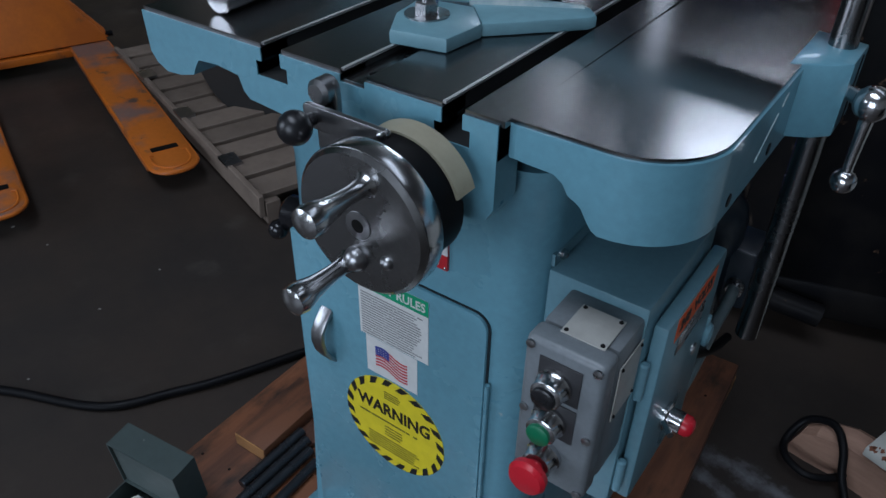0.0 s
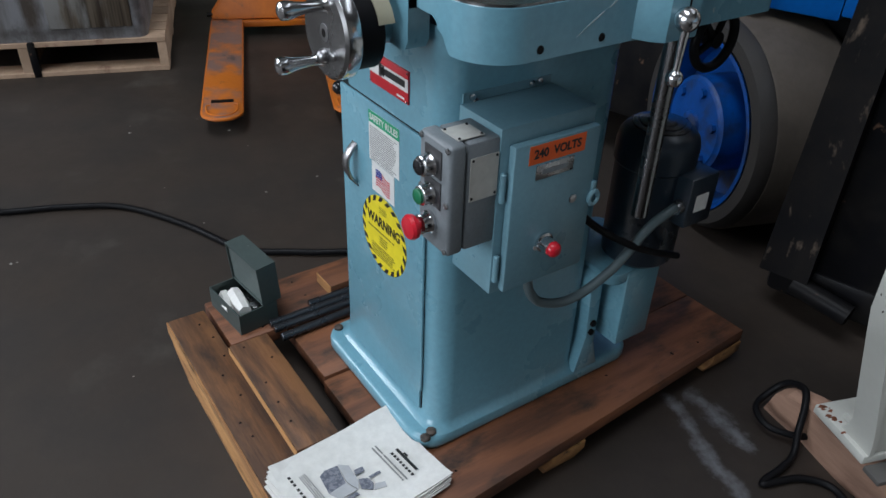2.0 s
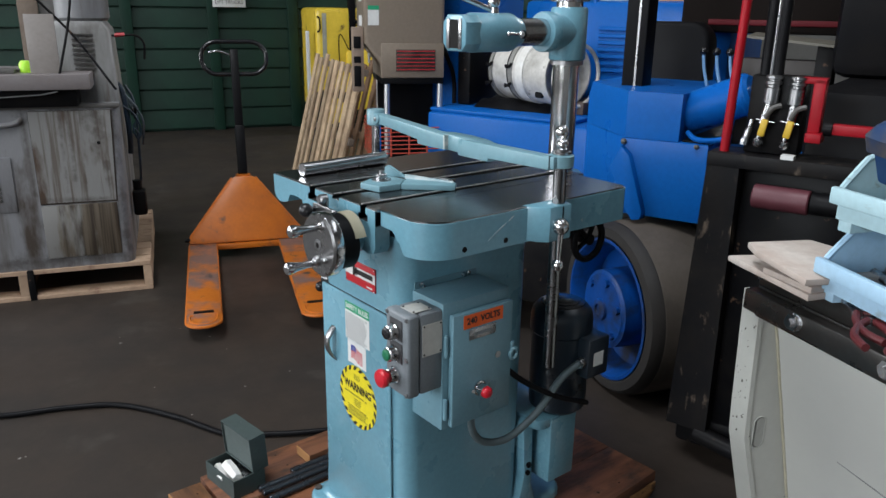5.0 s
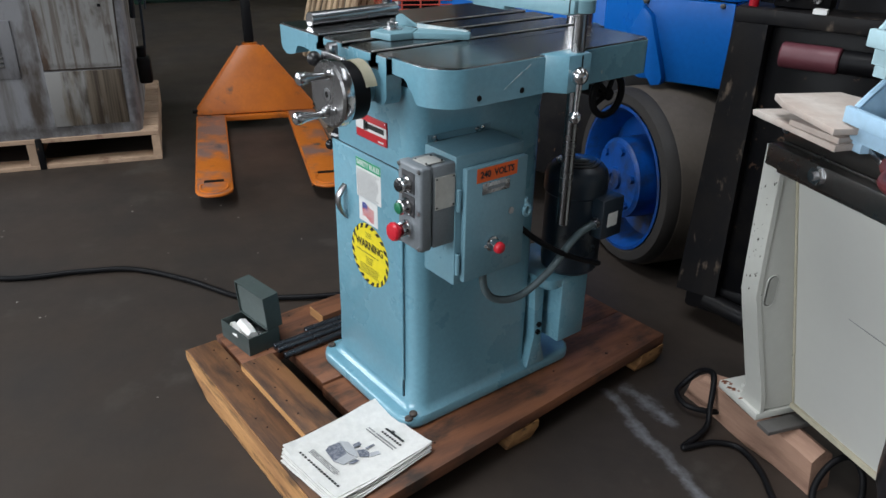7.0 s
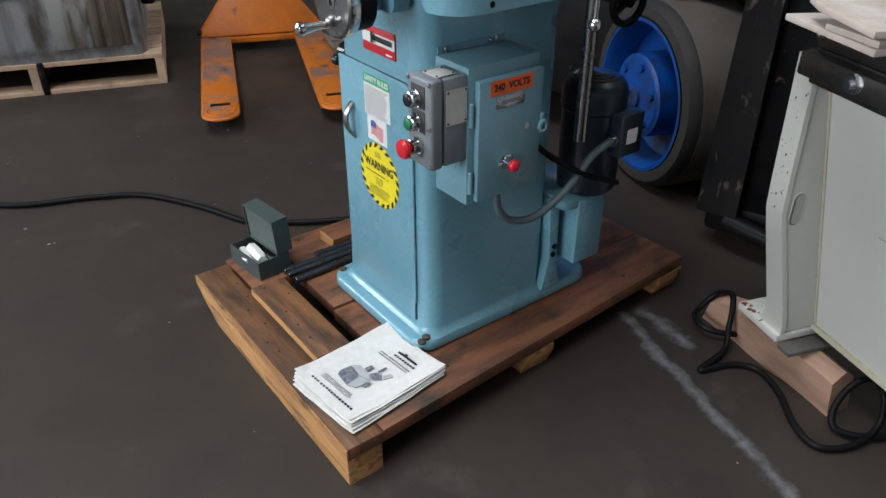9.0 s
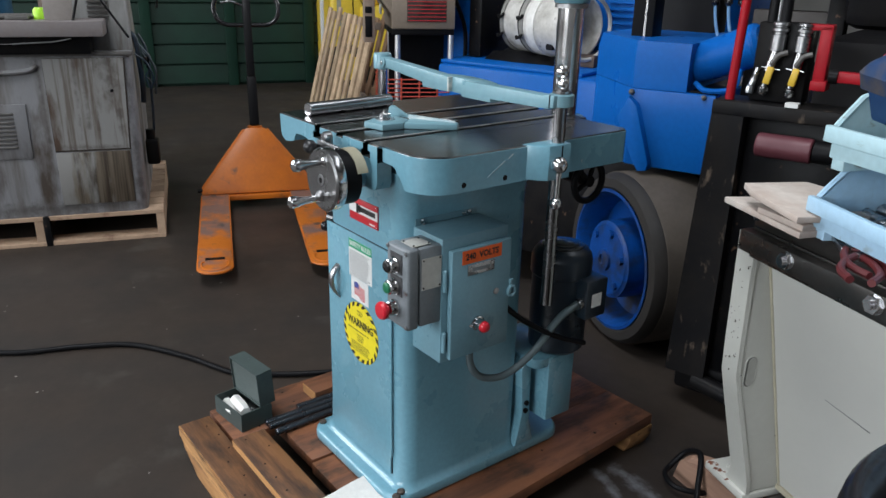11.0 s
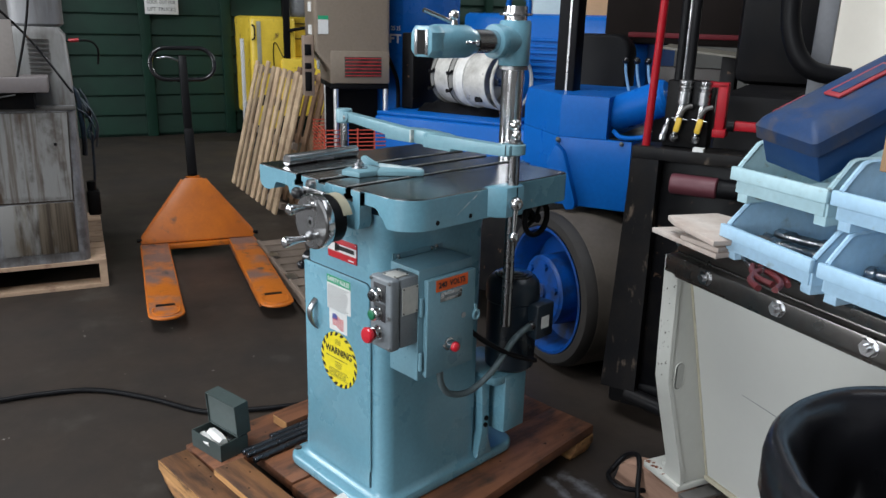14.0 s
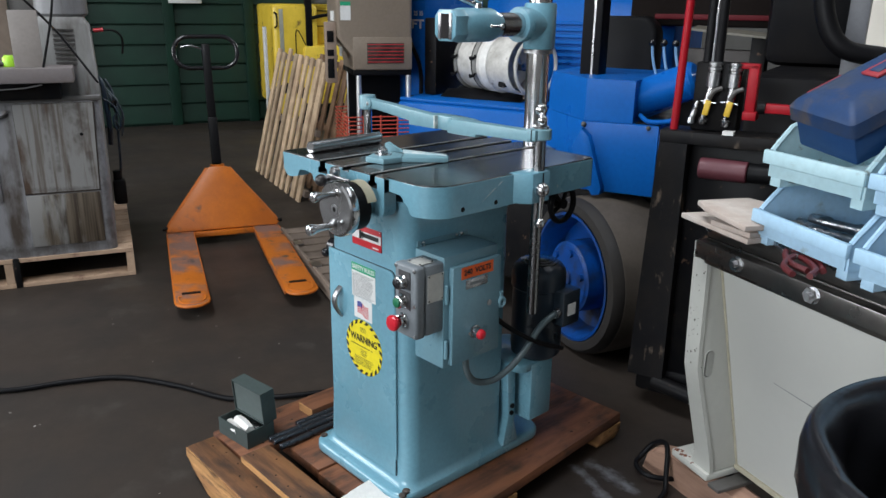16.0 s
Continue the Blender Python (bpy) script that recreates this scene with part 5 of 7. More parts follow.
for line_, r in (([(-0.075, 0.24, 1.08), (-0.045, 0.23, 1.04), (-0.035, 0.23, 0.95), (-0.030, 0.24, 0.80), (-0.035, 0.25, 0.70)], 0.014), ([(-0.05, 0.22, 0.96), (0.0, 0.20, 0.92), (0.03, 0.20, 0.84), (0.012, 0.21, 0.78), (-0.008, 0.21, 0.84), (0.02, 0.21, 0.90), (-0.02, 0.22, 0.97)], 0.005),
                 ([(-0.03, 0.28, 1.06), (0.004, 0.27, 0.98), (0.010, 0.26, 0.84), (0.004, 0.27, 0.60), (-0.01, 0.28, 0.46)], 0.007)):
    part("coolant_hose", bm_tube(line_, r, 10), hose_blue, oldm, keep=True)
part("hose_valve", join(bm_box(-0.012, 0.018, 0.21, 0.25, 0.905, 0.945, 0.006), bm_rod((0.005, 0.22, 0.89), (0.018, 0.20, 0.96), 0.007, seg=10)), dark_iron, oldm, keep=True)
part("oil_pump", join(bm_box(-0.05, 0.020, 0.20, 0.30, 0.36, 0.50, 0.015), bm_rod((-0.02, 0.25, 0.50), (-0.02, 0.25, 0.55), 0.024, seg=14)), dark_iron, oldm, keep=True)
part("red_pipe", bm_tube([(-0.08, 0.30, 1.31), (-0.03, 0.30, 1.315), (0.05, 0.30, 1.312), (0.085, 0.31, 1.27), (0.080, 0.32, 1.19)], 0.006, 8), dark_iron, oldm, keep=True)
part("red_tip", bm_rod((-0.055, 0.30, 1.314), (-0.005, 0.30, 1.318), 0.010, seg=8), red_plastic, oldm, keep=True)
lc = thing("lime_cap", GM @ pose(-0.46, 0.10, 1.145), "small lime green plastic cap on the old machine", "cap")
part("cap", bm_lathe([(0.03, 0), (0.03, 0.04), (0.02, 0.055)], (0, 0, 0.0005), (0, 0, 1), 14), mat("lime_plastic", (0.45, 0.85, 0.05), 0.4, bump=0.0), lc, keep=True)
# stored stuff beyond the old machine
for name, x, y, w, d, h, mt, lab, cat_ in (("leaning_board", -0.62, 1.55, 0.12, 0.03, 1.75, weathered, "brown plank standing on end behind the old machine", "plank"), ("leaning_board", -0.48, 1.60, 0.16, 0.03, 1.60, dirty, "dark plank standing on end behind the old machine", "plank"),
                                            ("blue_drum", -0.98, 1.65, 0.26, 0.26, 1.55, mat("faded_blue_plastic", (0.012, 0.085, 0.165), 0.5, second=(0.006, 0.03, 0.06), scale=6, amount=0.9), "blue plastic sheet roll behind the old machine", "roll"),
                                            ("red_roll", -1.28, 1.55, 0.14, 0.14, 1.6, mat("red_cloth", (0.35, 0.03, 0.05), 0.8), "red cloth roll standing behind the old machine", "roll")):
    o = thing(name, GM @ pose(x, y, 0), lab, cat_)
    part("body", bm_box(-w / 2, w / 2, -d / 2, d / 2, 0, h, 0.01) if d < 0.1 else bm_rod((0, 0, 0), (0, 0, h), w / 2, seg=18, edge=0.02), mt, o, keep=True)

# ---- slatted crate base behind the pallet truck ----
cb = thing("slatted_crate_base", pose(-2.70, 1.235, 0, 0, 0, -18.9), "weathered slatted crate base lying on the floor", "crate base")
for i in range(11):
    part("slat", bm_box(0.02 + 0.132 * i, 0.125 + 0.132 * i, 0.0, 0.56, 0.078, 0.098, 0.002, 1), weathered, cb, keep=True)
for y in (0.0, 0.5):
    part("bearer", bm_box(0.0, 1.47, y, y + 0.05, 0.0, 0.0775, 0.003, 1), weathered, cb, keep=True)
part("edge_board", bm_box(0.0, 1.47, -0.022, -0.002, 0.03, 0.105, 0.003, 1), weathered, cb, keep=True)
for i in range(3):
    part("metal_clip", bm_box(0.32 + 0.42 * i, 0.40 + 0.42 * i, -0.0245, 0.03, 0.098, 0.108), dull_steel, cb, keep=True)

# ---- leaning slatted pallet ----
P0, P1 = Vector((-4.80, 2.22, 0.0)), Vector((-3.75, 1.94, 0.0))
T0 = Vector((-4.70, 2.45, 1.04))
ux = (P1 - P0).normalized()
uz = (T0 - P0 - ux * (T0 - P0).dot(ux)).normalized()
LEAN_M = Matrix((( ux.x, uz.x, ux.cross(uz).x, P0.x), (ux.y, uz.y, ux.cross(uz).y, P0.y), (ux.z, uz.z, ux.cross(uz).z, P0.z), (0, 0, 0, 1)))
new_wood = mat("yellowed_slat_wood", (0.60, 0.44, 0.28), 0.7, second=(0.30, 0.20, 0.125), scale=5, amount=0.8, grain=40, bump=0.15, piece=0.30)
lp = thing("leaning_pallet", LEAN_M, "pale slatted wooden pallet leaning upright against the yellow truck", "pallet")
slat_rnd = random.Random(3)
for i in range(9):
    x = 0.01 + 0.152 * i + slat_rnd.uniform(-0.012, 0.012)
    part("slat", moved(bm_box(x, x + slat_rnd.uniform(0.070, 0.094), 0.0, 1.12 + slat_rnd.uniform(-0.02, 0.03), 0.0, 0.018, 0.002, 1), pose(0, 0, 0, 0, 0, slat_rnd.uniform(-4.0, -2.0))), new_wood, lp, keep=True)
for y in (0.05, 0.52, 1.03):
    part("cross_batten", bm_box(-0.02, 1.36, y, y + 0.05, -0.042, -0.0005, 0.002, 1), weathered, lp, keep=True)
lp2 = copy_thing(lp, pose(0.52, -0.02, 0) @ LEAN_M @ pose(0, 0, -0.10))
# The pallet behind gets a darker brown than the front one.
brown_slat = mat("darkened_slat_wood", (0.24, 0.145, 0.085), 0.75, second=(0.13, 0.075, 0.045), scale=5, amount=0.8, grain=40, bump=0.2, piece=0.25)
for ob in lp2.children:
    ob.data = ob.data.copy()
    ob.data.materials[0] = brown_slat
tagged(lp2, "second slatted pallet, browner than the first, leaning behind it")

# ---- yellow lift truck at the far wall ----
yellow = mat("yellow_truck_paint", (0.84, 0.60, 0.06), 0.4, second=(0.66, 0.45, 0.025), scale=4, bump=0.04, spots=(0.17, 0.10, 0.03), spot_scale=7, spot_at=(0.60, 0.70))
YT = pose(-6.735, 3.885, 0, 0, 0, 73.9)
yt = thing("yellow_lift_truck", YT, "yellow lift truck parked by the green wall", "lift truck")
part("counterweight", join(bm_prism(rounded(-0.25, 0.30, 0.0, 0.9, 0.06), 0.28, 1.46, "z", 0.05, 3)), yellow, yt, keep=True)
part("hood", bm_box(0.10, 0.95, -0.05, 0.85, 0.28, 0.98, 0.04), yellow, yt, keep=True)
part("rear_panel", bm_box(0.32, 0.90, 0.25, 0.80, 0.98, 1.46, 0.03), yellow, yt, keep=True)
part("guard_post", bm_box(0.14, 0.22, -0.02, 0.06, 0.95, 2.1, 0.01), black, yt, keep=True)
part("guard_post", bm_box(0.70, 0.78, -0.02, 0.06, 0.95, 2.1, 0.01), black, yt, keep=True)
part("overhead_guard", bm_box(-0.1, 0.9, -0.1, 0.9, 2.1, 2.16, 0.02), black, yt, keep=True)
for x in (-0.08, 0.75):
    w = part("wheel", bm_lathe([(0.20, 0), (0.27, 0.02), (0.28, 0.05), (0.28, 0.17), (0.26, 0.2)], (x, -0.02, 0.28), (x, 0.3, 0.28), 28), black, yt, keep=True)
    part("rim", bm_lathe([(0.15, 0), (0.16, 0.01), (0.08, 0.02)], (x, -0.028, 0.28), (x, 0.3, 0.28), 24), yellow, w, keep=True)
part("grey_tank", bm_lathe([(0.10, 0), (0.128, 0.03), (0.135, 0.06), (0.135, 0.42), (0.10, 0.50)], (0.375, 0.13, 1.462), (0.375, 0.13, 2), 24), mat("grey_tank_paint", (0.20, 0.205, 0.21), 0.35, second=(0.13, 0.13, 0.135), scale=6, bump=0.04), yt, keep=True)
for a, b in (((0.325, 0.246, 1.02), (0.325, 0.246, 1.38)), ((0.325, 0.246, 1.38), (0.89, 0.246, 1.38)), ((0.325, 0.246, 1.20), (0.89, 0.246, 1.20))):
    part("panel_seam", bm_rod(a, b, 0.006, seg=6), black, yt, keep=True)
part("grab_handle", bm_tube([(-0.235, -0.01, 1.36), (-0.22, -0.05, 1.33), (-0.22, -0.05, 1.22), (-0.235, -0.01, 1.19)], 0.010, 8), dark_iron, yt, keep=True)
part("guard_brace", bm_tube([(0.20, -0.03, 1.30), (0.45, -0.04, 1.34), (0.72, -0.03, 1.30)], 0.02, 8), black, yt, keep=True)
part("edge_rail", bm_box(-0.36, -0.32, 0.05, 0.10, 0.15, 1.20, 0.006), white_label, yt, keep=True)
part("seam_trim", bm_tube([(0.02, -0.006, 0.60), (0.02, -0.006, 1.15), (0.12, -0.056, 0.99)], 0.006, 6), black, yt, keep=True)
# Cream strip paints the highlight on the counterweight's curved corner.
part("number_plate_blank", bm_box(-0.18, -0.13, -0.004, 0.0, 0.75, 1.40, 0.001), cream, yt, keep=True)

# ---- tan machine on legs ----
tan = mat("tan_machine_paint", (0.215, 0.172, 0.132), 0.45, second=(0.188, 0.150, 0.114), scale=3, bump=0.03)
TM = pose(-1.9845, 1.437, 0, 0, 0, 62.9)
tm = thing("tan_cabinet_machine", TM, "tan cabinet machine with red grille on chrome legs and red basket", "machine")
part("cabinet", bm_loft([[(x, y, z) for x, y in rounded(a, b, c, 0.40, 0.02, 3)] for z, a, b, c in ((1.125, -0.120, 0.206, 0.0), (1.20, -0.125, 0.208, 0.0), (1.30, -0.205, 0.208, 0.0), (1.95, -0.21, 0.210, 0.0))]), tan, tm, keep=True)
part("grille_recess", bm_box(-0.045, 0.160, -0.0085, -0.006, 1.160, 1.268, 0.001), mat("dark_red_recess", (0.075, 0.045, 0.038), 0.6, second=(0.02, 0.012, 0.01), scale=14, amount=1.0), tm, keep=True)
for i in range(6):
    part("grille_bar", bm_box(-0.042, 0.157, -0.015, -0.0115, 1.166 + 0.0185 * i, 1.1695 + 0.0185 * i), red_ink, tm, keep=True)
part("cabinet_base", bm_box(-0.12, 0.205, 0.004, 0.396, 1.095, 1.1245, 0.003), black, tm, keep=True)
satin = mat("satin_bright_steel", (0.78, 0.78, 0.78), 0.42, 0.9, bump=0.0)
for x, y in ((-0.09, 0.02), (0.19, 0.02), (-0.09, 0.37), (0.19, 0.37)):
    part("leg", bm_rod((x, y, 0.1), (x, y, 1.095), 0.015, seg=14), satin, tm, keep=True)
part("back_panel", bm_box(-0.105, 0.205, 0.30, 0.32, 0.1, 1.094), black, tm, keep=True)
strip_tan = mat("pinkish_tan_panel", (0.26, 0.19, 0.145), 0.5, scale=5, bump=0.02)
cs = part("control_strip", bm_box(-0.262, -0.206, 0.02, 0.11, 1.055, 1.375, 0.004), strip_tan, tm, "narrow tan panel with dark switch plates", keep=True)
for z0, z1 in ((1.272, 1.330), (1.200, 1.232), (1.082, 1.185)):
    sw = part("switch_plate", bm_box(-0.257, -0.222, 0.016, 0.0195, z0, z1, 0.001), black, cs, keep=True)
part("lower_face", bm_box(-0.121, 0.205, -0.0065, -0.0005, 1.128, 1.298, 0.003), tan, tm, keep=True)
rod_red = mat("red_wire_paint", (0.50, 0.06, 0.03), 0.45, bump=0.0)
for i in range(9):
    z = 0.70 + 0.022 * i
    loop_ = [(-0.17, -0.06, z), (0.205, -0.06, z), (0.205, 0.42, z), (-0.17, 0.42, z), (-0.17, -0.06, z)]
    part("basket_wire", bm_tube(loop_, 0.0035, 6, 0), rod_red, tm, keep=True)
for x in (-0.17, -0.08, 0.015, 0.11, 0.205):
    part("basket_upright", bm_rod((x, -0.06, 0.1), (x, -0.06, 0.885), 0.0045, seg=8), rod_red, tm, keep=True)
part("foot_plate", bm_box(-0.16, 0.26, -0.02, 0.42, 0.0985, 0.1, 0.0), black, tm, keep=True)
for i, z in enumerate((1.50, 1.38, 1.27, 1.19)):
    part("side_label", bm_box(-0.2125 + (0.045 if z < 1.25 else 0.0), -0.2095 + (0.045 if z < 1.25 else 0.004), 0.10, 0.20, z, z + 0.05), white_label, tm, keep=True)
part("front_label", bm_box(-0.185, -0.13, -0.0025, -0.0005, 1.385, 1.475), white_label, tm, keep=True)
part("front_label_heading", bm_box(-0.185, -0.13, -0.003, -0.002, 1.460, 1.480), green_ink, tm, keep=True)

# ---- blue lift truck ----
blue = mat("blue_truck_paint", (0.004, 0.100, 0.40), 0.32, spec=0.15, second=(0.002, 0.105, 0.39), scale=3, bump=0.04, spots=(0.05, 0.06, 0.09), spot_scale=10, spot_at=(0.68, 0.74))
blue_wheel = mat("blue_wheel_paint", (0.001, 0.052, 0.25), 0.40, spec=0.3, second=(0.003, 0.035, 0.14), scale=6, amount=0.9, bump=0.08, spots=(0.014, 0.016, 0.024), spot_scale=7, spot_at=(0.50, 0.66))
tyre_rubber = mat("dusty_tyre_rubber", (0.014, 0.012, 0.011), 0.75, second=(0.030, 0.025, 0.021), scale=5, bump=0.15)
tread_dust = mat("dusty_tread", (0.078, 0.063, 0.049), 0.8, second=(0.036, 0.029, 0.023), scale=5, bump=0.15)
BT = pose(-0.56, 1.42, 0, 0, 0, 16.26)
bt = thing("blue_lift_truck", BT, "bright blue lift truck with gas tank and large dusty tyre", "lift truck")
hood_low = [(-0.26, 0.27), (0.02, 0.0), (0.330, 0.02), (0.330, 0.70), (-0.26, 0.70)]
hood_top = [(-0.26, 0.27), (0.02, 0.0), (0.222, 0.014), (0.222, 0.70), (-0.26, 0.70)]
part("cowl", join(bm_prism(hood_low, 0.72, 1.015, "z", 0.006), bm_loft([[(x, y + 0.0005, z) for x, y in hood_top] for z in (1.0155, 1.13)] + [[(x if x > -0.1 else x + 0.012, y + 0.004, 1.188) for x, y in hood_top]])), blue, bt, keep=True)
part("lower_cowl", bm_box(0.332, 0.62, 0.02, 0.5, 0.735, 0.985, 0.006), blue, bt, keep=True)
# Black sheet on the cowl's top stands in for the dark void below the cylinder.
part("cowl_gap", bm_box(0.228, 0.326, 0.03, 0.60, 1.0157, 1.022, 0.002), black, bt, keep=True)
# Added dark screen, no truck part; keeps the view past the cowl dark.
part("inner_panel", bm_box(0.335, 0.62, 0.30, 0.34, 0.30, 1.13, 0.004), dark_iron, bt, keep=True)
part("axle_arm", bm_prism([(0.02, 0.985), (0.055, 0.955), (0.125, 0.74), (0.118, 0.712), (0.085, 0.705), (0.060, 0.74), (-0.02, 0.90)], -0.03, 0.06, "y", 0.006), blue, bt, keep=True)
part("seam_bolt", bm_ball((0.02, -0.006, 1.0), 0.012, 8), dirty, bt, keep=True)
part("seam_bolt", bm_ball((0.29, 0.012, 1.005), 0.010, 8), dirty, bt, keep=True)
part("tilt_cylinder", join(bm_rod((0.20, 0.13, 1.105), (0.44, 0.112, 1.203), 0.074, seg=28, edge=0.012), bm_lathe([(0.0745, 0), (0.0765, 0.003), (0.0765, 0.012), (0.0745, 0.015)], (0.41, 0.114, 1.191), (0.44, 0.112, 1.203), 28), bm_tube([(0.24, 0.05, 1.05), (0.28, 0.03, 1.030), (0.34, 0.03, 1.032), (0.385, 0.035, 1.050), (0.39, 0.06, 1.11)], 0.010, 8)), blue, bt, keep=True)
part("cylinder_rod", bm_rod((0.43, 0.10, 1.215), (0.535, 0.09, 1.262), 0.012, seg=14), chrome, bt, keep=True)
part("guard_post", bm_box(-0.095, -0.005, 0.20, 0.30, 1.15, 2.3, 0.008), black, bt, keep=True)
part("post_strip", bm_box(-0.042, -0.034, 0.196, 0.2005, 1.16, 2.29), dull_steel, bt, keep=True)
part("seat", bm_prism(rounded(-0.20, 0.112, 1.145, 1.43, (0.01, 0.01, 0.09, 0.05)), 0.62, 0.75, "y", 0.02, 3), mat("black_vinyl", (0.006, 0.006, 0.007), 0.55, spec=0.15, bump=0.03), bt, keep=True)
part("seat_piping", bm_tube([(-0.196, 0.618, 1.15), (-0.200, 0.618, 1.36), (-0.17, 0.618, 1.415)], 0.004, 6), white_label, bt, keep=True)
lever_blue = mat("pale_blue_lever_paint", (0.22, 0.42, 0.68), 0.35, bump=0.0)
for i in range(3):
    part("control_lever", bm_tube([(0.205 + 0.052 * i, 0.42, 1.12), (0.178 + 0.052 * i, 0.42, 1.20), (0.162 + 0.052 * i, 0.42, 1.26), (0.155 + 0.052 * i, 0.42, 1.31)], 0.0065, 8, 4), lever_blue, bt, keep=True)
    part("lever_knob", bm_ball((0.154 + 0.052 * i, 0.42, 1.322), 0.016, 10), black_gloss, bt, keep=True)
part("engine_deck", bm_box(-1.28, -0.10, 0.50, 1.60, 0.35, 0.955, 0.02), blue, bt, keep=True)
part("deck_lid", bm_box(-1.275, -0.45, 0.52, 1.55, 0.956, 0.975, 0.006), blue, bt, keep=True)
part("rear_cover", bm_box(-1.0, 0.10, 1.0, 1.60, 0.90, 1.52, 0.03), blue, bt, keep=True)
part("blue_pipe", bm_tube([(-0.72, 1.02, 1.51), (-0.72, 1.02, 1.58), (-0.70, 1.02, 1.61), (-0.64, 1.02, 1.61), (-0.60, 1.02, 1.59), (-0.60, 1.02, 1.50)], 0.016, 10), blue, bt, keep=True)
for i in range(7):
    part("louvre", bm_box(-0.56, -0.18, 0.985, 1.002, 1.17 + 0.034 * i, 1.190 + 0.034 * i, 0.004, 1), blue, bt, keep=True)
part("mast_panel", bm_box(-1.62, -1.283, 0.80, 1.50, 0.30, 1.62, 0.02), blue, bt, keep=True)
lettering("25 35", 0.034, BT @ pose(-1.332, 0.7985, 1.420, 90), white_label, bt, "panel_lettering", fit=0.064, bold=0.02)
lettering("LIFT", 0.068, BT @ pose(-1.366, 0.7985, 1.360, 90), white_label, bt, "panel_lettering", fit=0.142, bold=0.03)
part("hose_loop", bm_tube([(-1.40, 0.78, 1.30), (-1.33, 0.75, 1.22), (-1.29, 0.76, 1.10), (-1.30, 0.78, 0.9)], 0.012, 8), black, bt, keep=True)
tank_paint = mat("scuffed_white_tank", (0.58, 0.565, 0.53), 0.45, second=(0.24, 0.225, 0.20), scale=6, amount=0.9, bump=0.05, spots=(0.15, 0.13, 0.11), spot_scale=10, spot_at=(0.64, 0.70))
ty, tz = 0.98, 1.18
TA, TB = (ty - 0.10), (tz - 0.03)
tk = part("gas_tank", bm_lathe([(0.05, 0), (0.115, 0.014), (0.146, 0.045), (0.158, 0.085), (0.160, 0.11), (0.160, 0.30), (0.154, 0.335), (0.13, 0.365), (0.06, 0.385)], (-1.055, TA, tz), (-0.07, TA, TB), 40), tank_paint, bt, "scuffed white gas tank", keep=True)
part("tank_guard_ring", bm_lathe([(0.150, 0), (0.1535, 0.002), (0.1535, 0.165), (0.1465, 0.165), (0.1465, 0.004), (0.150, 0)], (-0.735, TA, tz - 0.010), (0.25, TA, tz - 0.040), 40, cap=False), tank_paint, tk, keep=True)
part("tank_valve", join(bm_rod((-0.67, TA, tz - 0.02), (-0.60, TA, tz - 0.022), 0.022, seg=14), bm_rod((-0.625, TA, tz - 0.02), (-0.625, TA - 0.03, tz + 0.03), 0.012, seg=10)), dull_steel, tk, keep=True)
part("tank_hoop", bm_tube([(-0.515, TA + 0.150 * math.cos(a), tz - 0.015 + 0.150 * math.sin(a)) for a in np.linspace(0, 2 * math.pi, 33)], 0.010, 8, 2), tank_paint, tk, keep=True)
strap_paint = mat("worn_grey_strap", (0.24, 0.235, 0.22), 0.5, scale=9, bump=0.05)
for x, w in ((-1.000, 0.022), (-0.845, 0.030)):
    st = part("tank_strap", bm_lathe([(0.159, 0), (0.1650, 0.002), (0.1650, w), (0.159, w + 0.002)], (x, TA, tz - 0.004), (x + 1, TA, tz - 0.034), 40), strap_paint, tk, keep=True)
    part("strap_edge", bm_lathe([(0.159, 0), (0.1665, 0.001), (0.1665, 0.007), (0.159, 0.008)], (x - 0.006, TA, tz - 0.004), (x + 1, TA, tz - 0.034), 40), dark_iron, st, keep=True)
    for dz in (0.02, -0.075):
        part("strap_hook", join(bm_tube([(x - 0.010, TA - 0.166, tz + dz), (x + 0.006, TA - 0.176, tz + dz - 0.006), (x + 0.024, TA - 0.170, tz + dz - 0.002), (x + 0.034, TA - 0.166, tz + dz + 0.012)], 0.007, 8), bm_rod((x + 0.006, TA - 0.160, tz + dz - 0.004), (x + 0.006, TA - 0.180, tz + dz - 0.006), 0.009, seg=10)), dark_iron, st, keep=True)
part("ring_slot", bm_prism(rounded(-0.665, -0.615, tz - 0.125, tz - 0.095, 0.012), TA - 0.1285, TA - 0.108, "y"), black, tk, keep=True)
part("tank_decal", moved(bm_lathe([(0.1612, 0), (0.1616, 0.001), (0.1616, 0.055), (0.1612, 0.056)], (-0.790, TA, tz - 0.009), (0.2, TA, tz - 0.039), 40), pose(0, 0, 0)), mat("bare_white_decal", (0.72, 0.71, 0.68), 0.5, second=(0.50, 0.48, 0.44), scale=14, bump=0.02), tk, keep=True)
tk.matrix_basis = pose(-0.86, TA - 0.05, tz) @ pose(0, 0, 0, 0, 0, -20) @ pose(0.86, -TA, -tz)
folds = random.Random(21)
part("black_cloth", bm_loft([[(-1.10 + 0.045 * i, ty - 0.30 + 0.07 * j + folds.uniform(-0.012, 0.012), 0.9765 + (0.0 if j in (0, 6) else folds.uniform(0.016, 0.050))) for j in range(7)] + [(-1.10 + 0.045 * i, ty + 0.12, 0.9762), (-1.10 + 0.045 * i, ty - 0.30, 0.9762)] for i in range(12)]), black, bt, "crumpled black cloth under the tank", keep=True, smooth=70)
part("tank_cradle", bm_box(-0.62, -0.50, ty - 0.24, ty + 0.02, 0.9762, 1.035, 0.006), mat("rusty_brown_iron", (0.085, 0.055, 0.042), 0.65, second=(0.045, 0.030, 0.025), scale=12, bump=0.1), bt, keep=True)
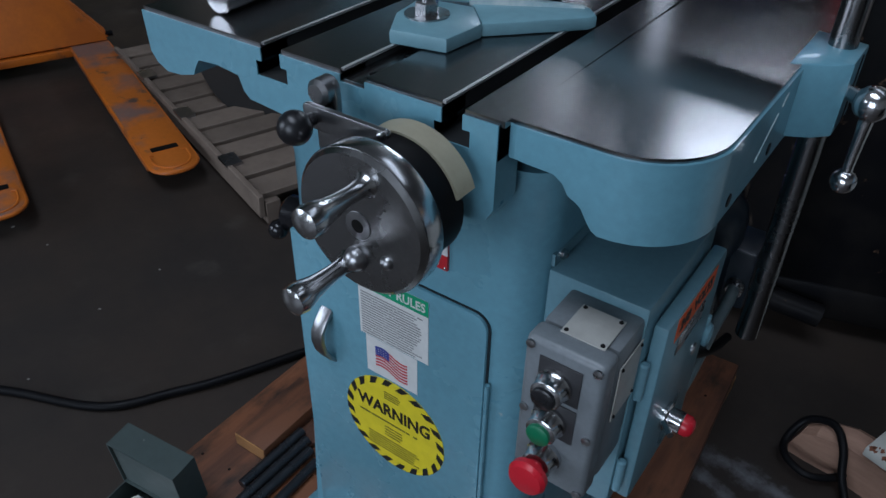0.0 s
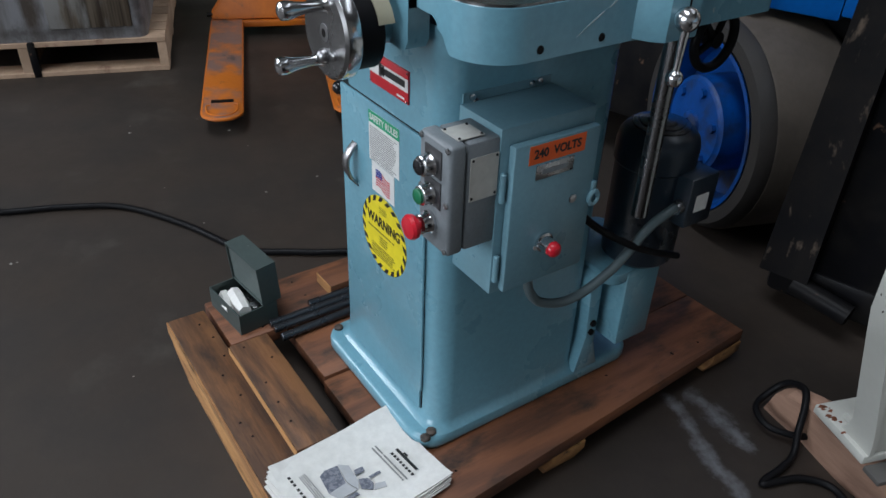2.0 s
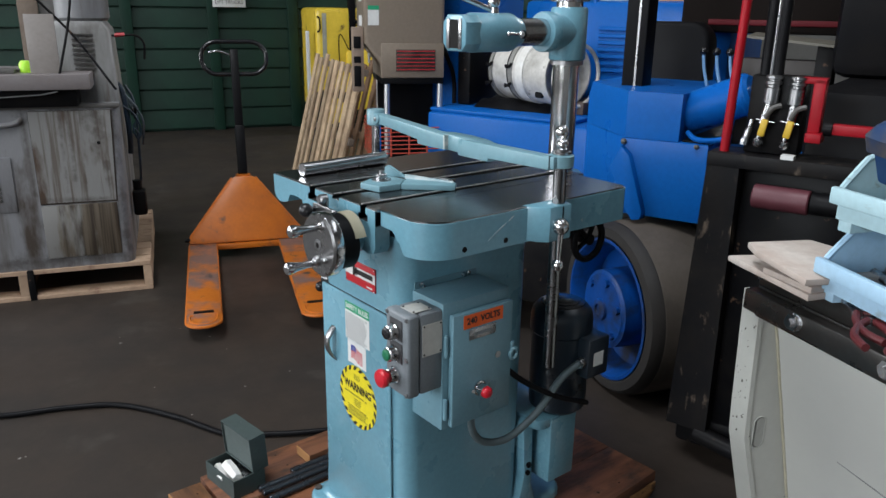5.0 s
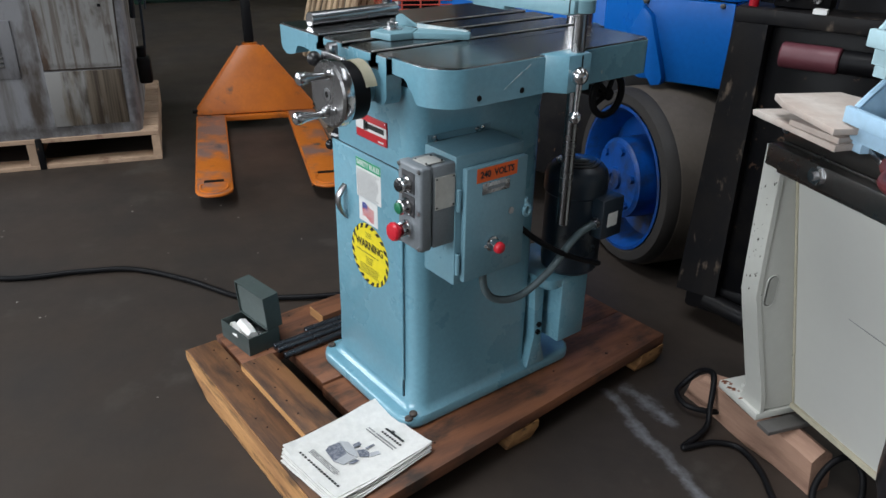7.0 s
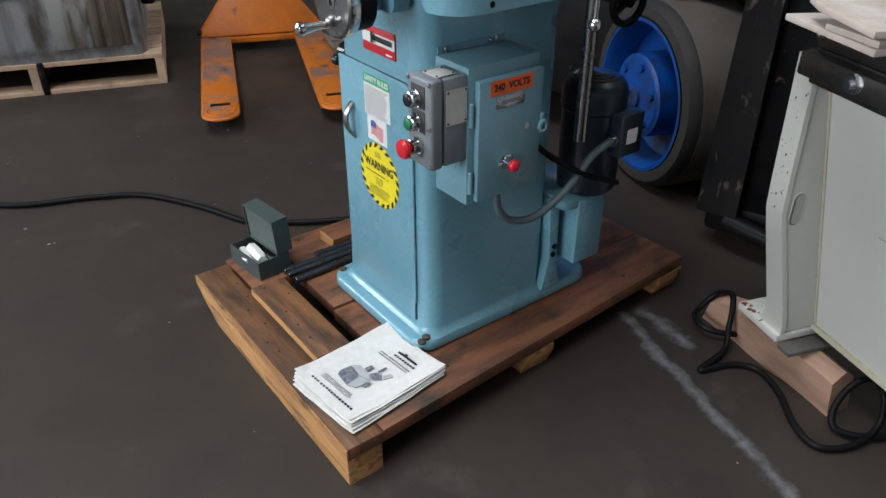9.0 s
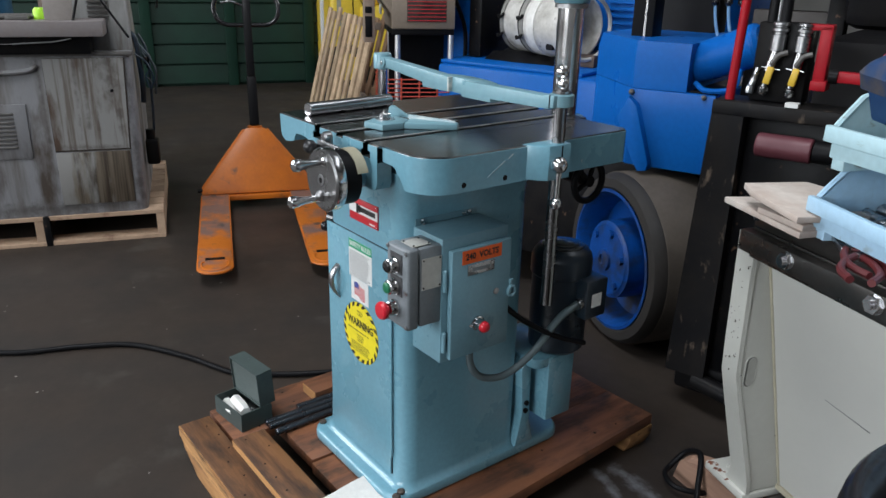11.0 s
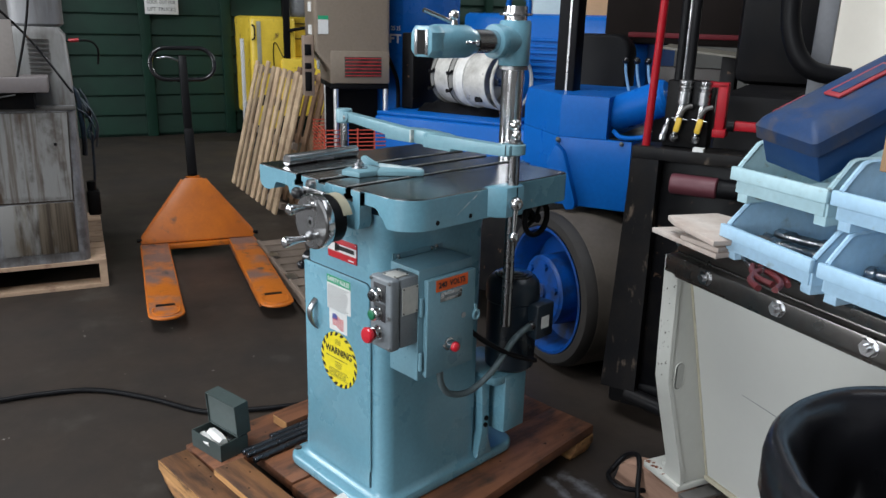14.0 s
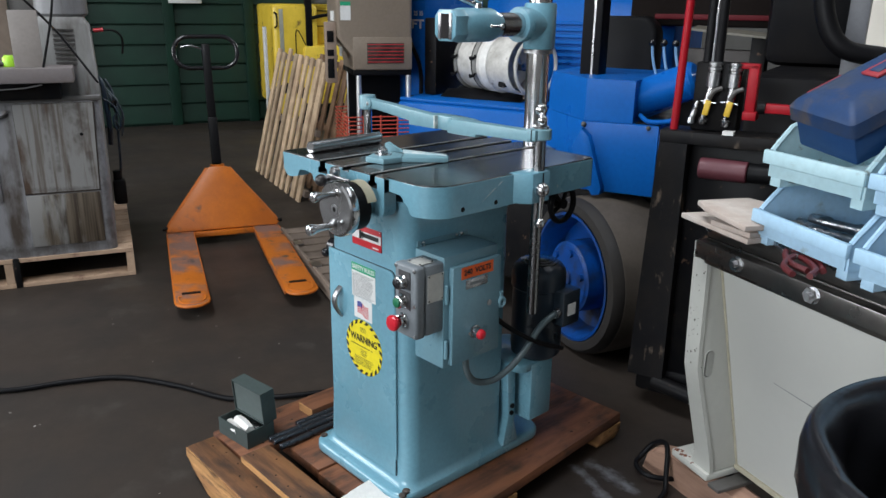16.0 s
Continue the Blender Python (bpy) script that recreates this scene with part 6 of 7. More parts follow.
part("tank_bracket", bm_box(-1.24, -1.16, ty - 0.26, ty + 0.05, 0.976, 1.40, 0.01), dark_iron, bt, keep=True)
# wheel, steered outwards
WR_ = 0.345
wh = part("wheel", bm_lathe([(0.276, 0.0), (0.292, -0.010), (0.325, -0.006), (0.339, 0.012), (WR_, 0.035), (WR_, 0.30), (0.33, 0.33), (0.262, 0.33), (0.262, 0.02), (0.276, 0.0)], (0, 0, 0), (0, 1, 0), 56, cap=False), tyre_rubber, bt, "dusty black tyre on a blue wheel", keep=True)
wh.matrix_basis = pose(0.036, -0.075, WR_, 0, 0, -36)
part("tread", bm_lathe([(WR_ + 0.001, 0.037), (WR_ + 0.004, 0.044), (WR_ + 0.004, 0.292), (WR_ - 0.003, 0.298), (WR_ - 0.003, 0.037), (WR_ + 0.001, 0.037)], (0, 0, 0), (0, 1, 0), 56, cap=False), tread_dust, wh, keep=True)
rim = part("rim", join(bm_lathe([(0.262, 0.02), (0.276, -0.002), (0.284, -0.012), (0.272, -0.014), (0.260, 0.004), (0.240, 0.100), (0.10, 0.120), (0.10, 0.135), (0.262, 0.135), (0.262, 0.02)], (0, 0, 0), (0, 1, 0), 48, cap=False), bm_lathe([(0.160, 0.125), (0.156, 0.010), (0.156, -0.010), (0.146, -0.013), (0.140, -0.020), (0.06, -0.026), (0.0, -0.026)], (0, 0, 0), (0, 1, 0), 40)), blue_wheel, wh, keep=True)
for k in range(6):
    a = 2 * math.pi * k / 6 + 0.3
    part("wheel_nut", bm_lathe([(0.016, 0), (0.016, 0.016)], (0.118 * math.cos(a), -0.018, 0.118 * math.sin(a)), (0.118 * math.cos(a), -1, 0.118 * math.sin(a)), 6), blue_wheel, wh, keep=True)
part("hub_cap", bm_lathe([(0.045, 0), (0.042, 0.012), (0.022, 0.016), (0.020, 0.008), (0.0, 0.008)], (0, -0.025, 0), (0, -1, 0), 20), blue_wheel, wh, keep=True)
part("chassis", bm_box(-1.4, 0.6, 0.15, 1.5, 0.18, 0.72, 0.03), dark_iron, bt, keep=True)
part("far_wheel", bm_rod((-1.2, 0.10, 0.30), (-1.2, 0.32, 0.30), 0.30, seg=36, edge=0.03), tyre_rubber, bt, keep=True)

pale_board = thing("pale_plastic_sheet", BT @ pose(-0.69, 1.70, 0), "pale blue-white plastic sheet standing behind the blue truck", "plastic sheet")
part("sheet", bm_box(-0.180, 0.175, 0, 0.02, 0.02, 2.05, 0.004), mat("pale_plastic", (0.42, 0.52, 0.55), 0.4, second=(0.34, 0.44, 0.47), scale=2, bump=0.02), pale_board, keep=True)
part("edge_frame", join(bm_box(-0.19, 0.185, -0.006, 0.026, 0.0, 0.0195), bm_box(-0.19, -0.1805, -0.006, 0.026, 0.02, 2.05), bm_box(0.1755, 0.185, -0.006, 0.026, 0.02, 2.05)), dull_steel, pale_board, keep=True)

# ---- black lift truck beside it ----
KT = pose(0.0, 1.14, 0, 0, 0, 16.26)
maroon = mat("maroon_sleeve", (0.115, 0.030, 0.040), 0.55, second=(0.09, 0.02, 0.03), scale=8, bump=0.15)
red_paint = mat("red_paint", (0.34, 0.006, 0.014), 0.42, spec=0.2, second=(0.24, 0.004, 0.010), scale=9, bump=0.03)
scuffed_iron = mat("scuffed_black_iron", (0.007, 0.007, 0.008), 0.5, spec=0.14, second=(0.020, 0.016, 0.013), scale=5, bump=0.12, spots=(0.12, 0.092, 0.070), spot_scale=26, spot_at=(0.585, 0.70), spot_stretch=(1, 1, 0.40))
kt = thing("black_lift_truck", KT, "black lift truck mast with hydraulic hoses and red rods", "lift truck")
part("mast_rail", bm_loft([[(-0.036, 0.0, 0.14), (0.096, 0.0, 0.14), (0.096, 0.10, 0.14), (-0.036, 0.10, 0.14)], [(0.0, 0.0, 1.066), (0.094, 0.0, 1.066), (0.094, 0.10, 1.066), (0.0, 0.10, 1.066)]]), scuffed_iron, kt, keep=True)
part("mast_rail", bm_box(0.46, 0.56, 0.02, 0.12, 0.14, 1.066, 0.004), scuffed_iron, kt, keep=True)
part("cross_head", bm_box(-0.002, 0.57, -0.004, 0.14, 1.030, 1.072, 0.004), scuffed_iron, kt, keep=True)
part("inner_plate", bm_box(0.095, 0.46, 0.06, 0.10, 0.10, 1.03, 0.004), dark_iron, kt, keep=True)
part("roller_sleeve", bm_rod((0.140, 0.02, 0.952), (0.296, 0.02, 0.952), 0.036, seg=24, edge=0.004), maroon, kt, keep=True)
part("roller_cap", bm_rod((0.300, 0.02, 0.952), (0.46, 0.02, 0.952), 0.032, seg=20), black, kt, keep=True)
part("mast_foot", join(bm_box(-0.02, 0.50, 0.05, 0.30, 0.05, 0.16, 0.02), bm_rod((0.06, 0.02, 0.12), (0.22, 0.0, 0.10), 0.03, seg=14)), dark_iron, kt, keep=True)
for x in (0.118, 0.152):
    part("hydraulic_hose", bm_rod((x, 0.06, 1.30), (x, 0.06, 2.1), 0.016, seg=12), black, kt, keep=True)
part("hose_clip", bm_rod((0.135, 0.06, 1.29), (0.135, 0.06, 2.1), 0.010, seg=8), dull_steel, kt, keep=True)
tag_yellow = mat("yellow_tag_plastic", (0.62, 0.40, 0.03), 0.5, bump=0.0)
for x, lean in ((0.150, 0.012), (0.216, 0.006)):
    v = part("hose_coupling", join(bm_lathe([(0.014, 0), (0.021, 0.003), (0.021, 0.045), (0.0175, 0.048), (0.0175, 0.054), (0.0225, 0.057), (0.0225, 0.064), (0.018, 0.067), (0.018, 0.070), (0.0225, 0.073), (0.0225, 0.080)], (x, 0.026, 1.222), (x + 0.004, 0.026, 1.35), 14), bm_rod((x, 0.026, 1.224), (x - lean, 0.024, 1.165), 0.0145, seg=12), bm_rod((x - lean, 0.024, 1.165), (x - lean - 0.008, 0.022, 1.115), 0.007, seg=10)), dull_steel, kt, keep=True)
    part("coupling_end", bm_lathe([(0.008, 0), (0.014, 0.004), (0.014, 0.020), (0.009, 0.026)], (x - lean - 0.006, 0.022, 1.122), (x - lean - 0.012, 0.020, 1.05), 8), dull_steel, v, keep=True)
    part("yellow_tag", moved(bm_box(-0.010, 0.010, -0.006, 0.004, -0.025, 0.025, 0.004), pose(x - lean * 0.6, 0.008, 1.155, 0, 10, 0)), tag_yellow, v, keep=True)
    part("tag_wire", bm_rod((x - 0.030, 0.010, 1.177), (x + 0.022, 0.010, 1.172), 0.0018, seg=6), dull_steel, v, keep=True)
    part("bleed_elbow", bm_tube([(x - 0.004, 0.012, 1.185), (x + 0.012, 0.006, 1.212), (x + 0.034, 0.012, 1.222)], 0.0075, 8), dirty, v, keep=True)
part("side_coupling", join(bm_lathe([(0.009, 0), (0.010, 0.03), (0.007, 0.034), (0.007, 0.06)], (0.093, 0.03, 1.115), (0.112, 0.03, 1.20), 10), bm_lathe([(0.009, 0), (0.012, 0.006), (0.012, 0.022)], (0.093, 0.03, 1.120), (0.087, 0.03, 1.05), 8)), dull_steel, kt, keep=True)
part("valve_block", bm_box(0.085, 0.235, 0.05, 0.13, 1.074, 1.30, 0.006), dark_iron, kt, keep=True)
part("red_rod", bm_rod((0.037, 0.03, 1.073), (0.062, 0.03, 1.95), 0.0135, seg=14), red_paint, kt, keep=True)
part("red_bracket", join(bm_box(0.258, 0.290, 0.02, 0.06, 1.125, 1.300, 0.004), bm_box(0.225, 0.290, 0.02, 0.06, 1.285, 1.302, 0.003), bm_box(0.258, 0.300, 0.0, 0.06, 1.125, 1.152, 0.003), bm_box(0.300, 0.44, 0.02, 0.05, 1.150, 1.180, 0.003)), red_paint, kt, keep=True)
part("bracket_pin", bm_rod((0.300, 0.03, 1.165), (0.322, 0.03, 1.165), 0.020, seg=12), dark_iron, kt, keep=True)
part("white_tag", bm_box(0.205, 0.240, -0.010, 0.02, 1.0725, 1.085), white_label, kt, keep=True)
part("truck_body", join(bm_box(0.20, 0.52, 0.30, 1.9, 0.12, 1.25, 0.04), bm_box(0.165, 0.53, 0.80, 1.8, 1.25, 2.1, 0.05)), mat("black_truck_body", (0.005, 0.005, 0.006), 0.5, second=(0.012, 0.010, 0.009), scale=4, bump=0.06, spec=0.12), kt, keep=True)
part("grey_ledge", bm_loft([[(-0.15, y, 1.378 + z), (0.165, y, 1.352 + z), (0.165, y, 1.361 + z), (-0.15, y, 1.388 + z)] for y, z in ((0.86, 0.0), (1.0, 0.01))]), mat("dusty_beige_ledge", (0.13, 0.12, 0.095), 0.6, bump=0.05), kt, keep=True)
part("dash_panel", bm_box(-0.17, 0.165, 0.905, 0.985, 1.19, 1.30, 0.006), mat("brown_grey_panel", (0.040, 0.033, 0.029), 0.6, bump=0.04), kt, keep=True)
part("dash_post", bm_box(0.10, 0.165, 0.90, 0.98, 0.90, 1.36, 0.006), dark_iron, kt, keep=True)
part("red_strip", bm_box(-0.42, 0.19, 1.236, 1.2495, 1.418, 1.442, 0.003), mat("dark_red_strip", (0.09, 0.004, 0.008), 0.6, spec=0.2), kt, keep=True)
part("hose_bend", bm_tube([(0.41, 0.30, 1.95), (0.41, 0.28, 1.60), (0.435, 0.27, 1.44), (0.50, 0.27, 1.35), (0.62, 0.30, 1.325)], 0.032, 12), black, kt, keep=True)
part("guard_post", moved(bm_box(0.488, 0.552, 0.40, 0.46, 1.25, 2.2, 0.006), pose(0, 0, 0)), mat("grey_post_paint", (0.16, 0.165, 0.18), 0.5), kt, keep=True)
part("rear_frame", join(bm_box(-0.55, 0.20, 1.25, 1.45, 1.385, 2.2, 0.02)), mat("dark_brown_panel", (0.011, 0.008, 0.007), 0.6, bump=0.05, spec=0.06), kt, keep=True)
wc = thing("white_cabinet", KT @ pose(0.51, 0.80, 0), "tall white steel cabinet behind the black truck", "cabinet")
white_paint = mat("white_cabinet_paint", (0.74, 0.70, 0.62), 0.5, second=(0.68, 0.64, 0.56), scale=1.5, bump=0.0, fine_mix=0.06)
part("cabinet_body", bm_box(0.0, 0.7, 0, 0.5, 0, 2.2, 0.008), white_paint, wc, keep=True)
part("cabinet_door", bm_box(0.02, 0.68, -0.012, -0.0005, 0.08, 2.16, 0.003), white_paint, wc, keep=True)
cx = thing("cardboard_box", KT @ pose(-0.62, 1.5, 1.40) , "brown cardboard carton on the blue truck", "box")
part("carton", bm_box(-0.2, 0.25, 0, 0.3, -0.0, 0.35, 0.004), mat("brown_cardboard", (0.36, 0.22, 0.12), 0.75, bump=0.05), cx, keep=True)

# ---- the white work stand with its steel top ----
BN = pose(0.482, 0.596, 0, 0, 0, -19.4)
off_white = mat("chipped_white_paint", (0.50, 0.50, 0.46), 0.45, second=(0.44, 0.44, 0.40), scale=2.5, bump=0.05, fine_mix=0.12, spots=(0.07, 0.07, 0.065), spot_scale=18, spot_at=(0.675, 0.69))
panel_white = mat("smooth_white_panel", (0.52, 0.52, 0.485), 0.42, second=(0.47, 0.47, 0.44), scale=1.5, bump=0.01, fine_mix=0.04, spots=(0.40, 0.37, 0.30), spot_scale=3, spot_at=(0.66, 0.80))
bench_steel = mat("oiled_dark_steel", (0.21, 0.20, 0.19), 0.30, 0.95, second=(0.115, 0.10, 0.09), scale=6, bump=0.05, spots=(0.16, 0.10, 0.07), spot_scale=14, spot_at=(0.68, 0.74))
BTOP, BL = 0.945, 1.75
bn = thing("white_work_stand", BN, "white cast work stand with an oily dark steel top", "work stand")
leg = [(0.034, 0.880), (0.037, 0.780), (0.042, 0.515), (0.135, 0.205), (0.147, 0.165), (0.305, 0.165), (0.305, 0.880)]
part("end_leg", join(bm_prism(leg, -0.004, 0.008, "x"), bm_loft([[(x0, y, z), (0.012, y, z), (0.012, y + 0.013, z), (x0, y + 0.013, z)] for x0, y, z in ((-0.043, 0.022, 0.880), (-0.042, 0.030, 0.60), (-0.042, 0.034, 0.52), (-0.044, 0.052, 0.455), (-0.050, 0.122, 0.215), (-0.058, 0.128, 0.185), (-0.072, 0.130, 0.160))])), off_white, bn, keep=True)
hole = rounded(0.060, 0.092, 0.487, 0.570, 0.0155)
# Flat shapes: the recess's shadow crescent painted dark, its lit back paler.
part("leg_opening", bm_prism(hole, 0.0078, 0.0092, "x"), mat("shaded_recess_wall", (0.11, 0.11, 0.10), 0.7), bn, keep=True)
part("recess_back", bm_prism(rounded(0.067, 0.0915, 0.490, 0.567, 0.012), 0.0091, 0.0097, "x"), mat("half_lit_recess", (0.34, 0.34, 0.31), 0.6), bn, keep=True)
part("leg_opening_rim", bm_tube([(0.0088, a, b) for a, b in hole + hole[:1]], 0.0014, 6, 0), off_white, bn, keep=True)
chip_rnd = random.Random(5)


def chip(cx, cz, r, lo, hi, axis):
    n = chip_rnd.randint(5, 7)
    return bm_prism([(cx + r * chip_rnd.uniform(0.35, 1.0) * 0.7 * math.cos(6.283 * k / n), cz + r * chip_rnd.uniform(0.4, 1.2) * math.sin(6.283 * k / n)) for k in range(n)], lo, hi, axis)


flakes = []
for k in range(26):
    cz = chip_rnd.gauss(0.66, 0.075)
    cz = min(max(cz, 0.53), 0.86)
    face = 0.022 + (0.88 - cz) / 0.28 * 0.008
    flakes.append(chip(chip_rnd.uniform(-0.038, 0.008), cz, chip_rnd.choice((0.0012, 0.0016, 0.0022, 0.003, 0.0045)), face - 0.0007, face + 0.002, "y"))
tagged(part("chipped_patches", join(*flakes), mat("bare_grey_chips", (0.16, 0.15, 0.135), 0.6, second=(0.07, 0.06, 0.05), scale=60, amount=1.0), bn, "bare grey chips in the white paint", keep=True), kind="stuff")
flaking_rust = mat("flaking_rust", (0.20, 0.07, 0.035), 0.8, second=(0.10, 0.04, 0.025), scale=30, bump=0.3)
for k in range(12):
    part("rust_patch", chip(chip_rnd.uniform(-0.138, -0.04), 0.124 + abs(chip_rnd.gauss(0, 0.012)), chip_rnd.uniform(0.004, 0.012), 0.1595, 0.1606, "z"), flaking_rust, bn, keep=True)
part("leg_foot", bm_box(-0.143, 0.012, 0.120, 0.30, 0.138, 0.160, 0.003), off_white, bn, keep=True)
part("foot_lug", bm_box(-0.095, -0.060, 0.150, 0.180, 0.160, 0.180, 0.004), off_white, bn, keep=True)
part("front_panel", bm_loft([[(0.0085, 0.234, 0.172), (BL, 0.234, 0.172), (BL, 0.246, 0.172), (0.0085, 0.246, 0.172)], [(0.0085, 0.072, 0.828), (BL, 0.072, 0.828), (BL, 0.084, 0.828), (0.0085, 0.084, 0.828)]]), panel_white, bn, keep=True)
part("panel_edge", bm_loft([[(0.0085, 0.226, 0.158), (BL, 0.226, 0.158), (BL, 0.27, 0.158), (0.0085, 0.27, 0.158)], [(0.0085, 0.226, 0.171), (BL, 0.226, 0.171), (BL, 0.27, 0.171), (0.0085, 0.27, 0.171)]]), mat("yellowed_white_edge", (0.48, 0.44, 0.33), 0.5), bn, keep=True)
part("panel_bead", bm_loft([[(0.0086, y, z), (0.0146, y, z), (0.0146, y + 0.008, z), (0.0086, y + 0.008, z)] for y, z in ((0.2305, 0.172), (0.0685, 0.828))]), MATS["yellowed_white_edge"], bn, keep=True)
part("panel_scratch", moved(bm_box(-0.08, 0.08, -0.0012, 0.0, -0.0012, 0.0012), pose(0.22, 0.1450, 0.535, 13.8, 3.0, 0)), grey_ink, bn, keep=True)
part("cross_tie", bm_box(0.014, 0.060, 0.125, 0.36, 0.124, 0.1375, 0.003), dirty, bn, keep=True)
part("bench_top", join(bm_box(0.0, BL, 0.020, 0.62, BTOP - 0.042, BTOP, 0.004), bm_box(0.46, BL, -0.016, 0.0195, BTOP - 0.030, BTOP - 0.001, 0.003)), bench_steel, bn, keep=True)
part("front_rail", bm_box(-0.002, BL, -0.014, 0.0195, BTOP - 0.094, BTOP - 0.046, 0.005), bench_steel, bn, keep=True)
part("lower_rail", bm_box(0.0, BL, 0.0197, 0.10, BTOP - 0.116, BTOP - 0.0425, 0.004), bench_steel, bn, keep=True)
for x in (0.150, 0.374, 0.60):
    part("rail_bolt", join(bm_lathe([(0.018, 0), (0.018, 0.012)], (x, -0.014, BTOP - 0.066), (x, -1, BTOP - 0.066), 6), bm_lathe([(0.019, 0), (0.019, 0.003)], (x + 0.002, -0.013, BTOP - 0.066), (x, -1, BTOP - 0.066), 16), bm_rod((x, -0.02, BTOP - 0.066), (x, -0.034, BTOP - 0.066), 0.009, seg=12)), chrome, bn, keep=True)
part("eye_ring", bm_tube([(0.005 + 0.010 * math.cos(a), 0.022, BTOP - 0.016 + 0.010 * math.sin(a)) for a in np.linspace(0, 2 * math.pi, 13)], 0.004, 8, 1), dull_steel, bn, keep=True)
part("back_legs", join(bm_box(0.05, 0.13, 0.50, 0.60, 0.0, 0.90, 0.005), bm_box(BL - 0.15, BL - 0.05, 0.30, 0.60, 0.0, 0.90, 0.005)), off_white, bn, keep=True)

pink_wood = mat("pinkish_timber", (0.36, 0.215, 0.15), 0.75, second=(0.20, 0.112, 0.078), scale=3, amount=0.9, grain=14, bump=0.5, stretch=(1, 6, 6), spots=(0.17, 0.055, 0.03), spot_scale=3, spot_at=(0.60, 0.70))
tb_ = thing("timber_block", pose(0.700, 0.757, 0, 0, 0, 168.5), "split pinkish timber block under the white stand's foot", "timber block")
part("block", bm_loft([[(x + s * z, y * w + dy, z * k) for y, z in ((-0.045, 0.0), (0.028, 0.0), (0.032, 0.100), (0.008, 0.112), (-0.012, 0.121), (-0.042, 0.102))] for x, dy, k, w, s in ((-0.005, 0.004, 0.98, 1.0, 0.1), (0.06, 0.0, 1.0, 0.96, 0), (0.12, -0.004, 1.02, 1.02, 0), (0.20, 0.006, 0.97, 0.95, 0), (0.27, 0.0, 1.0, 1.0, 0), (0.34, -0.004, 1.0, 0.9, 0), (0.40, 0.004, 0.86, 0.82, 0), (0.45, 0.010, 0.66, 0.6, -0.2))]), pink_wood, tb_, keep=True, smooth=20)

# white slabs
ON_TOP = pose(0.460, 0.556, 0, 0, 0, -19.4)
slab_mat = mat("dusty_white_slab", (0.56, 0.50, 0.45), 0.7, second=(0.42, 0.33, 0.28), scale=9, amount=0.8, bump=0.15)
for i, (dx, dy, dz, turn, pts) in enumerate(((0.055, 0.045, 0.0, 4, [(-0.10, -0.02), (0.15, -0.055), (0.165, 0.13), (-0.05, 0.15)]), (0.065, 0.050, 0.0425, -8, [(-0.055, -0.035), (0.0, -0.05), (0.155, -0.045), (0.16, 0.12), (0.03, 0.15), (-0.05, 0.11)]))):
    s = thing("stone_slab", ON_TOP @ pose(dx, dy, BTOP + dz, 0, 3.0 * i, turn), "dusty white broken slab on the steel top" if i == 0 else "smaller white slab with cut corners on the other slab", "slab", "slabs on the stand")
    part("slab", bm_prism(pts, 0.0005, 0.014, "z", 0.002), slab_mat, s, keep=True)

chunk = thing("stone_slab", ON_TOP @ pose(0.055, 0.045, BTOP, 0, 0, 4), "small broken white slab piece between two larger slabs", "slab", "slabs on the stand")
part("slab", bm_prism([(0.02, -0.040), (0.148, -0.048), (0.150, 0.08), (0.06, 0.10)], 0.0145, 0.0270, "z", 0.002), slab_mat, chunk, keep=True)

# stacking bins
bin_blue = mat("pale_blue_plastic", (0.38, 0.57, 0.73), 0.45, second=(0.31, 0.50, 0.65), scale=4, bump=0.04, spots=(0.24, 0.30, 0.33), spot_scale=20, spot_at=(0.60, 0.74))
bin_teal = mat("faded_blue_green_plastic", (0.42, 0.60, 0.65), 0.5, second=(0.33, 0.51, 0.57), scale=6, bump=0.03, spots=(0.20, 0.22, 0.19), spot_scale=22, spot_at=(0.59, 0.70), spot_stretch=(0.5, 1, 1.6))


def open_bin(name, m, material, label, w=0.255, d=0.36, h=0.135):
    """A stacking bin with a low front lip, sloped cheeks and feet."""
    b = thing(name, m, label, "storage bin", "stacking bins")
    t = 0.006
    cheek = [(0.0, 0.022), (d, 0.022), (d, h), (0.062, h), (0.050, h - 0.004), (0.012, 0.092), (0.0, 0.075)]
    body = [bm_box(t, w - t, t, d - t, 0.022, 0.028), bm_box(0, w, d - t, d, 0.022, h), bm_box(t, w - t, -0.004, t, 0.022, 0.078, 0.002)]
    body += [bm_prism(cheek, x, x + t, "x") for x in (0, w - t)]
    part("bin_shell", join(*body), material, b, keep=True)
    part("front_lip", bm_box(-0.006, w + 0.006, -0.018, -0.0045, 0.052, 0.083, 0.003), material, b, keep=True)
    for x in (0, w - t):
        rim = [(x + t / 2, 0.0, 0.080), (x + t / 2, 0.012, 0.094), (x + t / 2, 0.050, h - 0.002), (x + t / 2, 0.065, h + 0.002), (x + t / 2, d, h + 0.002)]
        part("rim", bm_tube(rim, 0.006, 6, 0), material, b, keep=True)
    for x in (0.004, w - 0.034):
        part("bin_foot", bm_box(x, x + 0.03, 0.004, d - 0.01, 0.0, 0.0215, 0.002), material, b, keep=True)
    return b


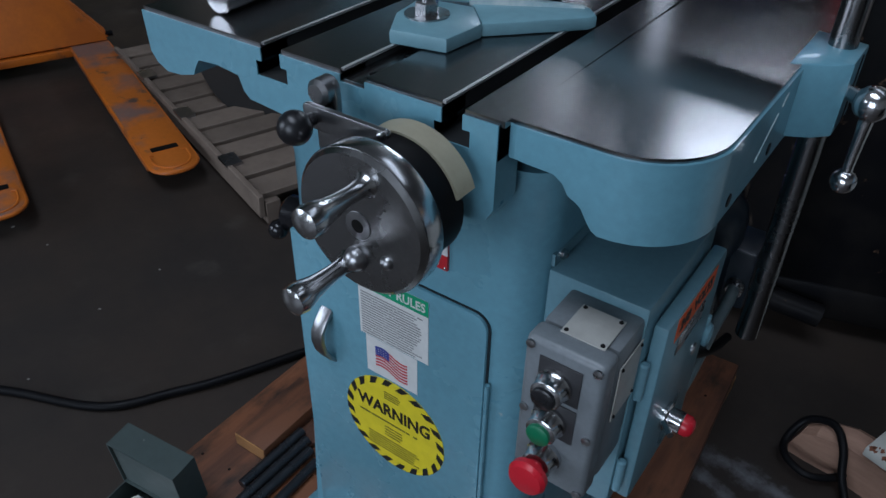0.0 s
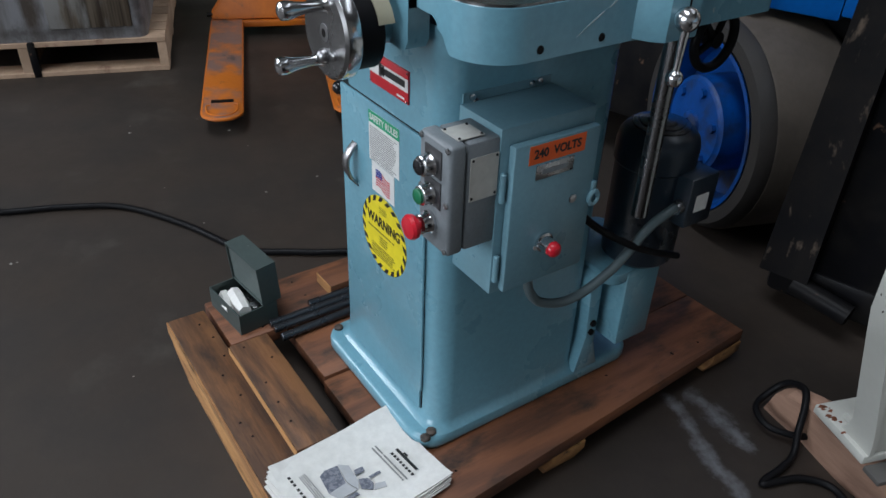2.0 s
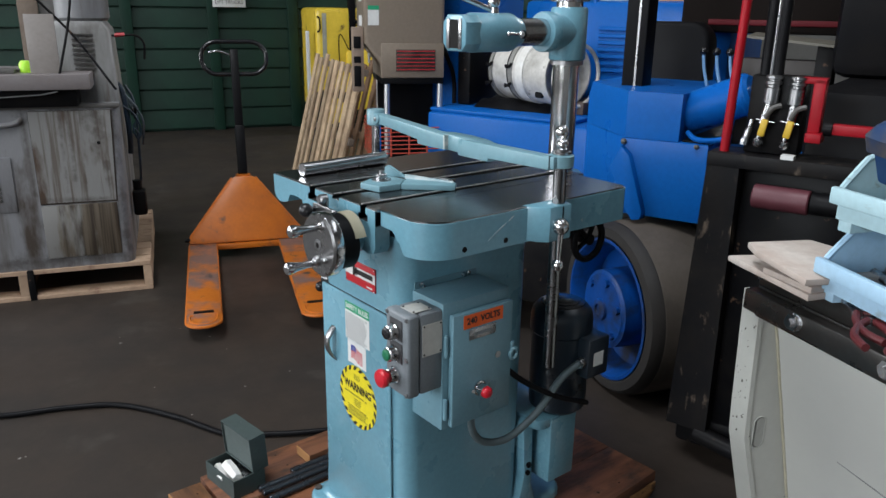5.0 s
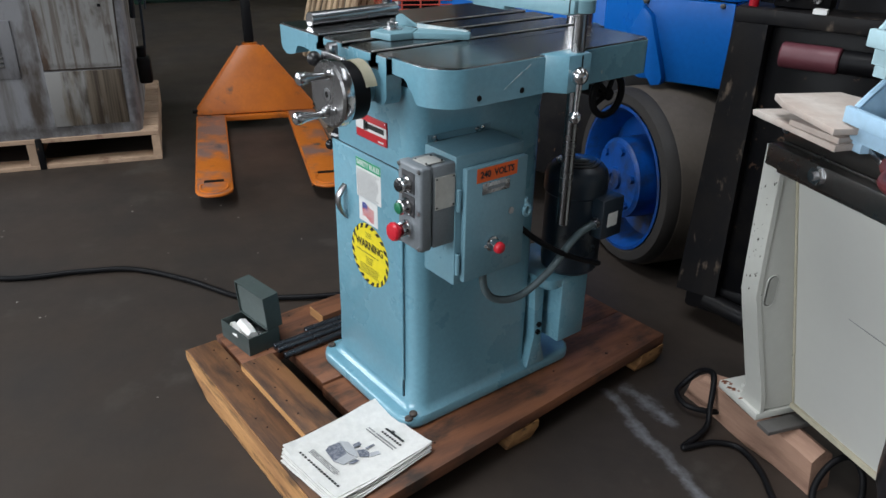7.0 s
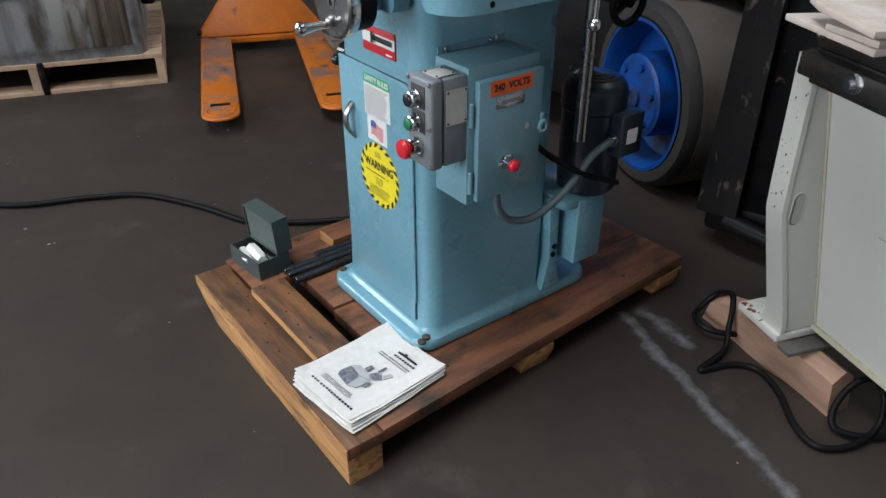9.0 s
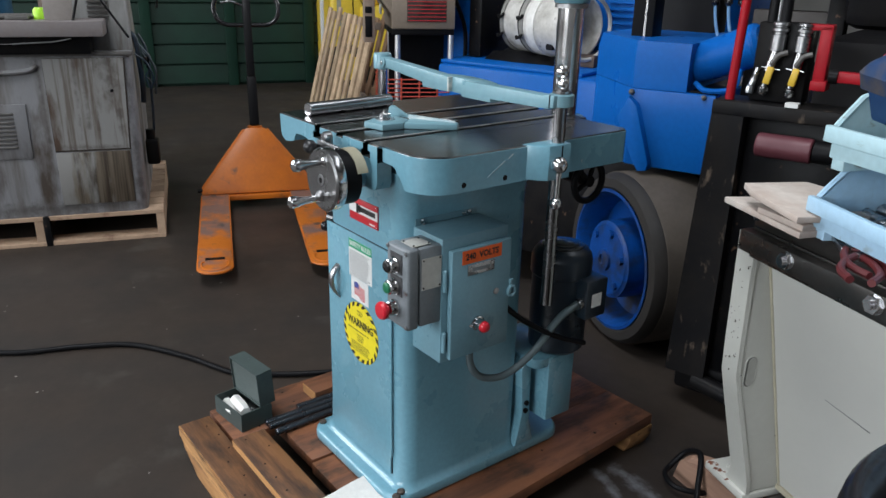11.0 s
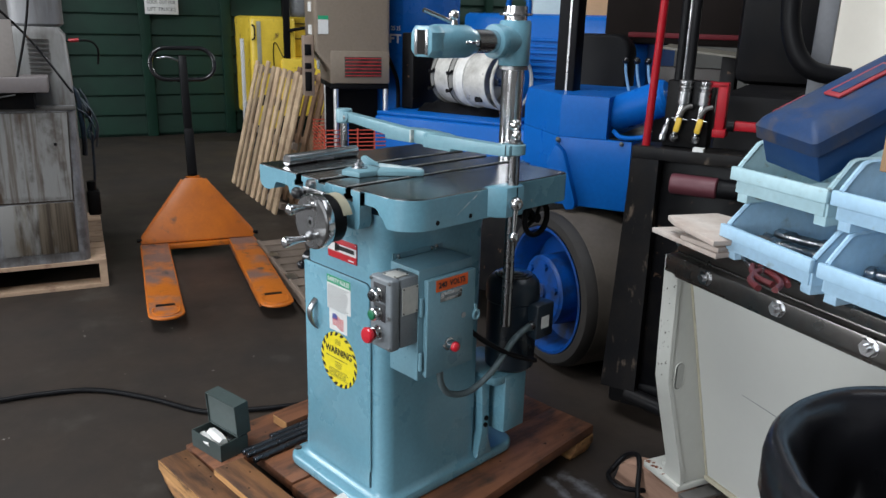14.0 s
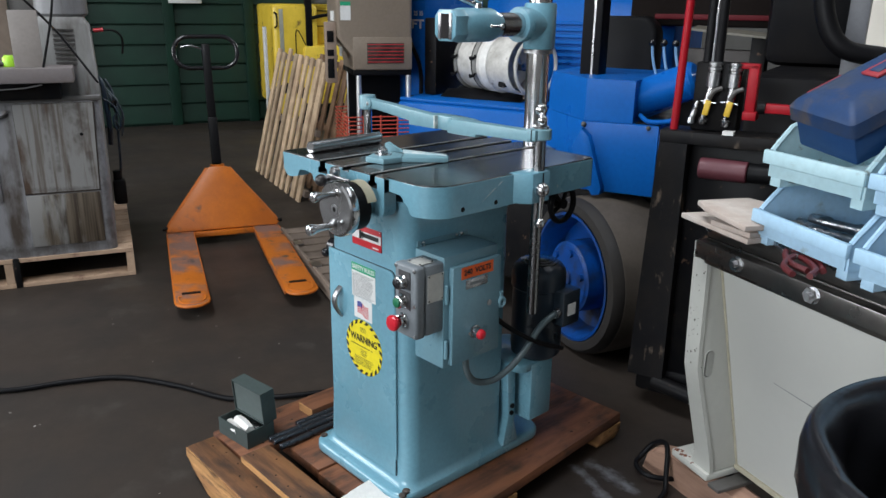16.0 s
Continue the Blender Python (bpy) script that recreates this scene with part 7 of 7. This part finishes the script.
open_bin("stacking_bin", ON_TOP @ pose(0.195, 0.040, BTOP, 0, 0, -8), bin_blue, "pale blue plastic stacking bin holding steel fittings", 0.285)
open_bin("stacking_bin", ON_TOP @ pose(0.203, 0.040, BTOP + 0.1395, 0, 0, -1), bin_teal, "dirty faded blue-green stacking bin on top of another")
open_bin("stacking_bin", ON_TOP @ pose(0.506, -0.004, BTOP, 0, 0, -2), bin_blue, "pale blue plastic stacking bin with tool sockets")
open_bin("stacking_bin", ON_TOP @ pose(0.475, 0.040, BTOP + 0.1395, 0, 0, -1), bin_blue, "pale blue plastic stacking bin with shiny steel tubes")
open_bin("stacking_bin", ON_TOP @ pose(0.785, -0.010, BTOP, 0, 0, -4), bin_blue, "pale blue plastic stacking bin at the end of the row")
for x, y, z, a, r, L_ in ((0.30, 0.19, 0.050, 12, 0.016, 0.16), (0.26, 0.14, 0.045, -8, 0.011, 0.14), (0.33, 0.13, 0.046, 6, 0.012, 0.13), (0.55, 0.13, 0.05, 20, 0.016, 0.12), (0.58, 0.16, 0.19, -30, 0.020, 0.14), (0.63, 0.10, 0.19, -25, 0.018, 0.12)):
    o = thing("pipe_fitting", ON_TOP @ pose(x, y, BTOP + z, 0, 0, a), "dull steel fitting lying in a blue bin", "fitting", "fittings in the bins")
    part("fitting", bm_lathe([(r * 0.7, 0), (r, 0.006), (r, L_ * 0.3), (r * 0.75, L_ * 0.34), (r * 0.75, L_ * 0.7), (r, L_ * 0.74), (r, L_)], (-L_ / 2, 0, 0), (L_ / 2, 0, 0), 14), dull_steel, o, keep=True)
# blue tool box
tbx_blue = mat("grimy_dark_blue_plastic", (0.014, 0.042, 0.118), 0.55, second=(0.036, 0.048, 0.078), scale=9, amount=0.9, grain=120, bump=0.05, spec=0.3, spots=(0.090, 0.072, 0.062), spot_scale=13, spot_at=(0.50, 0.74))
ta = Vector((0.415, 0.79, 0.40)).normalized()
tb3 = ta.cross(Vector((0.9, -0.43, -0.1))).normalized()
tb3 = tb3 if tb3.z > 0 else -tb3
tc3 = tb3.cross(ta)
near_corner = Vector((0.870, 0.420, 1.232)) - tb3 * 0.095
TBX = Matrix(((ta.x, tc3.x, tb3.x, near_corner.x), (ta.y, tc3.y, tb3.y, near_corner.y), (ta.z, tc3.z, tb3.z, near_corner.z), (0, 0, 0, 1)))
tbx = thing("plastic_tool_box", TBX, "grimy dark blue plastic tool box propped in a bin", "tool box")
part("box_body", bm_box(0.0, 0.40, 0.0, 0.165, 0.028, 0.095, 0.006), mat("dark_blue_plastic", (0.010, 0.048, 0.150), 0.45, second=(0.016, 0.046, 0.115), scale=6, bump=0.03, spec=0.35), tbx, keep=True)
part("box_lid", bm_loft([[(x, y, z) for x, y in rounded(-0.010 + k, 0.410 - k, -0.010 + k, 0.175 - k, 0.012, 3)] for z, k in ((0.0955, 0.0), (0.125, 0.001), (0.138, 0.012), (0.150, 0.035), (0.152, 0.042))]), tbx_blue, tbx, keep=True)
part("lid_handle", bm_box(0.12, 0.28, 0.060, 0.105, 0.1525, 0.159, 0.003), mat("dull_red_plastic", (0.30, 0.03, 0.04), 0.5), tbx, keep=True)
part("handle_recess", bm_box(0.132, 0.268, 0.070, 0.095, 0.159, 0.1605), tbx_blue, tbx, keep=True)
part("red_latch", bm_box(0.05, 0.14, 0.1755, 0.186, 0.10, 0.128, 0.003), MATS["dull_red_plastic"], tbx, keep=True)
cb2 = thing("cardboard_carton", ON_TOP @ pose(0.555, 0.03, BTOP + 0.2765, 0, 0, -10), "plain brown cardboard carton on the bins", "box")
part("carton", bm_box(0, 0.3, 0, 0.20, 0, 0.16, 0.003), MATS["brown_cardboard"], cb2, keep=True)
# pliers with red grips
pl = thing("pliers", ON_TOP @ pose(0.30, 0.030, BTOP + 0.007, 0, 0, -24), "pliers with worn dark red grips on the steel top", "pliers")
red_grip = mat("worn_dark_red_grip", (0.10, 0.014, 0.016), 0.5, bump=0.08)
for s_ in (-1, 1):
    part("grip", bm_tube([(0.0, 0.004 * s_, 0.003), (0.04, 0.022 * s_, 0.003), (0.09, 0.030 * s_, 0.003), (0.135, 0.016 * s_, 0.003)], 0.0072, 8), red_grip, pl, keep=True)
part("jaw", join(bm_prism([(-0.07, -0.004), (0.0, -0.013), (0.012, 0.0), (0.0, 0.013), (-0.07, 0.004)], -0.004, 0.006, "z", 0.001), bm_rod((0, 0, -0.005), (0, 0, 0.010), 0.008, seg=12)), dull_steel, pl, keep=True)
copy_thing(pl, ON_TOP @ pose(0.335, 0.020, BTOP + 0.007, 0, 0, -44))

# ---- black refuse bin ----
bag = mat("black_polythene", (0.009, 0.009, 0.011), 0.25, second=(0.014, 0.014, 0.017), scale=5, grain=13, bump=0.5, rough_var=0.05, stretch=(1, 1, 0.55))
rb = thing("refuse_bin", pose(1.330, -0.059, 0), "black plastic refuse bin lined with a shiny black bag", "refuse bin")
part("bin_wall", bm_lathe([(0.195, 0.0), (0.205, 0.02), (0.245, 0.80), (0.252, 0.81), (0.262, 0.83), (0.262, 0.895), (0.254, 0.905), (0.246, 0.895), (0.238, 0.80), (0.198, 0.04), (0.0, 0.03)], (0, 0, 0.0), (0, 0, 1), 56), black_gloss, rb, keep=True)


def bag_ring(r, z, amp, k):
    return [((r + amp * math.sin(a * k + z * 30) + amp * 0.6 * math.sin(a * (k + 4) + z * 13)) * math.cos(a), (r + amp * math.sin(a * k + z * 30) + amp * 0.6 * math.sin(a * (k + 4) + z * 13)) * math.sin(a), z + amp * math.sin(a * 5 + k)) for a in np.linspace(0, 2 * math.pi, 73)[:-1]]


part("bin_liner", bm_loft([bag_ring(0.256, 0.66, 0.007, 11), bag_ring(0.260, 0.74, 0.005, 11), bag_ring(0.264, 0.800, 0.003, 11), bag_ring(0.278, 0.838, 0.0015, 11), bag_ring(0.2795, 0.885, 0.001, 11), bag_ring(0.276, 0.906, 0.0008, 9), bag_ring(0.268, 0.917, 0.0008, 9), bag_ring(0.256, 0.916, 0.001, 9), bag_ring(0.243, 0.905, 0.002, 9), bag_ring(0.232, 0.880, 0.004, 9), bag_ring(0.226, 0.84, 0.007, 9), bag_ring(0.220, 0.78, 0.010, 7), bag_ring(0.214, 0.70, 0.013, 7), bag_ring(0.204, 0.60, 0.015, 6), bag_ring(0.190, 0.52, 0.017, 6), bag_ring(0.13, 0.46, 0.020, 5), bag_ring(0.04, 0.44, 0.010, 5)], cap=False), bag, rb, keep=True, smooth=60)
part("bag_fold", bm_loft([[(-0.06 + dx + 0.012 * k, 0.10 + dy - 0.03 * k, 0.45 + z) for dx, dy, z in ((-0.10, -0.03, 0.0), (0.02, -0.09 + 0.02 * k, 0.10 + 0.03 * k), (0.10, -0.02, 0.20 - 0.04 * k), (0.06, 0.06, 0.12), (-0.06, 0.06, 0.06))] for k in range(3)]), bag, rb, keep=True)

# ---- cords ----
cord_a = thing("power_cord", (-1.4, -0.3, 0), "heavy black power cord lying across the floor to the machine", "cable")
part("cord", bm_tube([(-2.6, -1.5, 0.012), (-2.1, -1.05, 0.012), (-1.72, -0.68, 0.012), (-1.60, -0.42, 0.012), (-1.50, -0.25, 0.012), (-1.29, -0.115, 0.012), (-1.06, -0.01, 0.012), (-0.96, 0.12, 0.012), (-0.89, 0.23, 0.014), (-0.80, 0.42, 0.012)], 0.0105, 10, 10), black, cord_a)
cord_b = thing("coiled_cord", (0.5, 0.7, 0), "thick black cord looped over the timber block", "cable")
loops = [(0.48, 1.00, 0.012), (0.43, 0.93, 0.014), (0.39, 0.83, 0.02), (0.365, 0.775, 0.03), (0.315, 0.742, 0.035), (0.266, 0.760, 0.04), (0.252, 0.805, 0.045), (0.275, 0.838, 0.09), (0.325, 0.826, 0.120), (0.356, 0.790, 0.105), (0.374, 0.762, 0.055), (0.396, 0.728, 0.025), (0.402, 0.680, 0.014), (0.401, 0.622, 0.010), (0.408, 0.612, 0.010), (0.420, 0.645, 0.010), (0.445, 0.700, 0.010),
         (0.500, 0.733, 0.010), (0.583, 0.697, 0.010), (0.669, 0.625, 0.010), (0.742, 0.601, 0.010), (0.790, 0.66, 0.012), (0.805, 0.75, 0.03), (0.782, 0.80, 0.08), (0.745, 0.795, 0.118), (0.721, 0.750, 0.105), (0.716, 0.703, 0.055), (0.740, 0.680, 0.020), (0.795, 0.715, 0.014), (0.86, 0.80, 0.012), (0.95, 0.86, 0.010), (1.10, 0.92, 0.010)]
part("cord", bm_tube(loops, 0.0085, 10, 8), black, cord_b)


# ---- litter on the floor ----
rnd_l = random.Random(11)
chips = []
for i in range(46):
    x, y = rnd_l.uniform(-2.2, 1.2), rnd_l.uniform(-1.0, 1.0)
    if -0.75 < x < 0.2 and -0.4 < y < 0.95:
        continue
    a, r = rnd_l.uniform(0, 6.28), rnd_l.uniform(0.002, 0.0065)
    chips.append(bm_prism([(x + r * math.cos(a + k * 1.57) * rnd_l.uniform(0.5, 1.2), y + r * math.sin(a + k * 1.57) * rnd_l.uniform(0.5, 1.2)) for k in range(4)], 0.0004, 0.0016, "z"))
litter = part("floor_litter", join(*chips), mat("pale_grit", (0.30, 0.28, 0.25), 0.8, bump=0.0))
tagged(litter, "small pale chips and grit scattered on the concrete", "litter", kind="stuff")
